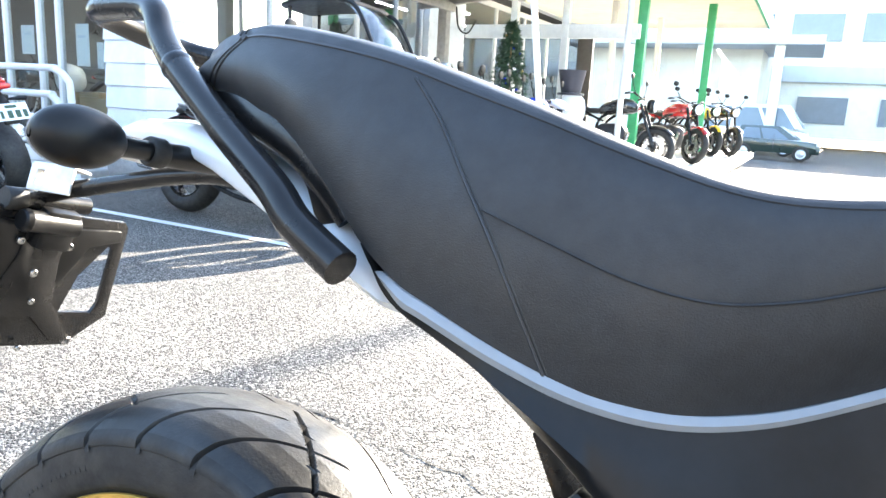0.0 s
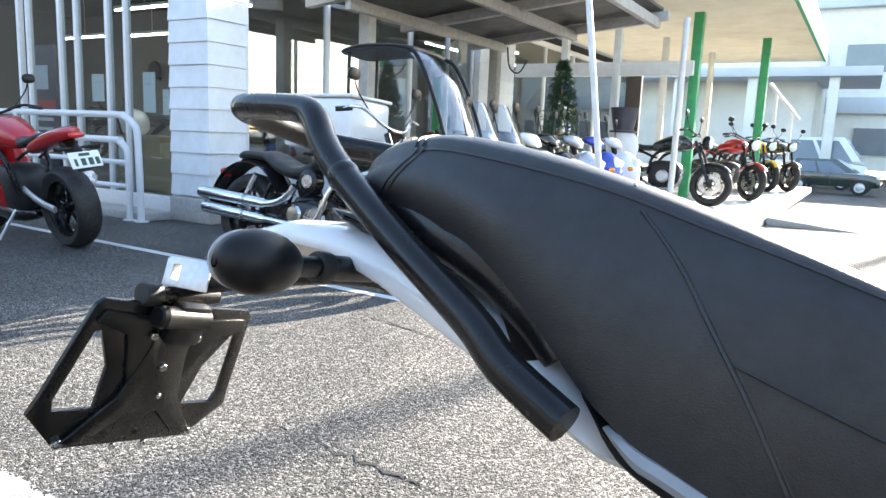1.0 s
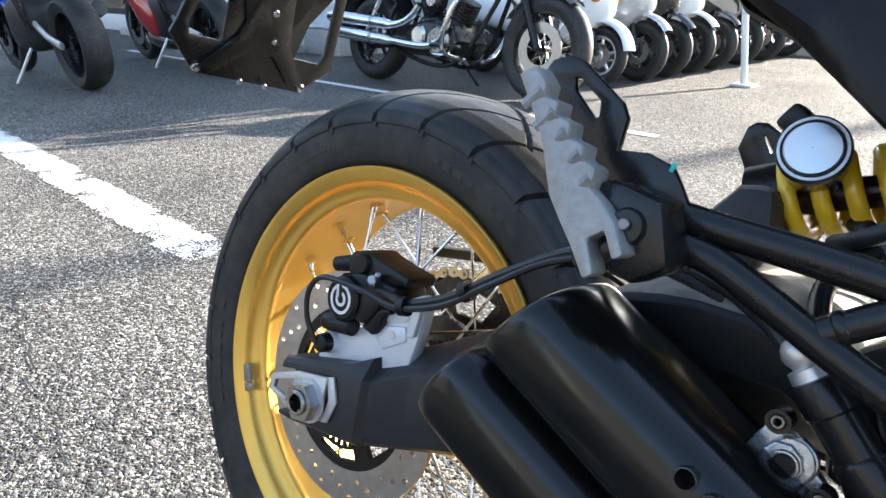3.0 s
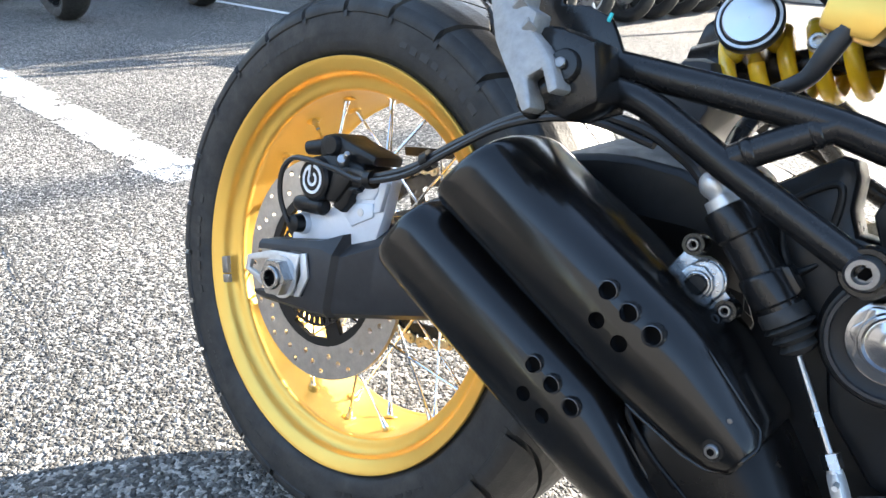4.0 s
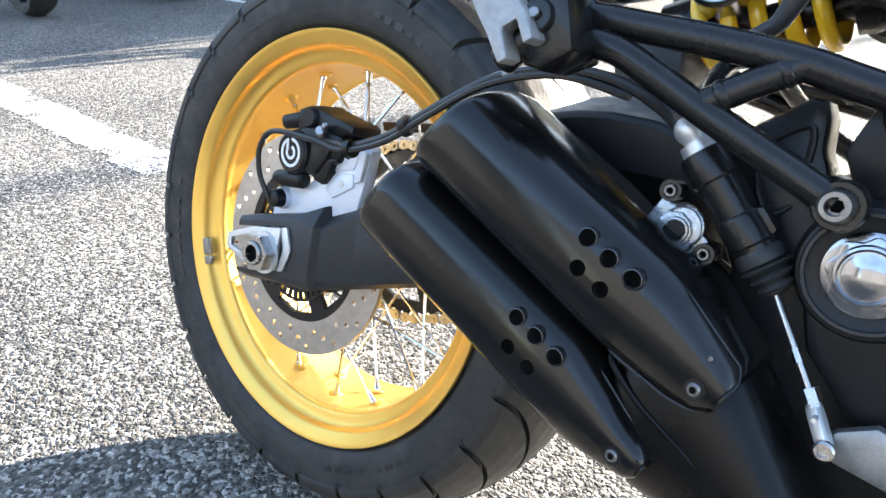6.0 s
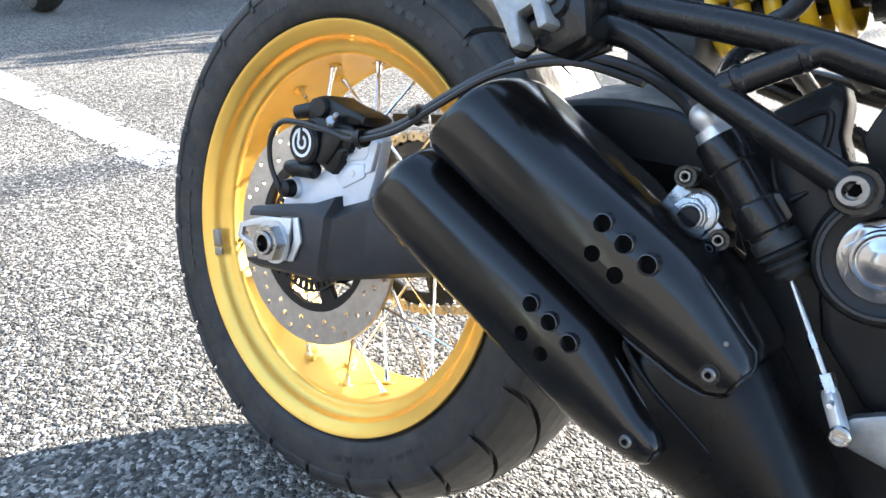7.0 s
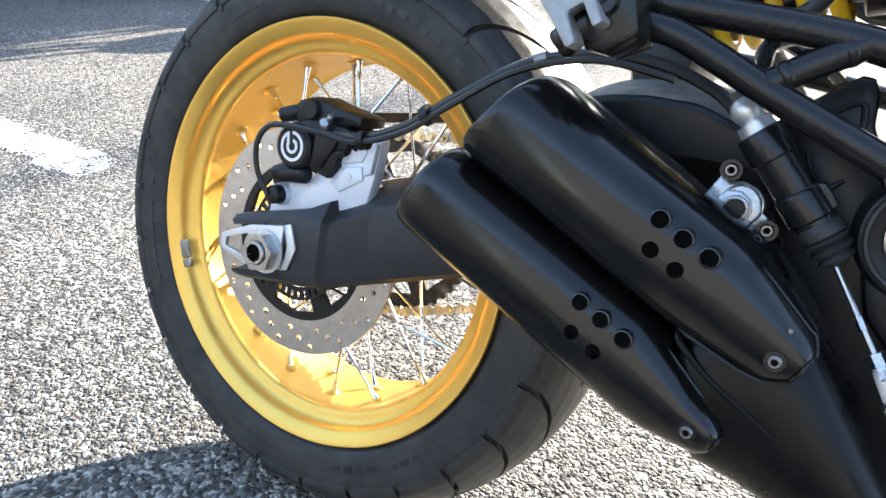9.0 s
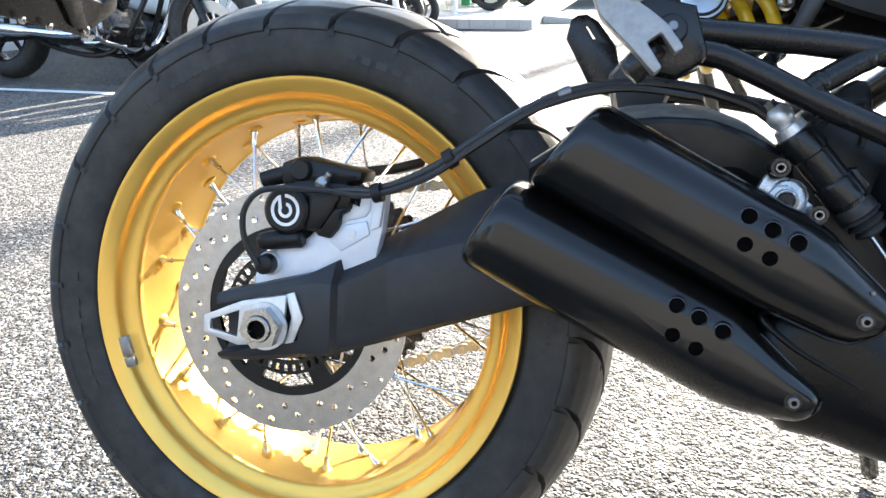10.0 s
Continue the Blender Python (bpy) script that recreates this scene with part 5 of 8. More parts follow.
TAIL = [(0.0, 0.84), (0.005, 0.92), (0.012, 0.965), (0.024, 0.99), (0.04, 1.0)]
CAN_U = (can_frame((0.263, -0.192, 0.492), (0.490, -0.184, 0.379)), 0.0385, 0.0525, 0.009, (TAIL + [(0.66, 1.0), (0.73, 0.96), (0.92, 0.52), (0.938, 0.42), (0.945, 0.28)], TAIL + [(0.66, 1.0), (0.74, 0.95), (0.86, 0.86), (0.91, 0.74), (0.936, 0.56), (0.945, 0.36)]), TAIL + [(0.62, 1.0), (0.80, 0.95), (1.0, 0.86)])
CAN_L = (can_frame((0.209, -0.186, 0.432), (0.540, -0.176, 0.2797)), 0.0385, 0.050, 0.004, (TAIL + [(0.50, 1.0), (0.56, 0.80), (0.64, 0.50), (0.69, 0.38), (0.708, 0.28), (0.714, 0.14)], TAIL + [(0.57, 1.0), (0.61, 0.93), (0.65, 0.80), (0.70, 0.60), (0.709, 0.52), (0.714, 0.40)]), TAIL + [(0.50, 1.0), (0.66, 0.965), (0.70, 0.945), (0.714, 0.89)])
STOPS = [0, 0.003, 0.006, 0.010, 0.015, 0.022, 0.03, 0.04, 0.06, 0.15, 0.3, 0.45, 0.6, 0.66, 0.70, 0.74, 0.78, 0.82, 0.85, 0.88, 0.90, 0.91, 0.92, 0.93, 0.938, 0.942, 0.945]
muffU = part("silencer", can_bm(CAN_U, STOPS), BLACK_EXH, bike, "upper satin black silencer with punched holes", smooth=50)
muffL = part("silencer", can_bm(CAN_L, [u for u in STOPS if u < 0.5] + [0.50, 0.53, 0.56, 0.60, 0.62, 0.64, 0.656, 0.67, 0.68, 0.69, 0.70, 0.705, 0.709, 0.712, 0.714]), BLACK_EXH, bike, "lower satin black silencer with punched holes", smooth=50)
U_HOLES = [(0.386, 0.449), (0.401, 0.441), (0.417, 0.434), (0.385, 0.431), (0.401, 0.423)]
L_HOLES = [(0.348, 0.385), (0.363, 0.378), (0.379, 0.370), (0.347, 0.365), (0.363, 0.357)]
for ob, hs, y in ((muffU, U_HOLES, -0.238), (muffL, L_HOLES, -0.230)):
    c = bmesh.new()
    for x, z in hs:
        add_lathe(c, [(y - 0.02, 0.0050), (y + 0.028, 0.0050)], c=(x, 0, z), seg=20)
    cut(ob, c)
    for x, z in hs:
        part("hole_lip", lathe([(y + 0.0030, 0.0048), (y + 0.0006, 0.0050), (y - 0.0006, 0.0055), (y - 0.0004, 0.0061), (y + 0.0012, 0.0068), (y + 0.005, 0.0074), (y + 0.006, 0.0048)], c=(x, 0, z), seg=24, closed=True), LIT_EDGE, ob, "rim of a punched hole, coloured brighter where it catches light")
        part("hole_core", lathe([(y + 0.005, 0.0048), (y + 0.0272, 0.0048), (y + 0.0272, 0.0)], c=(x, 0, z), seg=16), HOLE_SHADE, ob)
for ob, (x, z), y in ((muffU, (0.4629, 0.3867), -0.2338), (muffL, (0.4279, 0.3269), -0.2284)):
    part("bolt", bolt_bm(0.0038, 0.0034), BOLT, ob, "small steel socket bolt", mx=aim((x, y + 0.001, z), (0, -1, 0)))
    part("socket", lathe([(0.0, 0.0021), (0.0002, 0.0021), (0.0002, 0.0)], axis="z", seg=6), HOLE_SHADE, ob, mx=aim((x, y - 0.00245, z), (0, -1, 0)))
    part("washer", lathe([(0, 0.0062), (0.0018, 0.0058), (0.0018, 0.003)], axis="z", seg=18), BLACK_PAINT, ob, mx=aim((x, y + 0.002, z), (0, -1, 0)))
part("rivet", bolt_bm(0.0014, 0.0012, False), BOLT, muffU, mx=aim((0.466, -0.2305, 0.405), (0, -1, 0)))
# the cover that both cans run into, and the pressed beads round the panels
cover = bmesh.new()
rings = []
for bx, bz, tx, tz, h in ((0.400, 0.326, 0.402, 0.372, 0.036), (0.414, 0.309, 0.420, 0.390, 0.041), (0.432, 0.2925, 0.440, 0.418, 0.043), (0.454, 0.2895, 0.463, 0.416, 0.0445), (0.480, 0.2835, 0.488, 0.389, 0.046), (0.510, 0.277, 0.511, 0.360, 0.047), (0.545, 0.255, 0.538, 0.326, 0.046), (0.580, 0.192, 0.572, 0.280, 0.044), (0.610, 0.150, 0.620, 0.235, 0.042)):
    b_, t_ = Vector((bx, -0.174, bz)), Vector((tx, -0.174, tz))
    m_, v_ = (b_ + t_) / 2, (t_ - b_) / 2
    ring = []
    for k in range(40):
        a = 2 * math.pi * k / 40
        ca, sa = math.cos(a), math.sin(a)
        ring.append(m_ + v_ * math.copysign(abs(ca) ** 0.75, ca) + Vector((0, -1, 0)) * math.copysign(abs(sa) ** 0.75, sa) * h)
    rings.append(ring)
add_rings(cover, rings)
part("exhaust_cover", cover, COVER_BLACK, bike, "black pressed exhaust cover", smooth=60)
bead = [can_point(CAN_U, u, radians(42), 0.0002) for u in np.linspace(0.74, 0.92, 10)] + [can_point(CAN_U, 0.942, radians(a), 0.0006) for a in (50, 70, 90, 110, 130)] + [can_point(CAN_U, u, radians(140), 0.0002) for u in np.linspace(0.92, 0.70, 12)]
part("panel_bead", tube([tuple(p) for p in bead], [0.0005] + [0.0013] * 24 + [0.0004], seg=8, n=2), BLACK_EXH, muffU)
lip = [can_point(CAN_L, u, radians(42), 0.0002) for u in np.linspace(0.56, 0.70, 12)] + [can_point(CAN_L, 0.712, radians(a), 0.0006) for a in (50, 70, 90, 105)]
part("panel_bead", tube([tuple(p) for p in lip], [0.0006] + [0.0013] * 14 + [0.0004], seg=8, n=2), BLACK_EXH, muffL)
ridge_line = [(0.4075, -0.206, 0.3800), (0.4095, -0.2125, 0.3747), (0.4287, -0.2160, 0.3602), (0.4486, -0.2175, 0.3497), (0.4630, -0.2185, 0.3425), (0.4726, -0.2185, 0.3368)]
part("panel_bead", tube(ridge_line, [0.0030, 0.0026, 0.0020, 0.0018, 0.0016, 0.0006], seg=10), COVER_BLACK, muffL)

# rear frame tubes
def tubes(name, pts, r, m=BLACK_PAINT, label="", **k):
    return part(name, tube(pts, r, **k), m, bike, label)


sub = tubes("rear_frame", [(0.330, -0.198, 0.573), (0.369, -0.198, 0.570), (0.420, -0.196, 0.566), (0.462, -0.194, 0.561), (0.500, -0.190, 0.553), (0.60, -0.18, 0.535)], 0.0094, label="black painted tubular rear frame", seg=16)
part("frame_tube", tube([(0.335, -0.205, 0.558), (0.362, -0.205, 0.5545), (0.389, -0.205, 0.5435), (0.422, -0.205, 0.528), (0.462, -0.206, 0.511), (0.497, -0.207, 0.496)], 0.0088, seg=16), BLACK_PAINT, sub)
part("frame_tube", tube([(0.420, -0.204, 0.533), (0.440, -0.200, 0.5465), (0.464, -0.195, 0.561)], 0.0083, seg=20, n=6), BLACK_PAINT, sub)
part("frame_tube", tube([(0.418, -0.195, 0.530), (0.409, -0.165, 0.545), (0.408, -0.135, 0.560), (0.420, -0.110, 0.572)], 0.006, seg=12), BLACK_PAINT, sub)
for p in ((0.4275, -0.2025, 0.5385), (0.4550, -0.1968, 0.5555)):
    part("weld", lathe([(-0.0030, 0.0083), (-0.0016, 0.0087), (0.0, 0.00885), (0.0016, 0.0087), (0.0030, 0.0083)], axis="z", seg=24), BLACK_PAINT, sub, smooth=80, mx=aim(p, (0.040, 0.008, 0.028)))

part("frame_tube", tube([(0.330, 0.198, 0.573), (0.420, 0.196, 0.566), (0.500, 0.190, 0.553), (0.60, 0.18, 0.535)], 0.0112, seg=12), BLACK_PAINT, sub)
part("frame_tube", tube([(0.335, 0.205, 0.558), (0.389, 0.205, 0.5435), (0.497, 0.207, 0.496)], 0.0105, seg=12), BLACK_PAINT, sub)


def boss(name, p, r, h, m, ro=0.0):
    return part(name, lathe([(0, r), (h * 0.8, r), (h, r * 0.9), (h, r * 0.72), (h * 0.75, r * 0.70), (h * 0.75, 0)], axis="z", seg=28), m, bike, mx=aim(p, (0, -1, 0)))


boss("frame_lug", (0.499, -0.198, 0.4955), 0.0132, 0.015, BLACK_PAINT)
part("frame_bolt", bolt_bm(0.0088, 0.012), BOLT, bike, "large socket-head frame bolt", mx=aim((0.4985, -0.209, 0.4955), (0, -1, 0)))
boss("frame_lug", (0.520, -0.178, 0.546), 0.018, 0.014, BLACK_PAINT)
part("frame_bolt", bolt_bm(0.011, 0.012), BOLT, bike, mx=aim((0.520, -0.190, 0.546), (0, -1, 0)))

# flat black discs painted as the shade in the bolt sockets
for p in ((0.4985, -0.2145, 0.4955), (0.520, -0.1955, 0.546)):
    part("socket", lathe([(0.0, 0.0036), (0.0002, 0.0036), (0.0002, 0.0)], axis="z", seg=6), HOLE_SHADE, bike, mx=aim(p, (0, -1, 0)))

# cast pivot plate
cp = part("pivot_plate", slab([(0.440, 0.380), (0.446, 0.440), (0.428, 0.470), (0.422, 0.511), (0.433, 0.5235), (0.464, 0.5475), (0.471, 0.5465), (0.4755, 0.538), (0.4775, 0.520), (0.484, 0.507), (0.560, 0.500), (0.640, 0.500), (0.640, 0.300), (0.560, 0.290), (0.520, 0.330)], -0.160, -0.115, 0.006), BLACK_PLASTIC, bike, "black cast pivot plate")
part("plate_rib", tube([(0.441, -0.1605, 0.512), (0.456, -0.1605, 0.5255), (0.4665, -0.1605, 0.5315), (0.4705, -0.1605, 0.5265), (0.4715, -0.1605, 0.512), (0.4705, -0.1605, 0.500)], 0.0022, seg=10, n=6), BLACK_PLASTIC, cp)
part("plate_rib", tube([(0.446, -0.1600, 0.500), (0.452, -0.1605, 0.486), (0.460, -0.1600, 0.478), (0.470, -0.1605, 0.486)], [0.001, 0.0026, 0.003, 0.001], seg=10, n=6), BLACK_PLASTIC, cp)
part("frame_casting", slab([(0.489, 0.5205), (0.4965, 0.5450), (0.510, 0.5600), (0.640, 0.5500), (0.640, 0.4950), (0.500, 0.5000)], -0.172, -0.150, 0.003), BLACK_PLASTIC, cp)
part("pivot_boss", lathe([(-0.186, 0.026), (-0.188, 0.030), (-0.186, 0.0345), (-0.176, 0.038), (-0.13, 0.040)], c=(0.519, 0, 0.463), seg=48), BLACK_PLASTIC, bike)
star = []
for i in range(48):
    a = 2 * math.pi * i / 48
    star.append(((0.0220 + 0.0018 * math.cos(8 * a)) * math.cos(a), (0.0220 + 0.0018 * math.cos(8 * a)) * math.sin(a)))
cap = bmesh.new()
add_slab(cap, star, 0, 0.006, 0.0008, axis="z")
add_lathe(cap, [(0.0, 0.026), (0.002, 0.026), (0.003, 0.0235)], axis="z", seg=40)
add_lathe(cap, [(0.005, 0.0195), (0.0085, 0.0180), (0.0088, 0.0165), (0.0070, 0.0150), (0.0072, 0.0130), (0.0086, 0.0090), (0.0094, 0.0045), (0.0096, 0)], axis="z", seg=32)
part("pivot_cap", cap, CAP_METAL, bike, "chrome swingarm pivot cap", mx=aim((0.519, -0.187, 0.463), (0, -1, 0)) @ Matrix.Diagonal((0.86, 0.86, 1, 1)))
part("pivot_collar", lathe([(-0.1865, 0.0290), (-0.1895, 0.0300), (-0.1895, 0.0318), (-0.1870, 0.0330)], c=(0.519, 0, 0.463), seg=40, closed=True), DARK_GREY, bike)
part("pivot_cover", slab([(0.490, 0.440), (0.500, 0.410), (0.530, 0.380), (0.640, 0.360), (0.660, 0.520), (0.560, 0.520), (0.548, 0.480)], -0.176, -0.150, 0.008), BLACK_PLASTIC, bike)

# rear brake master cylinder
top, low = Vector((0.4050, -0.184, 0.5220)), Vector((0.4800, -0.178, 0.4400))
ax_mc = low - top
mc = part("master_cylinder", lathe([(0.0205, 0.0100), (0.0215, 0.0132), (0.0230, 0.0142), (0.0390, 0.0142), (0.0405, 0.0130), (0.0630, 0.0126), (0.0640, 0.0138), (0.0655, 0.0143), (0.0810, 0.0143), (0.0825, 0.0125), (0.0860, 0.0125)], axis="z", seg=36), BLACK_PAINT, bike, "black rear brake master cylinder", mx=aim(top, ax_mc))
ad = ax_mc.normalized()
rad = Vector((0.734, 0.0, 0.679))
rad = (rad - ad * rad.dot(ad)).normalized()
crs = rad.cross(ad)
part("mount_ear", slab([(0.0625, 0.0095), (0.0655, 0.0162), (0.0800, 0.0162), (0.0835, 0.0095)], -0.007, 0.007, 0.002), BLACK_PAINT, bike, mx=Matrix(((ad.x, crs.x, rad.x, top.x), (ad.y, crs.y, rad.y, top.y), (ad.z, crs.z, rad.z, top.z), (0, 0, 0, 1))))
part("lower_band", lathe([(0.0862, 0.0126), (0.0865, 0.0134), (0.0880, 0.0134), (0.0883, 0.0126)], axis="z", seg=32, closed=True), STEEL, mc)
boot = [(0.084, 0.0120), (0.087, 0.0138), (0.093, 0.0138)]
for i in range(3):
    z = 0.093 + i * 0.006
    boot += [(z, 0.0110 - i * 0.001), (z + 0.003, 0.0145 - i * 0.0015), (z + 0.005, 0.0115 - i * 0.001)]
part("rubber_boot", lathe(boot + [(0.112, 0.005)], axis="z", seg=24), RUBBER, mc, "ribbed rubber boot")
part("hose_fitting", lathe([(-0.0015, 0.004), (0.0, 0.0065), (0.003, 0.0085), (0.0065, 0.0094), (0.010, 0.0088), (0.013, 0.0072), (0.0145, 0.0070), (0.0148, 0.0105), (0.0215, 0.0112), (0.0225, 0.009)], axis="z", seg=24), ALU, mc, "silver hose fitting", smooth=50)
part("hex_plug", lathe([(-0.0065, 0.0), (-0.0065, 0.0046), (0.0, 0.0046)], axis="z", seg=6), BOLT, mc)
rod_a, rod_b = Vector((0.478, -0.178, 0.438)), Vector((0.5115, -0.188, 0.3915))
part("push_rod", tube([tuple(rod_a), tuple(rod_b)], 0.0020, seg=10, n=1), STEEL, bike, "steel push rod")
part("rod_collar", lathe([(0, 0.0028), (0.008, 0.0028)], axis="z", seg=6), STEEL, bike, mx=aim(rod_a.lerp(rod_b, 0.55), rod_b - rod_a))
part("rod_nut", lathe([(-0.004, 0.0052), (0.004, 0.0052)], axis="z", seg=6), STEEL, bike, mx=aim(rod_a.lerp(rod_b, 1.0), rod_b - rod_a))
cl = bmesh.new()
add_slab(cl, [(-0.0055, 0.006), (0.0055, 0.006), (0.0062, 0.012), (0.0062, 0.024)] + [(0.0062 * math.cos(radians(a)), 0.026 + 0.0062 * math.sin(radians(a))) for a in range(0, 181, 20)] + [(-0.0062, 0.024), (-0.0062, 0.012)], -0.005, 0.005, 0.0012)
add_lathe(cl, [(-0.001, 0.0), (-0.001, 0.0058), (0.007, 0.0062)], axis="z", seg=12)
part("clevis", cl, ALU, bike, "silver clevis", mx=aim(rod_b, Vector((0.527, -0.195, 0.368)) - rod_b) @ Matrix.Diagonal((0.66, 0.66, 0.92, 1)))
part("clevis_spring", lathe([(-0.0025, 0.0015), (0.0025, 0.0015)], c=(0, 0, 0), axis="y", seg=8), ALU, bike, mx=Matrix.Translation((0.5175, -0.1945, 0.3835)) @ Matrix.Scale(3.0, 4, (0, 1, 0)))
part("clevis_pin", bolt_bm(0.0055, 0.004), STEEL, bike, mx=aim((0.5262, -0.199, 0.3695), (0, -1, 0)))
part("brake_pedal", slab([(0.528, 0.378), (0.545, 0.388), (0.62, 0.372), (0.70, 0.33), (0.70, 0.315), (0.60, 0.35), (0.530, 0.360), (0.520, 0.366)], -0.190, -0.180, 0.003), PEDAL, bike, "aluminium brake pedal arm")
for p, m, k in (((0.4112, -0.196, 0.4816), BOLT, 0.62), ((0.4388, -0.196, 0.4508), BOLT, 0.60), ((0.4206, -0.192, 0.4458), BOLT, 0.40)):
    part("bracket_lug", lathe([(0, 0.0105), (0.012, 0.0105), (0.012, 0.007), (0.006, 0.0065), (0.006, 0)], axis="z", seg=20), BLACK_PAINT, bike, mx=aim((p[0], p[1] + 0.012, p[2]), (0, -1, 0)) @ Matrix.Diagonal((k, k, 1, 1)))
    part("bracket_bolt", bolt_bm(0.0066, 0.007), m, bike, mx=aim((p[0], p[1] + 0.006, p[2]), (0, -1, 0)) @ Matrix.Diagonal((k, k, 1, 1)))
    part("socket", lathe([(0.0035, 0.0034), (0.0035, 0.0)], axis="z", seg=6), HOLE_SHADE, bike, mx=aim((p[0], p[1] + 0.006, p[2]), (0, -1, 0)) @ Matrix.Diagonal((k, k, 1, 1)))
tab = slab([(0.3972, 0.4625), (0.4015, 0.4705), (0.4054, 0.4776), (0.4105, 0.4740), (0.4175, 0.4755), (0.4234, 0.4740), (0.4300, 0.4680), (0.4329, 0.4600), (0.4385, 0.4560), (0.4420, 0.4500), (0.4370, 0.4450), (0.4246, 0.4440), (0.4180, 0.4470), (0.4123, 0.4546)], -0.186, -0.178, 0.002)
part("silver_bracket", tab, BRACKET, bike, "silver bracket")
part("bracket_wing", slab([(0.3985, 0.4615), (0.4062, 0.4630), (0.4110, 0.4690), (0.4190, 0.4700), (0.4252, 0.4655), (0.4275, 0.4590), (0.4245, 0.4500), (0.4180, 0.4500), (0.4110, 0.4545)], -0.1895, -0.185, 0.0012), BRACKET, bike)
part("bracket_plug", lathe([(-0.1915, 0.0), (-0.1915, 0.0048), (-0.1905, 0.0058), (-0.18, 0.0060)], c=(0.4180, 0, 0.4592), seg=24), BLACK_PLASTIC, bike)
part("bracket_ring", lathe([(-0.186, 0.0061), (-0.1905, 0.0062), (-0.1912, 0.0066), (-0.1910, 0.0074), (-0.1900, 0.0080), (-0.186, 0.0082)], c=(0.4180, 0, 0.4592), seg=32), BRACKET, bike, "silver stepped ring")
part("bracket_ring", lathe([(-0.184, 0.0112), (-0.1872, 0.0113), (-0.1878, 0.0120), (-0.1872, 0.0128), (-0.184, 0.0130)], c=(0.4205, 0, 0.4618), seg=32), BRACKET, bike)

# passenger footrest: folded-up serrated peg, its hinge block and the mounting plate
peg = bmesh.new()
teeth = [(0.2460, 0.6340), (0.2570, 0.6400), (0.2655, 0.6310), (0.2650, 0.6240), (0.2760, 0.6220), (0.2750, 0.6145), (0.2855, 0.6120), (0.2855, 0.6040), (0.2965, 0.6015), (0.2965, 0.5940), (0.3065, 0.5910), (0.3060, 0.5800), (0.3150, 0.5740), (0.3250, 0.5660), (0.3350, 0.5525), (0.3300, 0.5485), (0.3205, 0.5612), (0.3125, 0.5550), (0.3228, 0.5400), (0.3180, 0.5362), (0.3050, 0.5500), (0.2920, 0.5620), (0.2820, 0.5720), (0.2700, 0.6000), (0.2580, 0.6180), (0.2480, 0.6320)]
add_slab(peg, teeth, -0.250, -0.232, 0.0018)
ridges = []
for k, (x, z) in enumerate(((0.2640, 0.6260), (0.2745, 0.6150), (0.2840, 0.6055), (0.2950, 0.5955), (0.3040, 0.5840))):
    ridge = bmesh.new()
    near, far_ = Vector((x + 0.0005, -0.2488, z + 0.001)), Vector((x - 0.011, -0.2488, z - 0.009))
    along = Vector((0.0058, 0.0, -0.0050))
    ends = [[ridge.verts.new(q) for q in (e_ - along * w_, e_ + Vector((0, -h_, 0)), e_ + along * w_)] for e_, w_, h_ in ((near, 0.75, 0.0040), (far_, 0.4, 0.0008))]
    for i in range(3):
        ridge.faces.new((ends[0][i], ends[0][(i + 1) % 3], ends[1][(i + 1) % 3], ends[1][i]))
    ridge.faces.new(ends[0])
    ridge.faces.new(ends[1])
    ridges.append(ridge)
for v in peg.verts:
    if v.co.z < 0.575:
        k = 0.575 - v.co.z
        v.co.y -= 0.28 * k
        v.co.z -= 0.05 * k
foot = part("footrest", peg, PEG, bike, "serrated aluminium passenger footrest folded up")
for ridge in ridges:
    part("ridge", ridge, PEG, foot)
part("hinge_block", slab([(0.2980, 0.5680), (0.3020, 0.5860), (0.3200, 0.5860), (0.3420, 0.5810), (0.3530, 0.5480), (0.3330, 0.5350), (0.3200, 0.5370)], -0.240, -0.206, 0.006), BLACK_PAINT, foot)
part("hinge_pin", lathe([(-0.013, 0.0085), (-0.011, 0.0098), (0.011, 0.0098), (0.013, 0.0085)], axis="z", seg=18), BLACK_PAINT, foot, mx=aim((0.3120, -0.234, 0.546), (0.7, 0, 0.7)))
part("hinge_ear", lathe([(-0.006, 0.0090), (0.0, 0.0102), (0.004, 0.0102), (0.0068, 0.0086), (0.0074, 0.0)], axis="z", seg=28), BLACK_PAINT, foot, mx=aim((0.3270, -0.238, 0.5640), (0.1, -1, 0.1)))
part("hinge_bolt", bolt_bm(0.0032, 0.003, False), BOLT, foot, mx=aim((0.3275, -0.2460, 0.5655), (0.1, -1, 0.1)))
plate_out = [(0.2325, 0.6410), (0.2370, 0.6500), (0.2480, 0.6540), (0.2590, 0.6510), (0.2900, 0.6295), (0.2950, 0.6210), (0.2935, 0.6030), (0.3120, 0.6040), (0.3280, 0.5990), (0.3350, 0.5900), (0.3480, 0.5700), (0.3500, 0.5450), (0.3300, 0.5350), (0.3120, 0.5650), (0.2920, 0.5800), (0.2720, 0.5990), (0.2560, 0.6150)]
slot_out = [(0.2555, 0.6400), (0.2590, 0.6410), (0.2755, 0.6290), (0.2765, 0.6200), (0.2735, 0.6185), (0.2570, 0.6335)]
hang = part("footrest_plate", slab(plate_out, -0.204, -0.198, 0.0012, holes=[slot_out]), BLACK_PAINT, bike, "black footrest mounting plate with a slot")
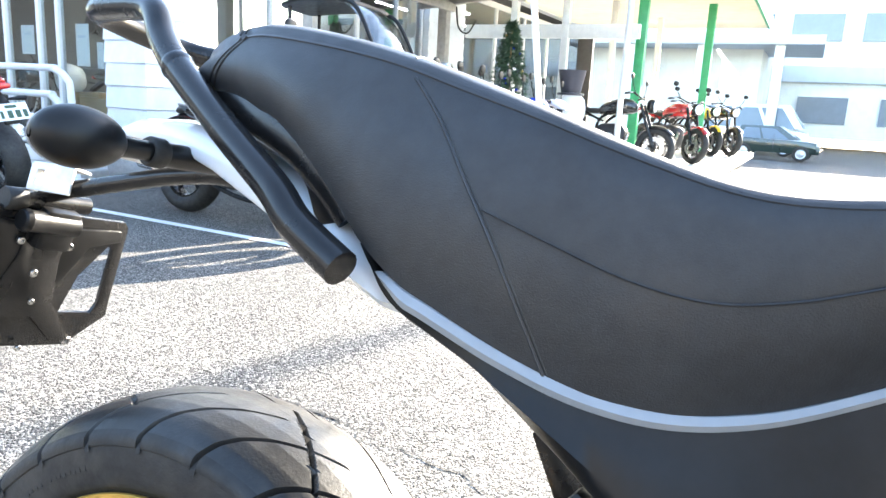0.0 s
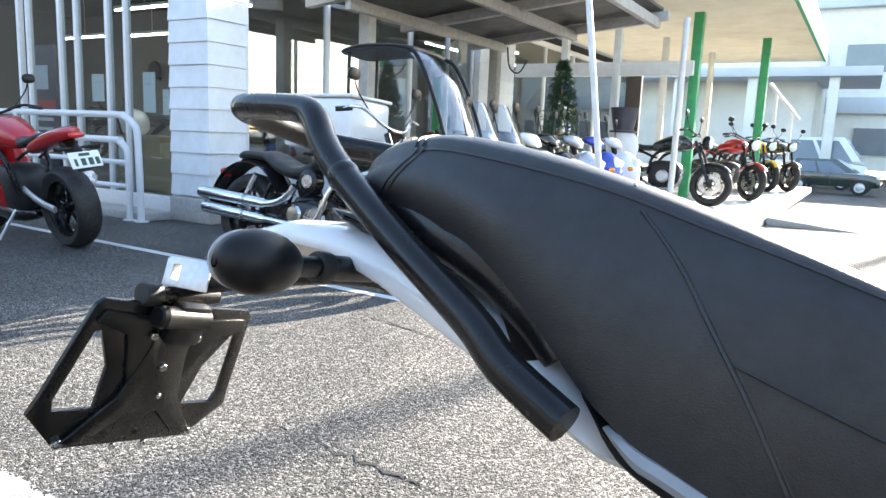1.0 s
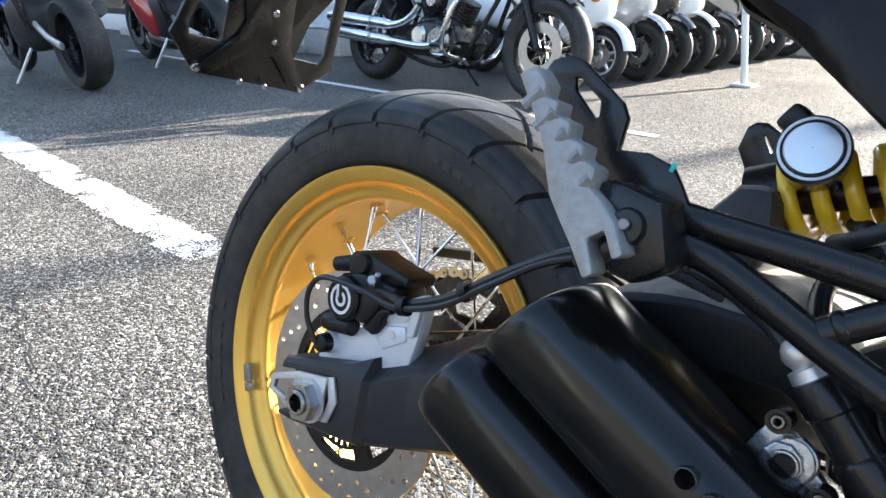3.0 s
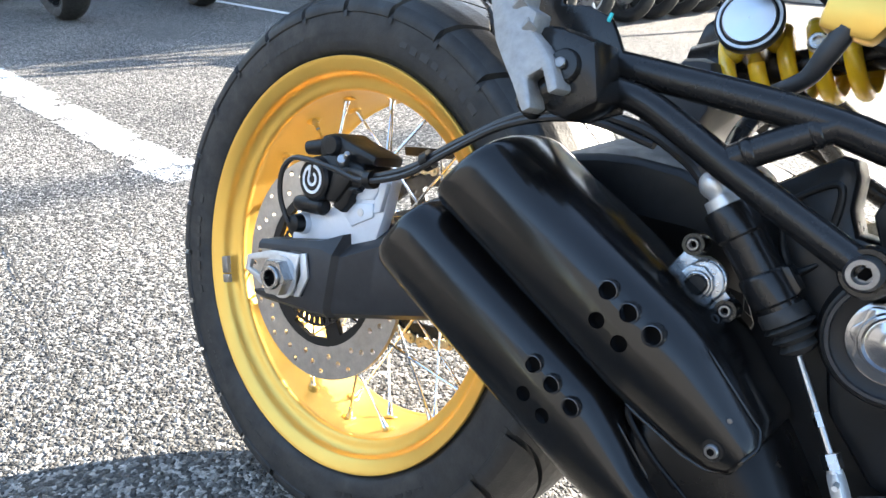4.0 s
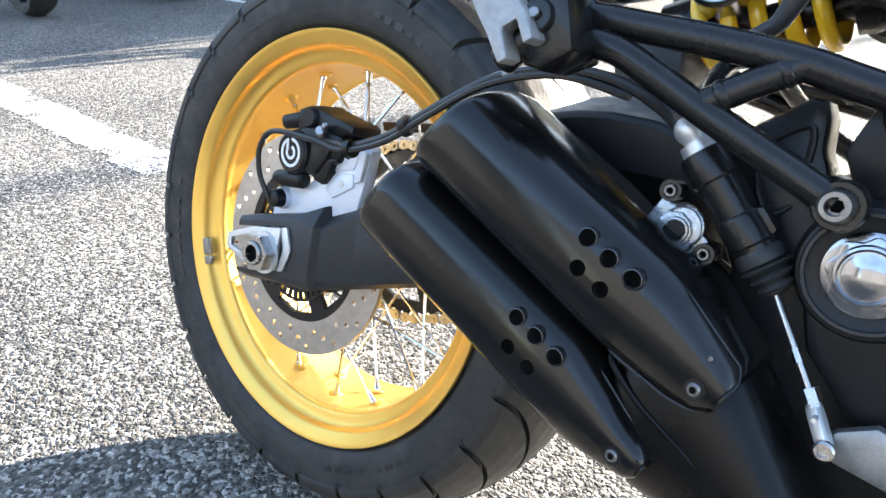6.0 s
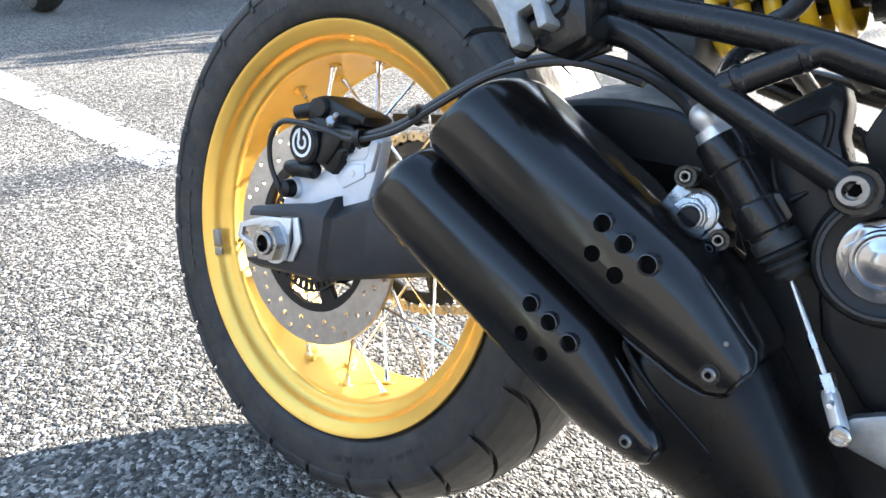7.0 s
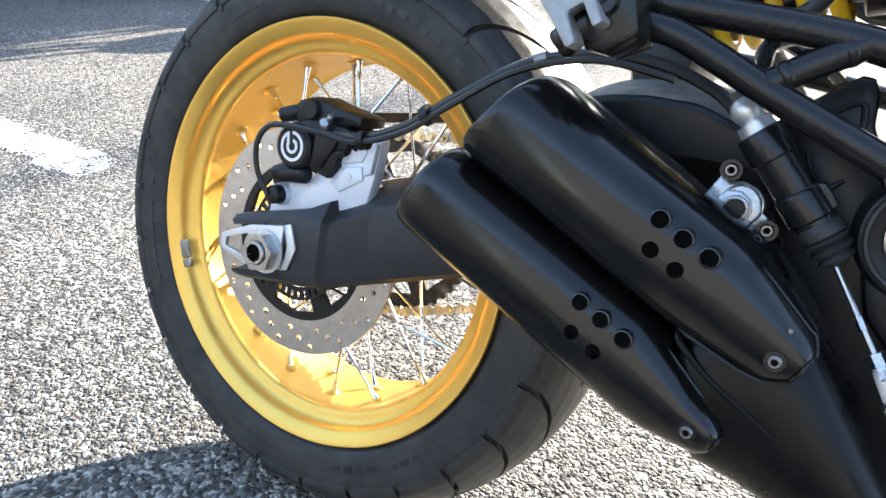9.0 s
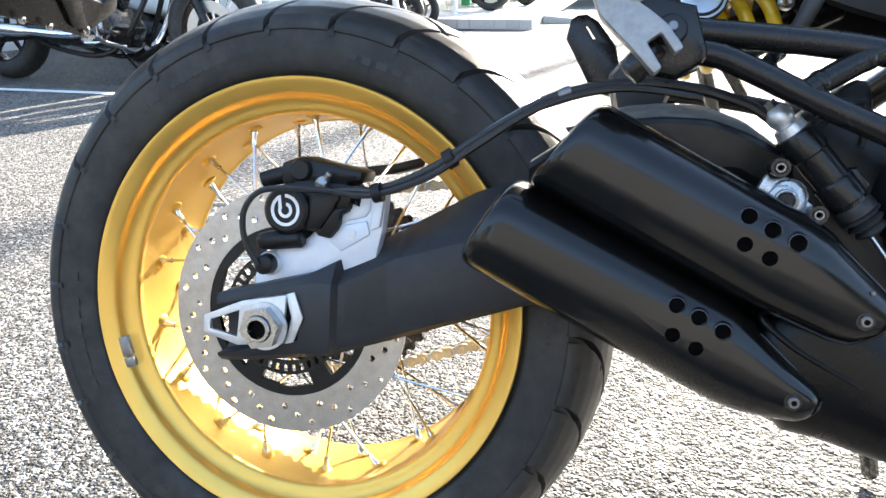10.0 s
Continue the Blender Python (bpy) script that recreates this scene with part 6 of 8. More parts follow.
part("footrest_plate", slab([(0.2380, 0.6550), (0.2460, 0.6610), (0.2570, 0.6620), (0.2720, 0.6540), (0.2950, 0.6240), (0.3010, 0.6000), (0.3350, 0.5720), (0.3300, 0.5520), (0.2700, 0.5690), (0.2335, 0.6320)], 0.182, 0.188, 0.0012, holes=[[(0.2560, 0.6482), (0.2584, 0.6482), (0.2692, 0.6330), (0.2672, 0.6314)]]), BLACK_PAINT, bike, "black footrest mounting plate with a slot")
part("teal_mark", box((0.3285, -0.2045, 0.5985), (0.0022, 0.002, 0.0055), 0.0005, pose(0, 0, 0, 0, 15, 0)), TEAL, hang, "teal paint mark")

# rear shock with yellow spring
sh0, sh1 = Vector((0.334, -0.006, 0.588)), Vector((0.525, 0.0, 0.652))
axd = (sh1 - sh0)
coil = []
n1 = axd.cross(Vector((0, 1, 0))).normalized()
n2 = axd.normalized().cross(n1)
for i in range(5 * 24):
    a = 2 * math.pi * i / 24
    coil.append(sh0 + axd * (0.04 + 0.52 * i / 120) + (n1 * math.cos(a) + n2 * math.sin(a)) * 0.0275)
part("shock_absorber", lathe([(-0.02, 0.020), (-0.018, 0.030), (0.008, 0.031), (0.010, 0.012), (0.116, 0.012), (0.117, 0.024), (0.127, 0.025), (0.16, 0.020), (0.17, 0.012)], axis="z", seg=24), BLACK_PAINT, bike, "rear shock absorber", mx=aim(sh0, axd))
part("spring", tube([tuple(p) for p in coil], 0.0062, seg=12, n=1, smooth=False), YELLOW, bike, "yellow coil spring")
kd = Vector((0.12, -1, 0.22))
knob_c = Vector((0.362, -0.064, 0.628))
part("reservoir", lathe([(-0.085, 0.026), (-0.080, 0.031), (-0.014, 0.031), (-0.012, 0.0335), (-0.002, 0.0340), (0, 0.0330), (0, 0.0305), (-0.0015, 0.0300), (-0.0015, 0.0)], axis="z", seg=48), BLACK_PLASTIC, bike, "black shock reservoir", mx=aim(knob_c, kd) @ Matrix.Scale(0.70, 4))
part("reservoir_tube", lathe([(-0.078, 0.0318), (-0.014, 0.0318)], axis="z", seg=48), CAP_METAL, bike, "bright metal reservoir tube", mx=aim(knob_c, kd) @ Matrix.Scale(0.70, 4))
part("hose_elbow", tube([(0.440, -0.130, 0.618), (0.434, -0.130, 0.603), (0.427, -0.128, 0.588), (0.414, -0.124, 0.579), (0.398, -0.110, 0.572)], [0.0068, 0.0068, 0.0058, 0.0055, 0.0055], seg=14), HOSE, bike, "black rubber hose elbow")
part("hose_union", slab([(0.424, 0.616), (0.455, 0.610), (0.462, 0.622), (0.458, 0.640), (0.426, 0.640)], -0.136, -0.116, 0.004), GOLD, bike, "gold hose union")
part("reservoir_ring", lathe([(-0.001, 0.0318), (0.0008, 0.0315), (0.0008, 0.0288), (-0.001, 0.0285)], axis="z", seg=48, closed=True), ALU, bike, "silver ring", mx=aim(knob_c, kd) @ Matrix.Scale(0.70, 4))
part("reservoir_cap", lathe([(-0.002, 0.0262), (0.0015, 0.0262), (0.0026, 0.0250), (0.0026, 0.0012), (0.001, 0.0010), (0.001, 0)], axis="z", seg=48), SPUN, bike, "brushed silver end cap", mx=aim(knob_c, kd) @ Matrix.Scale(0.70, 4))
part("reservoir_clamp", box((0.344, -0.050, 0.646), (0.016, 0.024, 0.020), 0.004, pose(0, 0, 0, 0, 35, 0)), BLACK_PLASTIC, bike)
part("shock_nut", bolt_bm(0.006, 0.006), STEEL, bike, mx=aim((0.421, -0.105, 0.611), (0.2, -1, 0.2)))
part("shock_link", tube([(0.392, -0.02, 0.585), (0.41, -0.035, 0.575), (0.425, -0.045, 0.568)], 0.008, seg=10), BLACK_PAINT, bike)
part("linkage", slab([(0.290, 0.560), (0.318, 0.596), (0.345, 0.600), (0.352, 0.560), (0.336, 0.520), (0.300, 0.515)], -0.06, 0.06, 0.012), DARK_GREY, bike, "dark cast shock mount")
for a_, b_, r_ in (((0.378, 0.030, 0.588), (0.422, 0.180, 0.528), 0.0075), ((0.391, 0.045, 0.604), (0.440, 0.150, 0.566), 0.0065)):
    part("frame_tube", tube([a_, b_], r_, seg=14, n=2), BLACK_PAINT, sub)
part("engine_block", box((0.70, 0, 0.45), (0.26, 0.20, 0.34), 0.03), DARK_GREY, bike, "dark grey engine casing")

# seat: lofted over its length, with top panel, piping and seams
ST = [(-0.054, 0.930, 0.913, 0.042, 0.903), (-0.048, 0.949, 0.919, 0.070, 0.902), (-0.032, 0.962, 0.929, 0.089, 0.902), (-0.005, 0.9695, 0.938, 0.104, 0.902), (0.03, 0.9725, 0.943, 0.117, 0.898), (0.06, 0.972, 0.943, 0.125, 0.889), (0.10, 0.966, 0.937, 0.133, 0.876), (0.15, 0.955, 0.928, 0.139, 0.840), (0.20, 0.941, 0.917, 0.143, 0.795), (0.25, 0.926, 0.902, 0.143, 0.762), (0.30, 0.909, 0.888, 0.139, 0.738), (0.36, 0.888, 0.870, 0.132, 0.720), (0.42, 0.872, 0.856, 0.122, 0.719), (0.47, 0.872, 0.856, 0.112, 0.735), (0.53, 0.884, 0.866, 0.102, 0.762), (0.60, 0.905, 0.885, 0.095, 0.80), (0.68, 0.93, 0.905, 0.09, 0.83)]
_a = spline([(s[0], s[1], s[2]) for s in ST], 8)
_b = spline([(s[3], s[4], 0) for s in ST], 8)
ST = [(a.x, a.y, a.z, b.x, b.y) for a, b in zip(_a, _b)]
sx = [s[0] for s in ST]


# course of the silver strip along the lower edge
STRIPE = [(0.2145, 0.7808), (0.222, 0.7752), (0.235, 0.7662), (0.250, 0.7605), (0.300, 0.7410), (0.350, 0.7275), (0.400, 0.7250), (0.450, 0.7365), (0.500, 0.7600), (0.530, 0.7780), (0.600, 0.8100), (0.640, 0.8250)]


def seat_at(x):
    """Crown height, edge height, half width and lower edge of the seat at x."""
    zc, ze, w, zl = [float(np.interp(x, sx, [s[i] for s in ST])) for i in range(1, 5)]
    strip = float(np.interp(x, *zip(*STRIPE))) + 0.002
    return zc, ze, w, zl + (max(zl, strip) - zl) * float(np.interp(x, (0.36, 0.44), (0.0, 1.0)))


def yside(x):
    """Where the edge strip runs along the flank."""
    return -float(np.interp(x, (0.0, 0.10, 0.205, 0.25, 0.30, 0.35, 0.40, 0.45, 0.50, 0.56, 0.64), (0.108, 0.137, 0.149, 0.142, 0.132, 0.121, 0.108, 0.093, 0.078, 0.068, 0.065)))


def seat_side(x, u):
    """A point on the right flank; u: 0 at the top edge, 1 at the bottom."""
    zc, ze, w, zl = seat_at(x)
    bulge = 0.010 * math.sin(math.pi * min(1, max(0, u)))
    low = min(w + 0.004, -yside(x) - 0.001)
    return Vector((x, -(w + (low - w) * u + bulge), ze + (zl - ze) * u))


seat_bm = bmesh.new()
rings = []
xs = list(np.concatenate([np.linspace(-0.054, -0.02, 12), np.linspace(-0.012, 0.68, 58)]))
for x in xs:
    zc, ze, w, zl = seat_at(x)
    ring = []
    for k in range(9):
        u = k / 8
        p = seat_side(x, 1 - u)
        ring.append((p.x, p.y, p.z))
    for k in range(1, 12):
        u = k / 12
        y = -w * math.cos(math.pi * u)
        crown = math.sin(math.pi * u) ** 0.75
        ring.append((x, y, ze + (zc - ze) * crown))
    for k in range(9):
        p = seat_side(x, k / 8)
        ring.append((p.x, -p.y, p.z))
    ring.append((x, 0.06, zl + 0.01))
    ring.append((x, -0.06, zl + 0.01))
    rings.append(ring)
add_rings(seat_bm, rings)
seat = part("seat", seat_bm, LEATHER, bike, "black vinyl seat with stitched seams", smooth=60)


def seam(pts, r=0.0012, m=LEATHER):
    part("seam", tube([tuple(p) for p in pts], r, seg=6, n=4), m, seat)


def top_pt(x, u, lift=0.0):
    zc, ze, w, zl = seat_at(x)
    return Vector((x, -w * math.cos(math.pi * u), ze + (zc - ze) * math.sin(math.pi * u) ** 0.75 + lift))


seam([seat_side(x, 0.0) + Vector((0, 0.0015, 0.0015)) for x in np.linspace(0.038, 0.66, 40)], 0.0018, PIPING)
seam([seat_side(x, 0.0) + Vector((0, 0.0075, 0.0062)) for x in np.linspace(0.038, 0.66, 40)], 0.0008)
# cross seam that runs down the flank
def side_z(x, z, out=0.001):
    zc, ze, w, zl = seat_at(x)
    u = (ze - z) / max(1e-4, ze - zl)
    p = seat_side(x, u)
    p.y -= out
    return p


CROSS = [(0.213, 0.9095), (0.238, 0.882), (0.262, 0.846), (0.284, 0.812), (0.304, 0.776), (0.318, 0.750), (0.326, 0.734)]
seam([side_z(x + 0.0025, z, 0.0) for x, z in CROSS], 0.0012, PIPING)
seam([side_z(x + 0.0062, z - 0.0015, -0.0002) for x, z in CROSS], 0.0005)
seam([side_z(x, z) for x, z in ((0.279, 0.829), (0.319, 0.816), (0.369, 0.801), (0.413, 0.796), (0.451, 0.803), (0.488, 0.816), (0.56, 0.845))], 0.0008)
seam([top_pt(0.214 - 0.02 * math.sin(math.pi * u), u, -0.0003) for u in np.linspace(0.12, 0.88, 36)], 0.0008)
for dx in (0.0, 0.008):
    seam([top_pt(0.030 + dx - 0.012 * math.sin(math.pi * u), u, 0.0002) for u in np.linspace(0.03, 0.97, 36)], 0.0009)
    seam([seat_side(0.030 + dx - 0.036 * u, u) + Vector((0, -0.0002, 0)) for u in np.linspace(-0.05, 0.95, 14)], 0.0009)

# silver edge strip and black flank panel below it


sb = bmesh.new()
rings = []
for i, p in enumerate(spline([(x, yside(x), z) for x, z in STRIPE], 6)):
    w = 0.0051 * min(1, 0.12 + i / 14)
    rings.append([(p.x + 0.3 * w, p.y + 0.008, p.z + w * 1.5), (p.x + 0.2 * w, p.y - 0.0015, p.z + w * 0.9), (p.x, p.y - 0.0045, p.z - w * 0.15), (p.x - 0.2 * w, p.y - 0.0030, p.z - w * 0.9), (p.x - 0.3 * w, p.y + 0.004, p.z - w)])
add_rings(sb, rings)
part("edge_strip", sb, STRIP, bike, "silver edge strip along the seat")
pn = bmesh.new()
rings = []
LOWER = [(0.199, 0.797), (0.2073, 0.7815), (0.2151, 0.769), (0.2232, 0.760), (0.2322, 0.7545), (0.2458, 0.7485), (0.282, 0.731), (0.346, 0.689), (0.384, 0.660), (0.412, 0.638), (0.45, 0.612), (0.52, 0.600), (0.64, 0.600)]
for x in np.concatenate([np.linspace(0.198, 0.225, 8), np.linspace(0.235, 0.64, 38)]):
    zt = float(np.interp(x, *zip(*([(0.198, 0.801)] + STRIPE)))) - 0.002
    zb = min(float(np.interp(x, *zip(*LOWER))), zt - 0.006)
    y = yside(x)
    yb = -float(np.interp(x, (0.20, 0.30, 0.40, 0.44, 0.48, 0.53, 0.64), (0.147, 0.149, 0.144, 0.134, 0.112, 0.094, 0.080)))
    k, tuck = zt - zb, float(np.interp(x, (0.21, 0.29), (0.004, 0.022)))
    rings.append([(x, y + 0.006, zt), (x, y - 0.001, zt - 0.002), (x, y * 0.85 + yb * 0.15 + 0.001, zt - 0.3 * k), (x, y * 0.35 + yb * 0.65 + 0.36 * tuck, zt - 0.7 * k), (x, yb + tuck, zb + 0.003), (x, yb + tuck + 0.004, zb), (x, yb + tuck + 0.012, zb + 0.004), (x, y + 0.016, zt)])
add_rings(pn, rings)
part("side_panel", pn, BLACK_PLASTIC, bike, "matte black side panel under the seat", smooth=45)
pm = bmesh.new()
add_rings(pm, [[(p[0], -p[1], p[2]) for p in r] for r in rings])
part("side_panel", pm, BLACK_PLASTIC, bike, "matte black side panel under the seat", smooth=45)

# under-seat tail trim and white rear mudguard
for s in (1, -1):
    tt = tube([(-0.030, -0.096 * s, 0.900), (0.020, -0.108 * s, 0.897), (0.060, -0.118 * s, 0.886), (0.110, -0.126 * s, 0.866), (0.146, -0.130 * s, 0.840), (0.172, -0.132 * s, 0.810)], [0.008, 0.013, 0.016, 0.016, 0.013, 0.006], seg=20, flat=(0.5, 1.15))
    part("tail_trim", tt, BLACK_PAINT, bike, "black tail trim under the seat")
part("seat_base", slab([(-0.080, 0.900), (0.05, 0.885), (0.15, 0.840), (0.22, 0.79), (0.4, 0.735), (0.45, 0.738), (0.45, 0.69), (0.40, 0.66), (0.24, 0.76), (0.14, 0.812), (0.04, 0.862), (-0.06, 0.888)], -0.080, 0.080, 0.006), BLACK_PLASTIC, bike, "black plastic seat base")
fd = bmesh.new()
rings = []
FEND = [(-0.215, 0.852, 0.030, 0.004), (-0.205, 0.862, 0.048, 0.010), (-0.175, 0.880, 0.066, 0.018), (-0.13, 0.892, 0.076, 0.024), (-0.07, 0.894, 0.084, 0.030), (0.0, 0.880, 0.096, 0.037), (0.06, 0.865, 0.112, 0.043), (0.12, 0.846, 0.126, 0.046), (0.165, 0.822, 0.131, 0.036), (0.187, 0.803, 0.133, 0.031), (0.207, 0.786, 0.130, 0.024), (0.222, 0.770, 0.122, 0.012)]
for x, z, w, drop in FEND:
    outer = [(x, -w * math.cos(math.pi * k / 12), z - drop + drop * math.sin(math.pi * k / 12) ** (0.7 if x < -0.05 else 0.45)) for k in range(13)]
    inner = [(px, py * 0.96, pz - 0.004) for px, py, pz in reversed(outer)]
    rings.append(outer + inner)
add_rings(fd, rings)
part("rear_mudguard", fd, WHITE_PAINT, bike, "white painted rear mudguard", smooth=60)

# black grab rail: a loop behind the seat
side_pts = [(0.196, 0.163, 0.779), (0.150, 0.158, 0.803), (0.120, 0.152, 0.826), (0.050, 0.136, 0.867), (-0.034, 0.117, 0.920), (-0.070, 0.107, 0.948), (-0.092, 0.100, 0.972), (-0.112, 0.094, 0.982), (-0.150, 0.086, 0.987), (-0.205, 0.074, 0.991), (-0.228, 0.060, 0.993), (-0.238, 0.036, 0.994), (-0.240, 0.0, 0.994)]
loop = [(x, -y, z) for x, y, z in side_pts] + [(x, y, z) for x, y, z in reversed(side_pts[:-1])]
rail = part("grab_rail", tube(loop, 0.0128, seg=18, n=6), BLACK_PAINT, bike, "satin black tubular grab rail", smooth=50)
for s in (1, -1):
    part("rail_weld", lathe([(-0.006, 0.0128), (0, 0.0142), (0.006, 0.0128)], axis="z", seg=18), BLACK_PAINT, rail, mx=aim((-0.034, -0.117 * s, 0.920), (-0.05, 0.012 * s, 0.035)))
    part("rail_stay", tube([(-0.034, -0.112 * s, 0.916), (-0.045, -0.085 * s, 0.905), (-0.050, -0.05 * s, 0.895)], 0.007, seg=10), BLACK_PAINT, rail)
    part("rail_tab", slab([(0.1164, 0.8464), (0.1304, 0.8291), (0.1400, 0.8120), (0.1472, 0.8056), (0.1580, 0.8080), (0.1678, 0.8134), (0.1600, 0.8373), (0.1400, 0.8640)], -0.128 * s, -0.114 * s, 0.003), BLACK_PLASTIC, rail)
part("rail_bolt", bolt_bm(0.004, 0.004), CHROME, rail, mx=aim((0.012, -0.115, 0.884), (0, -1, 0.3)))

# indicator
ind = bmesh.new()
bmesh.ops.create_uvsphere(ind, u_segments=32, v_segments=20, radius=1.0)
for v in ind.verts:
    v.co = Vector((v.co.x * 0.0240, v.co.y * 0.042 * (1 if v.co.y > 0 else 0.86), v.co.z * 0.0262))
IM = Matrix.Translation((-0.030, -0.199, 0.840)) @ pose(0, 0, 0, 4, 0, -10) @ Matrix.Scale(0.9, 4)
iob = part("indicator", ind, BLACK_PLASTIC, bike, "black oval rear indicator", mx=IM, smooth=80)
lens = bmesh.new()
bmesh.ops.create_uvsphere(lens, u_segments=28, v_segments=16, radius=1.0)
for v in list(lens.verts):
    v.co = Vector((min(v.co.x, 0.0) * 0.012 - 0.0165, v.co.y * 0.032, v.co.z * 0.0245))
part("indicator_lens", lens, LENS, iob, "clear indicator lens")
part("indicator_screw", lathe([(0, 0.0048), (0.002, 0.0048), (0.002, 0.003), (-0.001, 0.003), (-0.001, 0)], axis="z", seg=14), HOLE_SHADE, iob, mx=aim((-0.002, -0.0335, -0.002), (-0.1, -1, 0)))
part("indicator_stem", tube([(-0.030, -0.168, 0.8415), (-0.032, -0.148, 0.843), (-0.034, -0.132, 0.844), (-0.038, -0.10, 0.846), (-0.04, -0.05, 0.850)], [0.0095, 0.0085, 0.0085, 0.011, 0.011], seg=14), BLACK_PLASTIC, bike, "black indicator stem")
part("stem_collar", lathe([(-0.008, 0.0115), (-0.006, 0.0128), (0.006, 0.0128), (0.008, 0.0115)], axis="z", seg=18), RUBBER, bike, mx=aim((-0.0345, -0.124, 0.8445), (0, 1, 0.04)))

# number plate carrier
carrier_stay = part("plate_stay", tube([(0.02, -0.012, 0.825), (-0.05, -0.012, 0.842), (-0.12, -0.014, 0.838), (-0.20, -0.018, 0.822), (-0.27, -0.024, 0.806), (-0.318, -0.030, 0.792)], 0.0095, seg=14), BLACK_PAINT, bike, "black tube that carries the number plate holder")
part("stay_cross", tube([(-0.3165, -0.066, 0.785), (-0.3165, 0.030, 0.790)], 0.0105, seg=16, n=2), BLACK_PAINT, carrier_stay)
part("stay_grip", lathe([(-0.012, 0.0118), (-0.010, 0.0130), (0.008, 0.0130), (0.010, 0.0118)], axis="z", seg=18), RUBBER, carrier_stay, mx=aim((-0.3165, -0.058, 0.7855), (0, 1, 0.05)))
lampb = bmesh.new()
add_slab(lampb, [(-0.020, -0.014), (0.034, -0.014), (0.034, 0.016), (-0.020, 0.016)], -0.0015, 0.0015, 0.0006, axis="z", holes=[[(-0.013, -0.007), (-0.003, -0.007), (-0.003, 0.010), (-0.013, 0.010)]])
add_box(lampb, (-0.0215, 0.001, -0.018), (0.003, 0.030, 0.036), 0.0006)
add_box(lampb, (0.007, 0.0165, -0.012), (0.054, 0.003, 0.026), 0.0006)
part("lamp_bracket", lampb, ALU, carrier_stay, "silver metal bracket with a slot", mx=Matrix.Translation((-0.288, -0.046, 0.812)) @ pose(0, 0, 0, 84, 0, 14))
up = Vector((0.057, 0.0, 0.162)).normalized()
PLM = Matrix.Translation((-0.375, -0.012, 0.612)) @ Matrix((((0, up.x, up.z, 0)), ((1, 0, 0, 0)), ((0, up.z, -up.x, 0)), ((0, 0, 0, 1))))
outl = [(-0.084, -0.004), (0.084, -0.004), (0.129, 0.040), (0.124, 0.060), (0.106, 0.168), (0.098, 0.176), (0.020, 0.174), (-0.020, 0.174), (-0.098, 0.176), (-0.106, 0.168), (-0.124, 0.060), (-0.129, 0.040)]
winR = [(0.058, 0.044), (0.104, 0.044), (0.108, 0.058), (0.095, 0.138), (0.088, 0.140), (0.064, 0.096)]
winL = [(-x, y) for x, y in reversed(winR)]
hold = part("plate_holder", slab(outl, -0.003, 0.003, 0.0008, axis="z", holes=[winR, winL]), BLACK_PAINT, bike, "black number plate holder with two side openings", mx=PLM)
for pts_ in ([(-0.085, 0.006), (-0.040, 0.060), (-0.026, 0.120), (-0.026, 0.176), (0.026, 0.176), (0.026, 0.120), (0.040, 0.060), (0.085, 0.006), (0.060, 0.004), (0.020, 0.040), (-0.020, 0.040), (-0.060, 0.004)],):
    part("holder_rib", slab(pts_, 0.003, 0.010, 0.002, axis="z"), BLACK_PAINT, hold)
part("plate_light", lathe([(-0.046, 0.0), (-0.046, 0.0105), (-0.044, 0.0125), (-0.038, 0.0135), (-0.036, 0.0125), (0.020, 0.0125), (0.022, 0.010), (0.022, 0.0)], c=(0, 0.168, 0.020), axis="x", seg=24), BLACK_PLASTIC, hold, "small black plate light housing")
part("holder_neck", box((0, 0.160, 0.016), (0.044, 0.050, 0.020), 0.006), BLACK_PLASTIC, hold)
for s in (1, -1):
    part("holder_arm", slab([(0.010 * s, 0.150), (0.030 * s, 0.160), (0.095 * s, 0.165), (0.100 * s, 0.150), (0.060 * s, 0.138), (0.028 * s, 0.060), (0.012 * s, 0.060)], 0.003, 0.008, 0.0015, axis="z"), BLACK_PLASTIC, hold)
b0 = part("holder_bolt", bolt_bm(0.006, 0.005), STEEL, hold, "small steel bolt", mx=Matrix.Translation((0.084, 0.004, 0.003)))
for x, y, s in ((-0.084, 0.004, 1), (0.0, 0.100, 0.8), (-0.030, 0.140, 0.8), (0.030, 0.138, 0.8), (0.012, 0.062, 0.6), (-0.02, -0.002, 0.7), (0.02, -0.002, 0.7), (0.088, 0.156, 0.7), (-0.088, 0.156, 0.7)):
    share(b0, hold, Matrix.Translation((x, y, 0.0095 if abs(x) < 0.05 else 0.003)) @ Matrix.Diagonal((s, s, s, 1)))

# the front half of the motorcycle
part("tank", loft_sections([(0.70, 0.915, 0.07, 0.05), (0.76, 0.94, 0.125, 0.09), (0.92, 0.985, 0.15, 0.125), (1.06, 0.99, 0.145, 0.115), (1.16, 0.965, 0.08, 0.06)]), BLACK_PAINT, bike, "black fuel tank", smooth=60)
part("engine_case", loft_sections([(0.62, 0.40, 0.08, 0.10), (0.70, 0.42, 0.14, 0.17), (0.90, 0.43, 0.15, 0.17), (1.00, 0.46, 0.10, 0.12)]), DARK_GREY, bike, "dark grey engine", smooth=50)
for x, tilt in ((0.80, 10), (1.02, 62)):
    for k in range(7):
        part("cooling_fin", box((0, 0, 0.10 + 0.022 * k), (0.15, 0.19, 0.010), 0.003), DARK_GREY, bike, mx=Matrix.Translation((x, 0, 0.50)) @ pose(0, 0, 0, 0, tilt, 0))
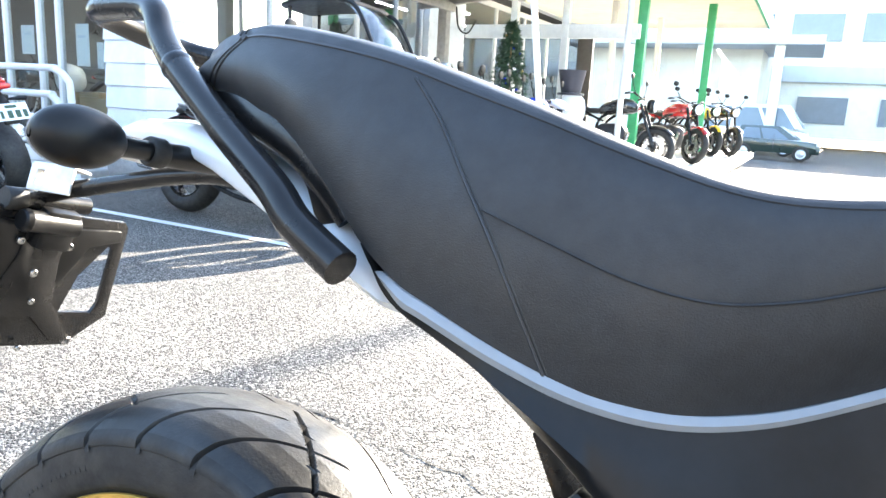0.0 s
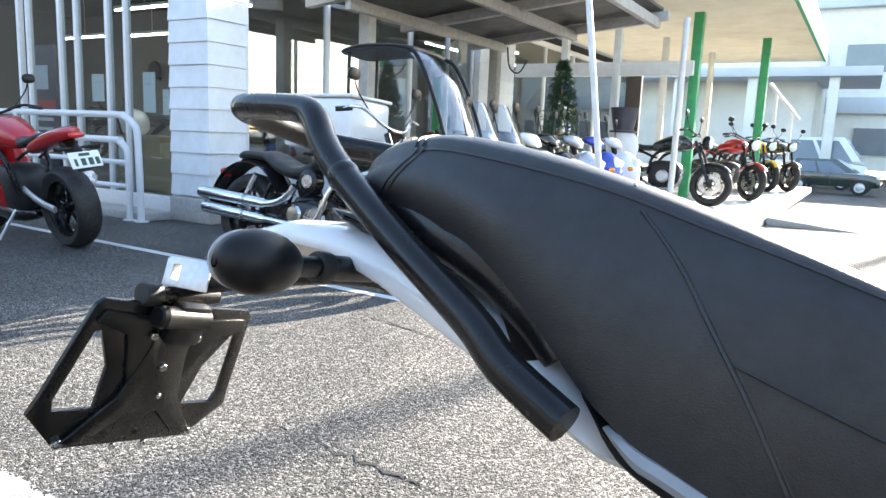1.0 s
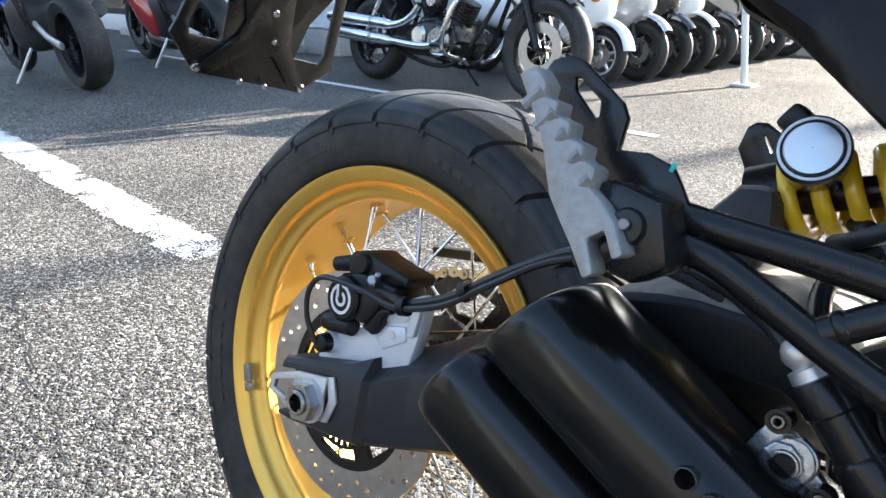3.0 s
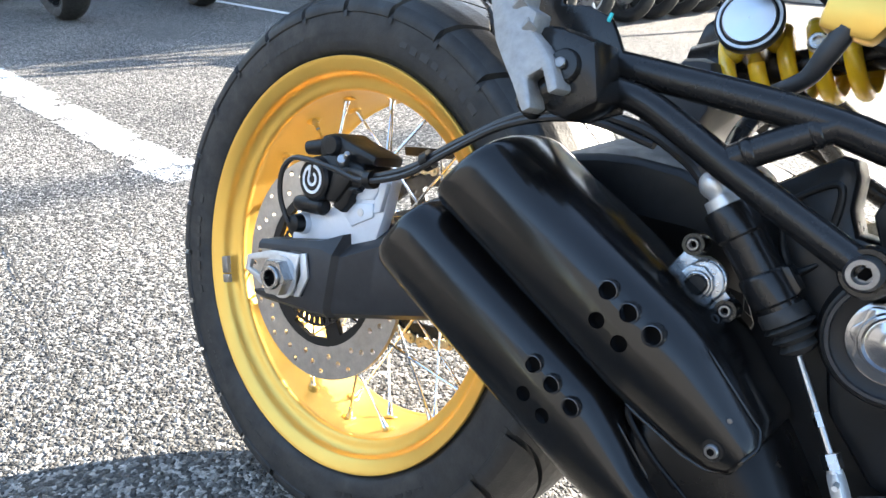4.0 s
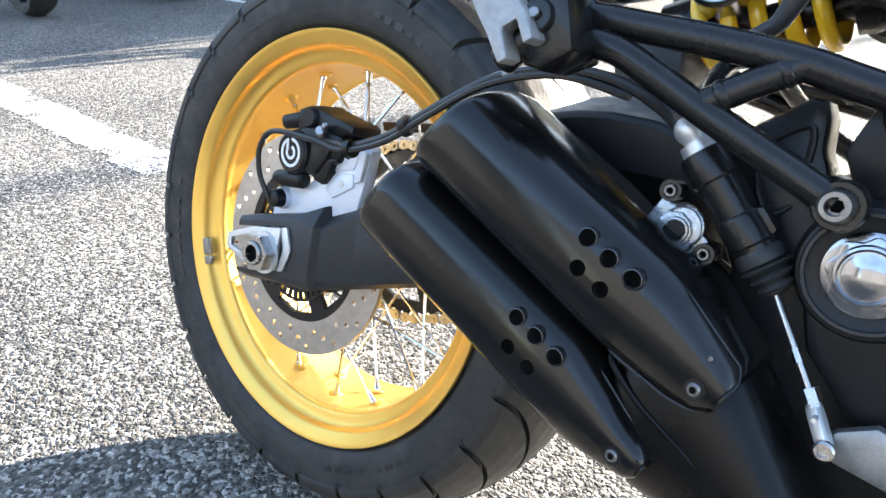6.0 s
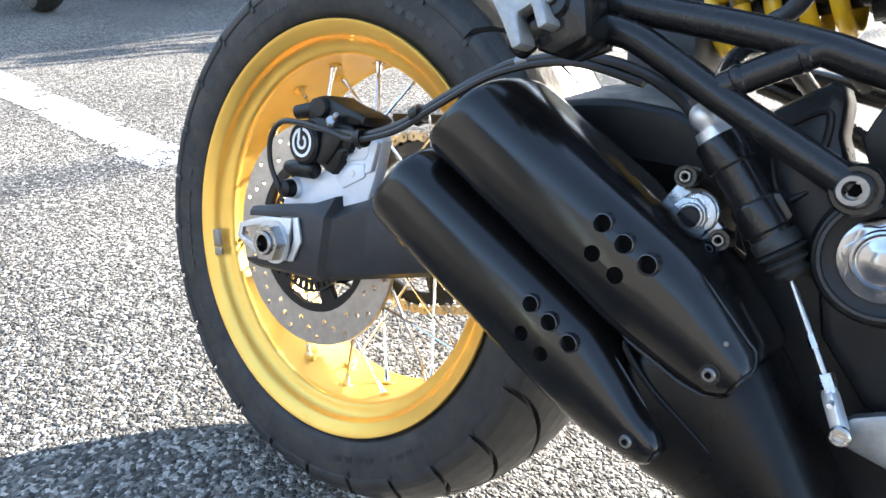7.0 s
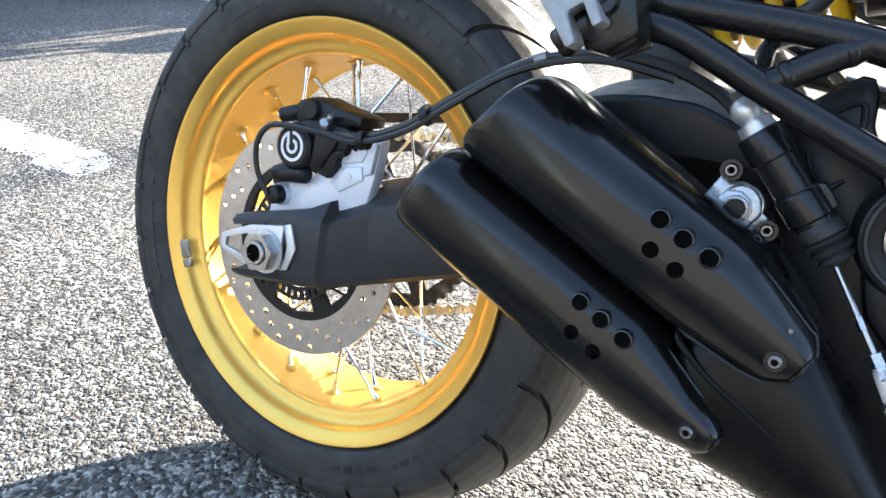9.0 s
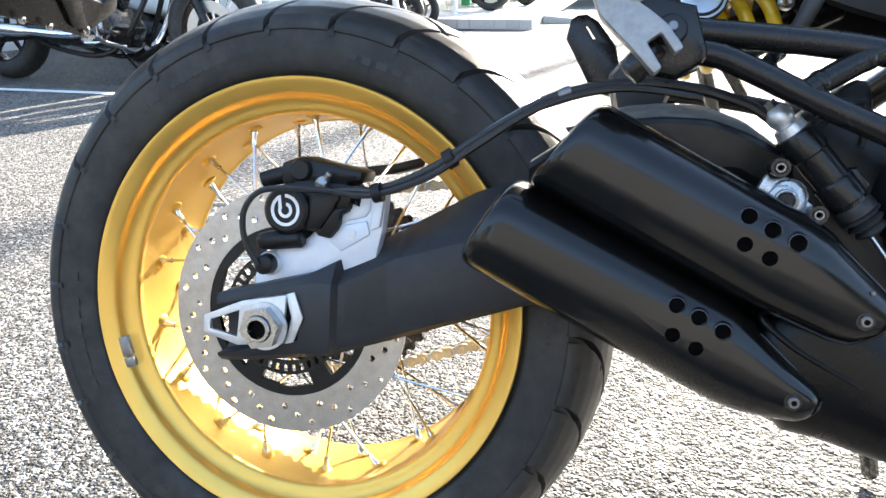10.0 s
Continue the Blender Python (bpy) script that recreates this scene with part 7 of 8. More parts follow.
for s_ in (1, -1):
    part("main_frame", tube([(0.56, 0.16 * s_, 0.56), (0.74, 0.15 * s_, 0.70), (0.98, 0.09 * s_, 0.84), (1.14, 0.04 * s_, 0.92)], 0.017, seg=14), BLACK_PAINT, bike)
    part("main_frame", tube([(0.62, 0.16 * s_, 0.40), (0.86, 0.15 * s_, 0.62), (1.10, 0.05 * s_, 0.80)], 0.015, seg=14), BLACK_PAINT, bike)
    part("fork_leg", tube([(1.15, 0.10 * s_, 0.98), (1.28, 0.10 * s_, 0.64), (1.42, 0.10 * s_, 0.318)], [0.024, 0.024, 0.029], seg=16, n=6), BLACK_PAINT, bike, "black fork leg")
    part("front_disc", lathe([(0.072 * s_, 0.105), (0.072 * s_, 0.155), (0.077 * s_, 0.155), (0.077 * s_, 0.105)], c=(1.42, 0, 0.318), seg=48, closed=True), DISC, bike)
    part("handlebar", tube([(1.12, 0.03 * s_, 1.05), (1.10, 0.16 * s_, 1.10), (1.05, 0.30 * s_, 1.13), (1.00, 0.40 * s_, 1.12)], 0.012, seg=12), BLACK_PAINT, bike)
    part("grip", tube([(1.04, 0.31 * s_, 1.13), (0.995, 0.42 * s_, 1.12)], 0.017, seg=12, n=2), RUBBER, bike)
part("front_tyre", lathe([(-0.045, 0.232), (-0.056, 0.262), (-0.055, 0.285), (-0.042, 0.306), (-0.02, 0.316), (0.0, 0.318), (0.02, 0.316), (0.042, 0.306), (0.055, 0.285), (0.056, 0.262), (0.045, 0.232)], c=(1.42, 0, 0.318), seg=72, closed=True), RUBBER, bike, "black front tyre", smooth=50)
front_rim = part("front_rim", lathe([(-0.046, 0.238), (-0.046, 0.228), (-0.030, 0.216), (0.030, 0.216), (0.046, 0.228), (0.046, 0.238)], c=(1.42, 0, 0.318), seg=72, closed=True), GOLD, bike, "gold front wheel rim")
for k in range(32):
    a, s_ = 2 * math.pi * k / 32, (1 if k % 2 else -1)
    b_ = a + (0.75 if (k // 2) % 2 else -0.75)
    pa = Vector((1.42 + 0.218 * math.cos(a), 0.01 * s_, 0.318 + 0.218 * math.sin(a)))
    d = Vector((1.42 + 0.04 * math.cos(b_), 0.05 * s_, 0.318 + 0.04 * math.sin(b_))) - pa
    o = new("spoke", spoke_me)
    o.parent = front_rim
    o.matrix_basis = aim(pa, d) @ Matrix.Diagonal((1, 1, d.length, 1))
part("front_hub", lathe([(-0.07, 0.02), (-0.07, 0.045), (0.07, 0.045), (0.07, 0.02)], c=(1.42, 0, 0.318), seg=28), BLACK_PAINT, bike)
part("headlamp", lathe([(-0.11, 0.0), (-0.09, 0.06), (0.0, 0.088), (0.03, 0.09), (0.04, 0.06), (0.045, 0.0)], c=(1.30, 0, 0.92), axis="x", seg=32), BLACK_PAINT, bike, "round black headlamp")
part("side_stand", tube([(0.60, 0.13, 0.25), (0.64, 0.22, 0.16), (0.68, 0.30, 0.082)], 0.011, seg=10), BLACK_PAINT, bike, "black side stand")

# ---- parked motorcycles and scooters ----
RED = mat("red_gloss_paint", (0.45, 0.012, 0.015), 0.18, grain=0.06, scale=6, coat=0.8)
BLUE = mat("blue_gloss_paint", (0.015, 0.05, 0.38), 0.2, grain=0.06, scale=6, coat=0.8)
GLOSS_BLACK = mat("gloss_black_paint", (0.012, 0.012, 0.013), 0.12, grain=0.1, scale=10, coat=0.8)
MATT_GREEN = mat("dark_olive_paint", (0.03, 0.035, 0.03), 0.3, grain=0.1, scale=10, coat=0.3)
SILVER = mat("silver_scooter_paint", (0.5, 0.51, 0.53), 0.25, metal=0.4, grain=0.05, scale=8, coat=0.6)
SCREEN = glass("windscreen", (0.85, 0.88, 0.9), 0.12)
SEAT_BLACK = mat("seat_black", (0.02, 0.02, 0.02), 0.55, grain=0.15, scale=40)
HEADLAMP = mat("headlamp_glass", (0.8, 0.82, 0.84), 0.1, grain=0.03, coat=1.0)
PLATE_WHITE = mat("plate_white", (0.75, 0.76, 0.75), 0.45)
PLATE_INK = mat("plate_ink", (0.02, 0.06, 0.03), 0.5)
AMBER = mat("amber_lens", (0.8, 0.3, 0.03), 0.2, coat=0.5)
TAIL_RED = mat("tail_lens", (0.5, 0.01, 0.01), 0.15, coat=0.6)


def p_wheel(root, x, r, w, style, rim_m, rim_r):
    ob = part("tyre", lathe([(-w * 0.36, rim_r), (-w * 0.48, rim_r + (r - rim_r) * 0.35), (-w * 0.5, rim_r + (r - rim_r) * 0.6), (-w * 0.40, r - 0.022), (-w * 0.22, r - 0.006), (0, r), (w * 0.22, r - 0.006), (w * 0.40, r - 0.022), (w * 0.5, rim_r + (r - rim_r) * 0.6), (w * 0.48, rim_r + (r - rim_r) * 0.35), (w * 0.36, rim_r)], c=(x, 0, r), seg=56, closed=True), RUBBER, root, smooth=50)
    part("rim", lathe([(-w * 0.38, rim_r + 0.006), (-w * 0.38, rim_r - 0.006), (-w * 0.2, rim_r - 0.018), (w * 0.2, rim_r - 0.018), (w * 0.38, rim_r - 0.006), (w * 0.38, rim_r + 0.006)], c=(x, 0, r), seg=56, closed=True), rim_m, ob)
    part("hub", lathe([(-0.06, 0.02), (-0.06, 0.038), (0.06, 0.038), (0.06, 0.02)], c=(x, 0, r), seg=24), rim_m, ob)
    if style == "wire":
        bm = bmesh.new()
        for k in range(32):
            a, s = 2 * math.pi * k / 32, (-1 if k % 2 else 1)
            b = a + (0.7 if (k // 2) % 2 else -0.7)
            add_tube(bm, [(x + (rim_r - 0.014) * math.cos(a), s * 0.012, r + (rim_r - 0.014) * math.sin(a)), (x + 0.036 * math.cos(b), s * 0.045, r + 0.036 * math.sin(b))], 0.0022, seg=5, n=1, smooth=False)
        part("spokes", bm, CHROME, ob, "chrome wire spokes")
    else:
        n = int(style)
        for k in range(n):
            a = 2 * math.pi * (k + 0.25) / n
            part("spoke", tube([(x + 0.03 * math.cos(a), 0, r + 0.03 * math.sin(a)), (x + (rim_r - 0.012) * math.cos(a), 0, r + (rim_r - 0.012) * math.sin(a))], [0.022, 0.014], seg=8, n=2, flat=(1, 0.7)), rim_m, ob)
    return ob


def blob(c, s, mx=None, n=2.4, seg=(28, 18)):
    """A rounded body: a super-ellipsoid of half sizes s."""
    bm = bmesh.new()
    bmesh.ops.create_uvsphere(bm, u_segments=seg[0], v_segments=seg[1], radius=1.0)
    e = 2 / n
    for v in bm.verts:
        v.co = Vector([math.copysign(abs(q) ** e, q) * h for q, h in zip(v.co, s)])
    if mx is not None:
        bmesh.ops.transform(bm, matrix=mx, verts=bm.verts)
    bmesh.ops.translate(bm, vec=c, verts=bm.verts)
    return bm


def loft_x(secs, n=20, e=2.5):
    """A body lofted along x through (x, z, half width, half height) sections."""
    bm = bmesh.new()
    rings = []
    P = spline([(x, z, 0) for x, z, w, h in secs], 5)
    Q = spline([(w, h, 0) for x, z, w, h in secs], 5)
    for p, q in zip(P, Q):
        rings.append([(p.x, math.copysign(abs(math.cos(a)) ** (2 / e), math.cos(a)) * max(q.x, 0.003), p.y + math.copysign(abs(math.sin(a)) ** (2 / e), math.sin(a)) * max(q.y, 0.003)) for a in [2 * math.pi * k / n for k in range(n)]])
    add_rings(bm, rings)
    return bm


def mudguard(cx, cz, r, w, a0, a1, th=0.008):
    bm = bmesh.new()
    rings = []
    for i in range(17):
        a = radians(a0 + (a1 - a0) * i / 16)
        ring = []
        for rr in (r, r - th):
            row = []
            for k in range(7):
                u = -1 + k / 3
                q = rr - 0.35 * w * (u * u)
                row.append((cx + q * math.cos(a), u * w, cz + q * math.sin(a)))
            ring += row if rr == r else row[::-1]
        rings.append(ring)
    add_rings(bm, rings)
    return bm


def plate(root, p, turn):
    ob = part("number_plate", box((0, 0, 0), (0.005, 0.23, 0.125), 0.002), PLATE_WHITE, root, "white number plate with dark unreadable bars", mx=Matrix.Translation(p) @ pose(0, 0, 0, *turn))
    for dy, w in ((-0.075, 0.02), (-0.02, 0.035), (0.035, 0.035), (0.085, 0.03)):
        part("plate_bar", box((-0.004, -dy, -0.018), (0.002, w, 0.055)), PLATE_INK, ob, smooth=0)
    part("plate_bar", box((-0.004, 0, 0.038), (0.002, 0.08, 0.022)), PLATE_INK, ob, smooth=0)
    return ob


def mirrors(root, x, z, w, h=0.18):
    for s in (1, -1):
        part("mirror_stem", tube([(x, s * w * 0.7, z), (x - 0.02, s * w, z + h * 0.6), (x - 0.03, s * w * 1.1, z + h)], 0.006, seg=8), BLACK_PAINT, root)
        part("mirror", blob((x - 0.03, s * w * 1.15, z + h + 0.04), (0.016, 0.055, 0.04), n=2.6, seg=(16, 10)), BLACK_PLASTIC, root)


def handlebar(root, x, z, w, rise, m=CHROME):
    part("handlebar", tube([(x - 0.16, -w, z + rise - 0.02), (x - 0.08, -w * 0.75, z + rise), (x, -w * 0.25, z), (x, w * 0.25, z), (x - 0.08, w * 0.75, z + rise), (x - 0.16, w, z + rise - 0.02)], 0.012, seg=10), m, root)
    for s in (1, -1):
        part("grip", tube([(x - 0.20, s * w * 1.08, z + rise - 0.03), (x - 0.12, s * w * 0.88, z + rise - 0.01)], 0.017, seg=12, n=2), RUBBER, root)
        part("lever", tube([(x - 0.08, s * w * 0.75, z + rise + 0.005), (x - 0.09, s * w * 1.05, z + rise - 0.01)], 0.006, seg=6, n=2), ALU, root)


def cruiser(mx):
    r = thing("cruiser_motorcycle", "black cruiser motorcycle with chrome exhausts parked on the asphalt", "motorcycle", mx)
    L = 1.60
    p_wheel(r, 0, 0.315, 0.16, "5", BLACK_PAINT, 0.20)
    p_wheel(r, L, 0.335, 0.14, "wire", BLACK_PAINT, 0.225)
    part("front_disc", lathe([(-0.072, 0.10), (-0.072, 0.165), (-0.066, 0.165), (-0.066, 0.10)], c=(L, 0, 0.335), seg=40, closed=True), DISC, r, "steel brake disc")
    part("front_mudguard", mudguard(L, 0.335, 0.365, 0.075, 55, 150), GLOSS_BLACK, r)
    part("rear_mudguard", mudguard(-0.01, 0.33, 0.42, 0.105, 25, 178), GLOSS_BLACK, r, "black rear mudguard")
    for s in (1, -1):
        part("fork_leg", tube([(L - 0.0, s * 0.095, 0.335), (L - 0.16, s * 0.095, 0.66), (L - 0.30, s * 0.09, 0.96)], [0.028, 0.027, 0.02], seg=14, n=4), BLACK_PAINT, r)
        part("rear_shock", tube([(0.0, s * 0.12, 0.36), (0.14, s * 0.12, 0.62)], 0.026, seg=12, n=3), CHROME, r)
        part("frame_tube", tube([(0.30, s * 0.12, 0.56), (0.25, s * 0.14, 0.35), (0.55, s * 0.15, 0.20), (0.95, s * 0.13, 0.20), (1.20, s * 0.06, 0.60), (1.28, s * 0.03, 0.82)], 0.017, seg=10), BLACK_PAINT, r)
    part("tank", loft_x([(0.62, 0.74, 0.06, 0.03), (0.70, 0.765, 0.12, 0.075), (0.90, 0.80, 0.17, 0.11), (1.05, 0.825, 0.165, 0.11), (1.20, 0.84, 0.09, 0.075), (1.24, 0.84, 0.04, 0.03)], 28), MATT_GREEN, r, "dark olive teardrop fuel tank", smooth=70)
    part("seat", loft_x([(0.14, 0.74, 0.06, 0.02), (0.20, 0.76, 0.12, 0.05), (0.38, 0.685, 0.16, 0.06), (0.55, 0.66, 0.14, 0.05), (0.68, 0.74, 0.07, 0.04)], 24), SEAT_BLACK, r, "black saddle seat", smooth=70)
    part("pillion_seat", loft_x([(-0.14, 0.75, 0.06, 0.02), (-0.06, 0.765, 0.10, 0.035), (0.10, 0.765, 0.10, 0.035), (0.20, 0.74, 0.06, 0.02)], 20), SEAT_BLACK, r, smooth=70)
    eng = part("engine", blob((0.72, 0, 0.36), (0.22, 0.14, 0.15), n=4), BLACK_PAINT, r, "black v-twin engine")
    for tx, ang in ((0.62, -26), (0.86, 26)):
        for k in range(7):
            part("cooling_fin", lathe([(0, 0.085), (0.012, 0.085)], axis="z", seg=20), BLACK_PAINT, eng, mx=Matrix.Translation((tx, -0.01, 0.47)) @ pose(0, 0, 0, 0, ang, 0) @ Matrix.Translation((0, 0, k * 0.024)))
    part("air_cleaner", lathe([(-0.21, 0.0), (-0.21, 0.07), (-0.20, 0.085), (-0.13, 0.09)], c=(0.74, 0, 0.60), seg=32), BLACK_PAINT, r, "round black air cleaner")
    part("cleaner_badge", lathe([(-0.2135, 0.045), (-0.209, 0.048)], c=(0.74, 0, 0.60), seg=24), STEEL, r)
    part("engine_cover", lathe([(-0.19, 0.0), (-0.19, 0.085), (-0.17, 0.105), (-0.12, 0.11)], c=(0.80, 0, 0.33), seg=28), STEEL, r, "chrome engine cover")
    part("engine_cover", lathe([(-0.18, 0.0), (-0.18, 0.055), (-0.165, 0.07), (-0.12, 0.07)], c=(0.60, 0, 0.36), seg=28), CHROME, r)
    for z0, x_end, way in ((0.415, -0.34, ((0.40, 0.42), (0.50, 0.45), (0.57, 0.50), (0.62, 0.56))), (0.305, -0.29, ((0.40, 0.30), (0.66, 0.285), (0.80, 0.31), (0.88, 0.40), (0.90, 0.48)))):
        sil = part("silencer", tube([(x_end, -0.215, z0 + 0.035), (x_end + 0.05, -0.215, z0 + 0.032), (0.10, -0.212, z0 + 0.012), (0.30, -0.205, z0), (0.36, -0.20, z0)], [0.043, 0.047, 0.046, 0.040, 0.027], seg=22, n=4), CHROME, r, "long chrome silencer", smooth=60)
        part("silencer_clamp", lathe([(-0.012, 0.048), (0.012, 0.048)], c=(0.16, -0.211, z0 + 0.008), axis="x", seg=22), STEEL, sil)
        part("exhaust_pipe", tube([(0.33, -0.20, z0)] + [(px, -0.195, pz) for px, pz in way], 0.027, seg=14), CHROME, r, "chrome exhaust pipe")
    part("gearcase", slab([(0.42, 0.30), (0.46, 0.42), (0.62, 0.46), (0.92, 0.44), (0.98, 0.34), (0.92, 0.22), (0.50, 0.22)], -0.165, 0.165, 0.02), BLACK_PAINT, r)
    part("engine_guard", tube([(1.00, -0.10, 0.22), (0.96, -0.26, 0.26), (1.00, -0.33, 0.40), (1.08, -0.30, 0.60), (1.14, -0.12, 0.66), (1.14, 0.12, 0.66), (1.08, 0.30, 0.60), (1.00, 0.33, 0.40), (0.96, 0.26, 0.26), (1.00, 0.10, 0.22)], 0.016, seg=12), CHROME, r, "chrome engine guard bar")
    part("footboard", box((0.95, -0.25, 0.30), (0.22, 0.10, 0.03), 0.01), BLACK_PAINT, r)
    part("brake_lever", tube([(0.80, -0.21, 0.24), (0.96, -0.24, 0.25), (1.06, -0.26, 0.34)], 0.008, seg=8), CHROME, r)
    handlebar(r, 1.30, 1.00, 0.36, 0.10)
    mirrors(r, 1.22, 1.10, 0.30, 0.16)
    part("headlamp", lathe([(-0.09, 0.0), (-0.08, 0.06), (0.0, 0.095), (0.05, 0.10), (0.055, 0.0)], c=(1.42, 0, 0.86), axis="x", seg=28), GLOSS_BLACK, r, "round black headlamp")
    part("headlamp_lens", lathe([(0.056, 0.092), (0.07, 0.06), (0.074, 0.0)], c=(1.42, 0, 0.86), axis="x", seg=28), HEADLAMP, r)
    for s in (1, -1):
        part("indicator", blob((1.38, s * 0.18, 0.80), (0.03, 0.03, 0.03), n=2, seg=(14, 10)), AMBER, r)
    part("tail_lamp", blob((-0.34, 0, 0.62), (0.03, 0.05, 0.035), n=3), TAIL_RED, r)
    part("side_stand", tube([(0.75, 0.15, 0.22), (0.82, 0.32, 0.012)], 0.011, seg=8, n=2), BLACK_PAINT, r)
    part("belt_guard", slab([(0.0, 0.22), (0.5, 0.28), (0.5, 0.34), (0.0, 0.36)], -0.13, -0.12, 0.004), BLACK_PAINT, r)
    return r


def scooter(mx, body, label, roofed=False, screen=False, dark=False, boxed=False):
    r = thing("scooter", label, "scooter", mx, "parked scooters")
    L, wr = 1.25, 0.235
    p_wheel(r, 0, wr, 0.11, "5", ALU if not dark else BLACK_PAINT, 0.145)
    p_wheel(r, L, wr, 0.10, "5" if not dark else "3", ALU if not dark else DARK_GREY, 0.150)
    part("front_disc", lathe([(-0.06, 0.055), (-0.06, 0.10), (-0.055, 0.10), (-0.055, 0.055)], c=(L, 0, wr), seg=32, closed=True), STEEL, r)
    part("front_mudguard", mudguard(L, wr + 0.01, 0.285, 0.065 if dark else 0.085, 35 if dark else 10, 150, 0.01), body, r, "glossy front mudguard", smooth=60)
    for s in (1, -1):
        part("fork_leg", tube([(L, s * 0.07, wr), (L - 0.10, s * 0.07, 0.55)], 0.02, seg=10, n=2), BLACK_PAINT, r)
    part("front_shield", loft_x([(L - 0.32, 0.52, 0.17, 0.20), (L - 0.24, 0.56, 0.20, 0.27), (L - 0.12, 0.62, 0.19, 0.25), (L - 0.02, 0.64, 0.14, 0.17), (L + 0.05, 0.62, 0.06, 0.08)], 28, 3), body, r, "glossy front shield", smooth=60)
    part("headlamp", blob((L - 0.01, 0, 0.74), (0.06, 0.12, 0.055), pose(0, 0, 0, 0, 20, 0), 3.5), HEADLAMP, r, "clear headlamp")
    part("handle_cover", loft_x([(L - 0.42, 0.98, 0.08, 0.03), (L - 0.36, 0.98, 0.17, 0.05), (L - 0.26, 0.96, 0.14, 0.06), (L - 0.20, 0.93, 0.06, 0.03)], 20, 2.5), body, r, smooth=60)
    part("steering_column", tube([(L - 0.20, 0, 0.60), (L - 0.30, 0, 0.96)], 0.035, seg=12, n=2), BLACK_PLASTIC, r)
    for s in (1, -1):
        part("grip", tube([(L - 0.36, s * 0.18, 0.985), (L - 0.40, s * 0.34, 0.98)], 0.018, seg=10, n=2), RUBBER, r)
        part("indicator", blob((L - 0.02, s * 0.15, 0.66), (0.035, 0.03, 0.025), n=2.5, seg=(14, 10)), AMBER, r)
    part("footboard", box((L * 0.55, 0, 0.30), (0.50, 0.30, 0.06), 0.02), BLACK_PLASTIC, r)
    part("rear_body", loft_x([(-0.28, 0.66, 0.05, 0.05), (-0.18, 0.64, 0.15, 0.12), (0.10, 0.58, 0.19, 0.17), (0.36, 0.54, 0.18, 0.18), (0.46, 0.50, 0.12, 0.14)], 28, 3), body, r, "glossy rear body", smooth=60)
    part("seat", loft_x([(-0.20, 0.80, 0.07, 0.03), (-0.08, 0.81, 0.14, 0.05), (0.25, 0.77, 0.15, 0.05), (0.45, 0.75, 0.08, 0.03)], 22), SEAT_BLACK, r, "black seat", smooth=70)
    part("engine", blob((0.12, -0.10, 0.25), (0.22, 0.07, 0.09), n=3), DARK_GREY, r)
    part("silencer", tube([(-0.20, -0.17, 0.30), (0.10, -0.17, 0.25), (0.30, -0.12, 0.22)], [0.05, 0.05, 0.02], seg=14), BLACK_PAINT, r)
    part("centre_stand", tube([(0.25, 0.12, 0.20), (0.18, 0.18, 0.01)], 0.012, seg=8, n=2), BLACK_PAINT, r)
    part("tail_lamp", blob((-0.27, 0, 0.62), (0.03, 0.08, 0.04), n=3), TAIL_RED, r)
    if not roofed:
        mirrors(r, L - 0.32, 1.0, 0.20, 0.20)
    if screen:
        sb_ = bmesh.new()
        rings = []
        for i in range(9):
            u = i / 8
            x, z, w = L - 0.10 - 0.24 * u, 0.84 + 0.42 * u, 0.20 - 0.06 * u * u
            row = [(x - 0.10 * abs(k / 4) ** 2, w * k / 4, z) for k in range(-4, 5)]
            rings.append(row + [(a - 0.004, b, c_) for a, b, c_ in reversed(row)])
        add_rings(sb_, rings)
        part("windscreen", sb_, SCREEN, r, "clear curved windscreen", smooth=60)
    if roofed:
        rings = []
        rb = bmesh.new()
        for i in range(13):
            u = i / 12
            x, z = L + 0.02 - 0.50 * u - 0.10 * u * u, 0.72 + 1.02 * math.sin(u * 1.45)
            row = [(x - 0.10 * (k / 4) ** 2, 0.29 * k / 4, z) for k in range(-4, 5)]
            rings.append(row + [(a - 0.004, b, c_) for a, b, c_ in reversed(row)])
        add_rings(rb, rings)
        part("windscreen", rb, SCREEN, r, "tall clear windscreen", smooth=60)
        for s in (1, -1):
            part("screen_frame", tube([(L - 0.06, s * 0.30, 0.72), (L - 0.26, s * 0.31, 1.25), (L - 0.50, s * 0.30, 1.66), (L - 0.70, s * 0.29, 1.74)], 0.017, seg=10), BLACK_PLASTIC, r)
            part("roof_stay", tube([(-0.02, s * 0.20, 0.80), (-0.06, s * 0.20, 1.74)], 0.016, seg=10, n=2), BLACK_PAINT, r)
        part("roof", loft_x([(-0.15, 1.72, 0.20, 0.012), (-0.09, 1.735, 0.26, 0.022), (0.20, 1.76, 0.30, 0.028), (0.62, 1.74, 0.28, 0.02), (0.68, 1.72, 0.24, 0.010)], 26, 3), BLACK_PLASTIC, r, "black roof over the scooter", smooth=60)
        part("ladder_bar", tube([(-0.05, -0.2, 1.30), (-0.05, 0.2, 1.30)], 0.014, seg=8, n=1), BLACK_PAINT, r)
        part("wiper", tube([(L - 0.02, -0.10, 0.86), (L - 0.24, -0.02, 1.36)], 0.006, seg=6, n=1), BLACK_PAINT, r)
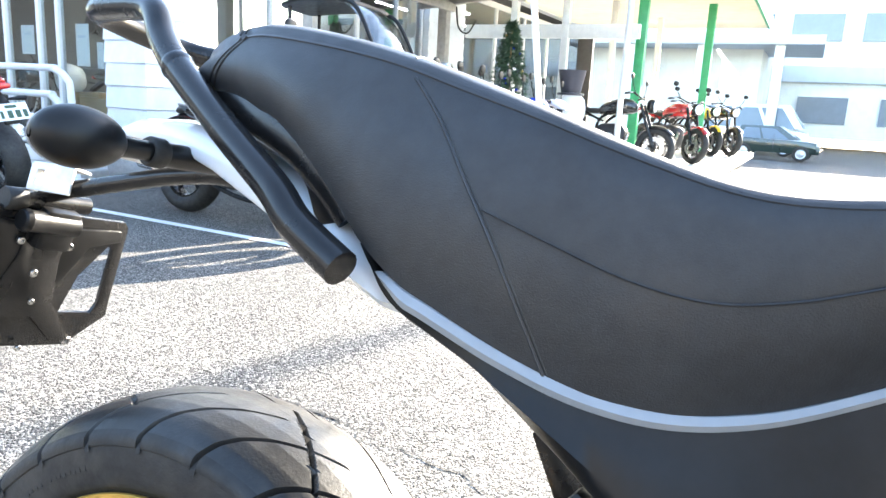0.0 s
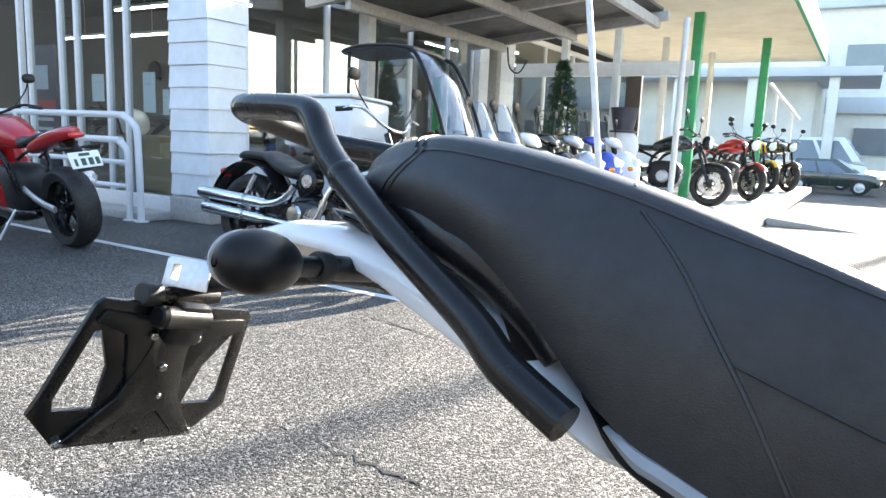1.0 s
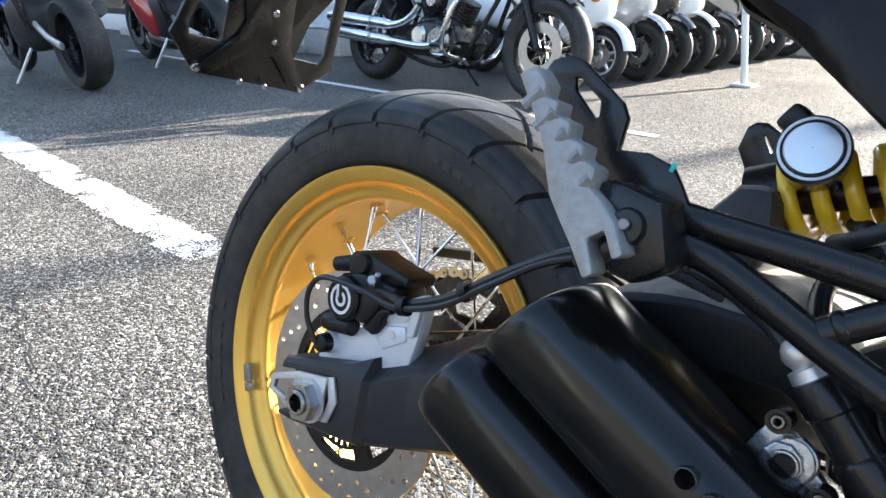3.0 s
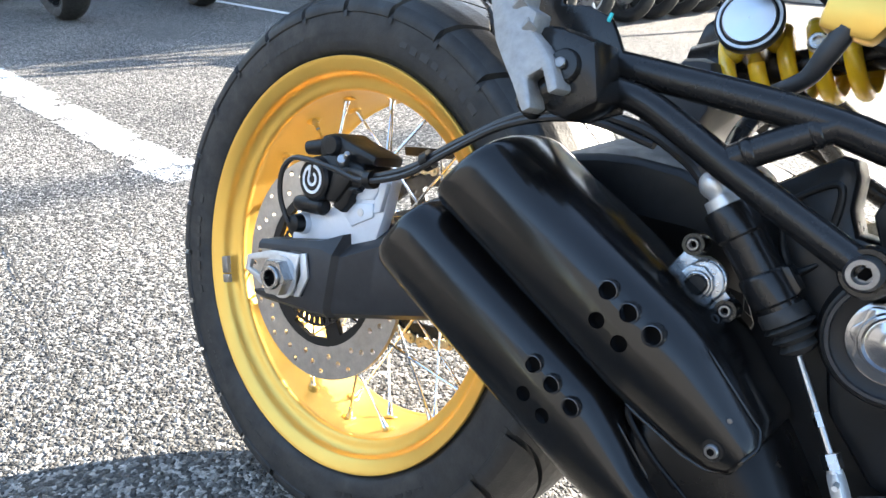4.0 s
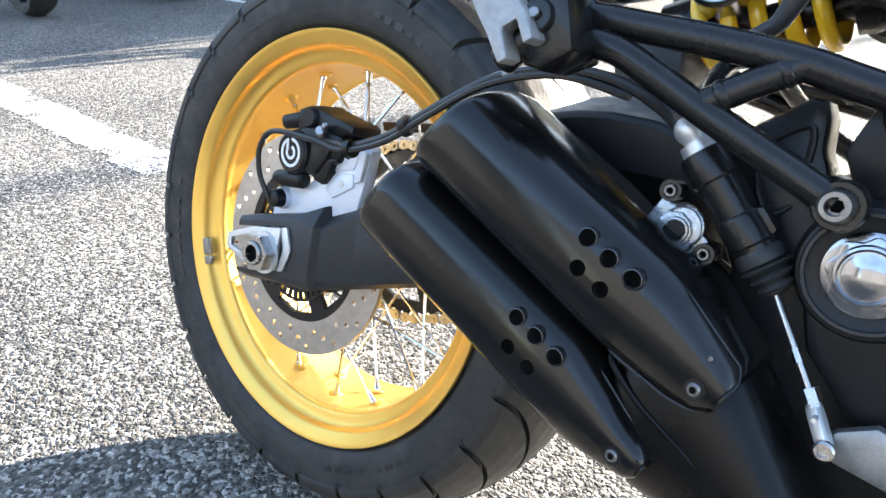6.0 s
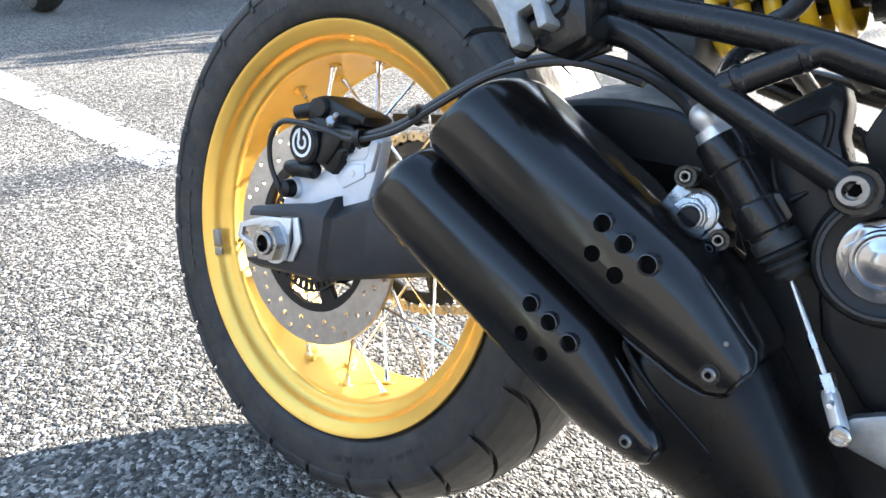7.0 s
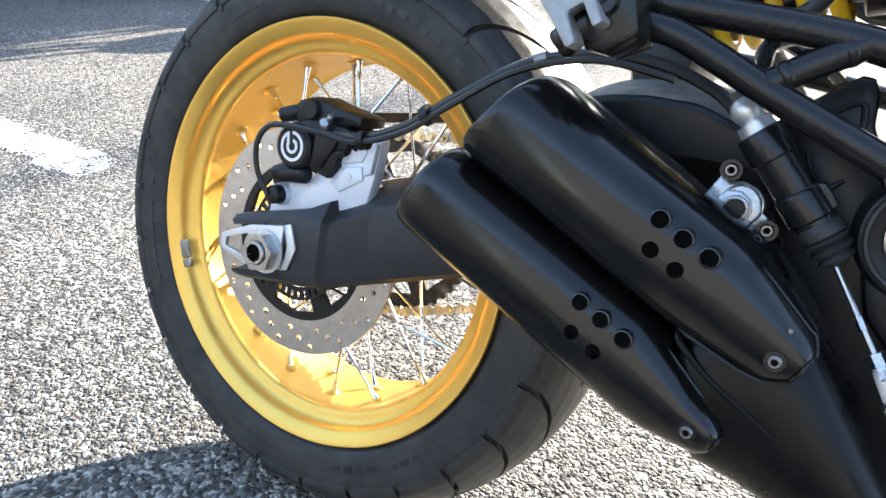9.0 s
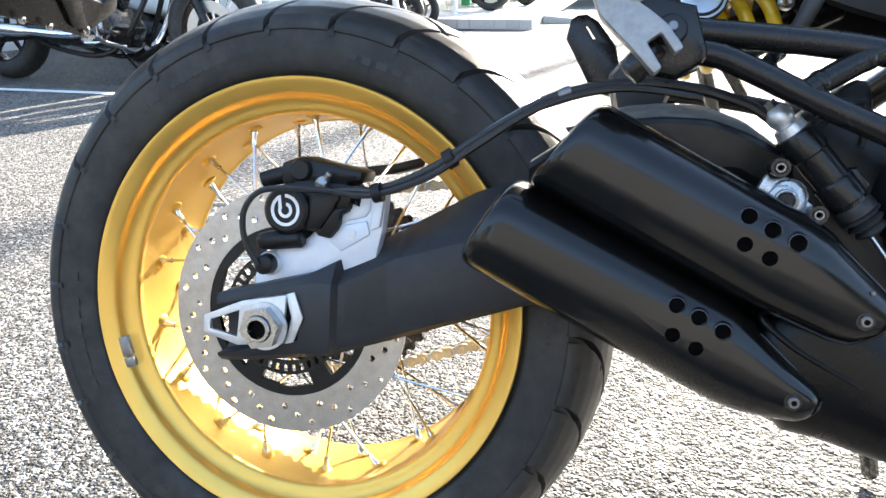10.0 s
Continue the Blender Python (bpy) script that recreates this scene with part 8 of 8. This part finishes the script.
    if boxed:
        part("box_rack", box((-0.30, 0, 0.80), (0.55, 0.36, 0.03), 0.006), BLACK_PAINT, r)
        bx = part("cargo_box", box((-0.34, 0, 1.09), (0.84, 0.56, 0.46), 0.05), WHITE_PAINT, r, "large white cargo box")
        part("box_lid", box((-0.34, 0, 1.335), (0.86, 0.58, 0.03), 0.012), WHITE_PAINT, bx)
    return r


def naked(mx, paint, label, tail=True, red_seat=False, faired=False):
    """A roadster or sports bike; x points ahead from the rear axle's ground point."""
    r = thing("parked_motorcycle", label, "motorcycle", mx, "parked motorcycles")
    L = 1.42
    p_wheel(r, 0, 0.315, 0.185, "5", BLACK_PAINT, 0.215)
    p_wheel(r, L, 0.30, 0.12, "5", BLACK_PAINT, 0.212)
    for s in (1, -1):
        part("fork_leg", tube([(L, s * 0.095, 0.30), (L - 0.26, s * 0.09, 0.92)], [0.030, 0.022], seg=12, n=3), BLACK_PAINT, r)
        part("front_disc", lathe([(s * 0.078, 0.09), (s * 0.078, 0.155), (s * 0.073, 0.155), (s * 0.073, 0.09)], c=(L, 0, 0.30), seg=36, closed=True), STEEL, r)
        part("swingarm", tube([(0, s * 0.12, 0.315), (0.25, s * 0.115, 0.36), (0.52, s * 0.09, 0.43)], 0.028, seg=10, flat=(0.6, 1)), ALU, r)
        part("frame_tube", tube([(0.52, s * 0.13, 0.40), (0.62, s * 0.16, 0.70), (1.05, s * 0.10, 0.86)], 0.022, seg=10), BLACK_PAINT, r)
        part("tail_tube", tube([(0.55, s * 0.09, 0.66), (0.15, s * 0.07, 0.82), (-0.10, s * 0.05, 0.90)], 0.014, seg=8), BLACK_PAINT, r)
    part("rear_disc", lathe([(-0.11, 0.06), (-0.11, 0.11), (-0.105, 0.11), (-0.105, 0.06)], c=(0, 0, 0.315), seg=32, closed=True), STEEL, r)
    part("axle_nut", lathe([(-0.15, 0.0), (-0.15, 0.02), (-0.13, 0.02)], c=(0, 0, 0.315), seg=12), STEEL, r)
    part("front_mudguard", mudguard(L, 0.30, 0.335, 0.07, 40, 150), paint, r, smooth=60)
    part("engine", blob((0.74, 0, 0.42), (0.24, 0.17, 0.20), n=3.5), DARK_GREY, r, "dark engine")
    part("engine_cover", lathe([(-0.22, 0.0), (-0.22, 0.07), (-0.20, 0.09), (-0.14, 0.095)], c=(0.76, 0, 0.38), seg=24), ALU, r)
    part("tank", loft_x([(0.50, 0.79, 0.06, 0.03), (0.58, 0.82, 0.12, 0.08), (0.80, 0.87, 0.16, 0.12), (0.98, 0.88, 0.15, 0.11), (1.10, 0.86, 0.06, 0.05)], 26, 2.8), paint, r, "glossy fuel tank", smooth=60)
    part("seat", loft_x([(0.06, 0.86, 0.06, 0.02), (0.14, 0.855, 0.11, 0.035), (0.36, 0.80, 0.13, 0.04), (0.52, 0.80, 0.09, 0.04)], 22), SEAT_BLACK, r, "black seat", smooth=70)
    part("tail_cowl", loft_x([(-0.26, 0.90, 0.03, 0.015), (-0.16, 0.885, 0.08, 0.05), (0.05, 0.84, 0.11, 0.06), (0.28, 0.77, 0.12, 0.05), (0.36, 0.74, 0.06, 0.03)], 24, 2.8), paint, r, "glossy tail cowl", smooth=60)
    part("tail_lamp", blob((-0.26, 0, 0.875), (0.02, 0.06, 0.022), n=3), TAIL_RED, r)
    part("plate_bracket", slab([(-0.12, 0.84), (-0.30, 0.70), (-0.33, 0.62), (-0.30, 0.61), (-0.24, 0.68), (-0.06, 0.80)], -0.05, 0.05, 0.006), BLACK_PLASTIC, r)
    if tail:
        plate(r, (-0.335, 0, 0.70), (0, 25, 0))
    for s in (1, -1):
        part("indicator", tube([(-0.22, s * 0.04, 0.78), (-0.24, s * 0.16, 0.78)], [0.008, 0.018], seg=8, n=2), BLACK_PLASTIC, r)
    part("silencer", tube([(0.02, -0.20, 0.52), (0.25, -0.18, 0.44), (0.45, -0.14, 0.30)], [0.055, 0.055, 0.03], seg=18, round_end=0.004), DARK_GREY if not faired else STEEL, r, "stubby silencer", smooth=60)
    part("exhaust_pipe", tube([(0.45, -0.14, 0.30), (0.70, -0.12, 0.20), (0.95, -0.08, 0.26), (1.02, -0.06, 0.50)], 0.025, seg=12), STEEL, r)
    handlebar(r, 1.16, 1.00, 0.34, 0.06, BLACK_PAINT)
    mirrors(r, 1.10, 1.06, 0.30, 0.18)
    part("headlamp", blob((1.30, 0, 0.90), (0.07, 0.10, 0.10), n=2.5), BLACK_PAINT, r)
    part("headlamp_lens", blob((1.335, 0, 0.90), (0.045, 0.085, 0.085), n=2.2), HEADLAMP, r)
    if faired:
        part("fairing", loft_x([(0.60, 0.36, 0.06, 0.06), (0.70, 0.38, 0.17, 0.15), (0.92, 0.46, 0.205, 0.22), (1.12, 0.66, 0.21, 0.24), (1.28, 0.84, 0.16, 0.17), (1.38, 0.90, 0.06, 0.06)], 28, 2.8), paint, r, "glossy fairing", smooth=60)
        part("belly_pan", loft_x([(0.50, 0.22, 0.06, 0.03), (0.62, 0.22, 0.15, 0.07), (0.95, 0.25, 0.16, 0.09), (1.08, 0.32, 0.08, 0.05)], 24, 2.8), GLOSS_BLACK, r, smooth=60)
    part("side_stand", tube([(0.62, 0.12, 0.28), (0.66, 0.30, 0.012)], 0.012, seg=8, n=2), ALU, r)
    part("footrest", tube([(0.46, -0.12, 0.40), (0.46, -0.24, 0.41)], 0.010, seg=8, n=1), ALU, r)
    return r


cruiser(Matrix.Translation((-3.68, 3.44, 0)) @ pose(0, 0, 0, -7, 0, -2))
naked(Matrix.Translation((-4.86, 2.78, 0)) @ pose(0, 0, 0, 0, 0, 176) @ pose(0, 0, 0, -7), RED, "red sports motorcycle with a black rear tyre parked beside the shop", faired=True)
naked(Matrix.Translation((-4.62, 1.62, 0)) @ pose(0, 0, 0, 0, 0, 178) @ pose(0, 0, 0, -7), BLUE, "blue roadster motorcycle parked on the asphalt")
ROW = ((4.45, WHITE_PAINT, "white delivery scooter with a black roof, tall windscreen and cargo box", dict(roofed=True, boxed=True)),
       (4.88, SILVER, "silver scooter with a clear windscreen", dict(screen=True, dark=True)),
       (5.27, GLOSS_BLACK, "black scooter with a clear windscreen", dict(screen=True, dark=True)),
       (5.68, WHITE_PAINT, "white scooter under the canopy", dict(dark=True)),
       (6.12, GLOSS_BLACK, "black scooter under the canopy", dict(dark=True)),
       (6.72, SILVER, "silver scooter under the canopy", dict(dark=True)),
       (7.32, BLUE, "blue scooter under the canopy", dict(dark=True)),
       (7.95, WHITE_PAINT, "white scooter at the end of the row", dict(dark=True)))
for i, (y, body, lab, kw) in enumerate(ROW):
    scooter(Matrix.Translation((-3.42 + 0.02 * i, y, 0)) @ pose(0, 0, 0, 0, 0, -2 + 0.6 * i) @ pose(0, 0, 0, -4) @ Matrix.Scale(0.94 if i == 0 else 1.0, 4), body, lab, **kw)
naked(Matrix.Translation((-2.95, 10.3, 0.12)) @ pose(0, 0, 0, 0, 0, -6) @ pose(0, 0, 0, -6), GLOSS_BLACK, "black roadster on display on the platform", tail=False)
naked(Matrix.Translation((-2.3, 12.9, 0.12)) @ pose(0, 0, 0, 0, 0, -42) @ pose(0, 0, 0, -6), RED, "red roadster on display on the platform", tail=False)
for k, (pt, lb) in enumerate(((WHITE_PAINT, "white roadster in the display row"), (YELLOW, "yellow roadster in the display row"), (GLOSS_BLACK, "black roadster in the display row"))):
    naked(Matrix.Translation((-2.55 + 0.32 * k, 15.4 + 0.55 * k, 0.12)) @ pose(0, 0, 0, 0, 0, -50) @ pose(0, 0, 0, -6), pt, lb, tail=False)

# bikes on show inside the shop
naked(Matrix.Translation((-12.3, 7.0, 0.15)) @ pose(0, 0, 0, 0, 0, 12) @ pose(0, 0, 0, -6), GLOSS_BLACK, "black roadster on show behind the shop's glass doors", tail=False)
naked(Matrix.Translation((-9.75, 7.35, 0.15)) @ pose(0, 0, 0, 0, 0, 20) @ pose(0, 0, 0, -6), MATT_GREEN, "dark olive roadster on show behind the shop's boxes", tail=False)
naked(Matrix.Translation((-8.3, 6.6, 0.15)) @ pose(0, 0, 0, 0, 0, -25) @ pose(0, 0, 0, -6), GLOSS_BLACK, "black roadster on show inside the shop", tail=False)
naked(Matrix.Translation((-7.2, 6.9, 0.15)) @ pose(0, 0, 0, 0, 0, -60) @ pose(0, 0, 0, -6), MATT_GREEN, "dark olive roadster on show inside the shop", tail=False)
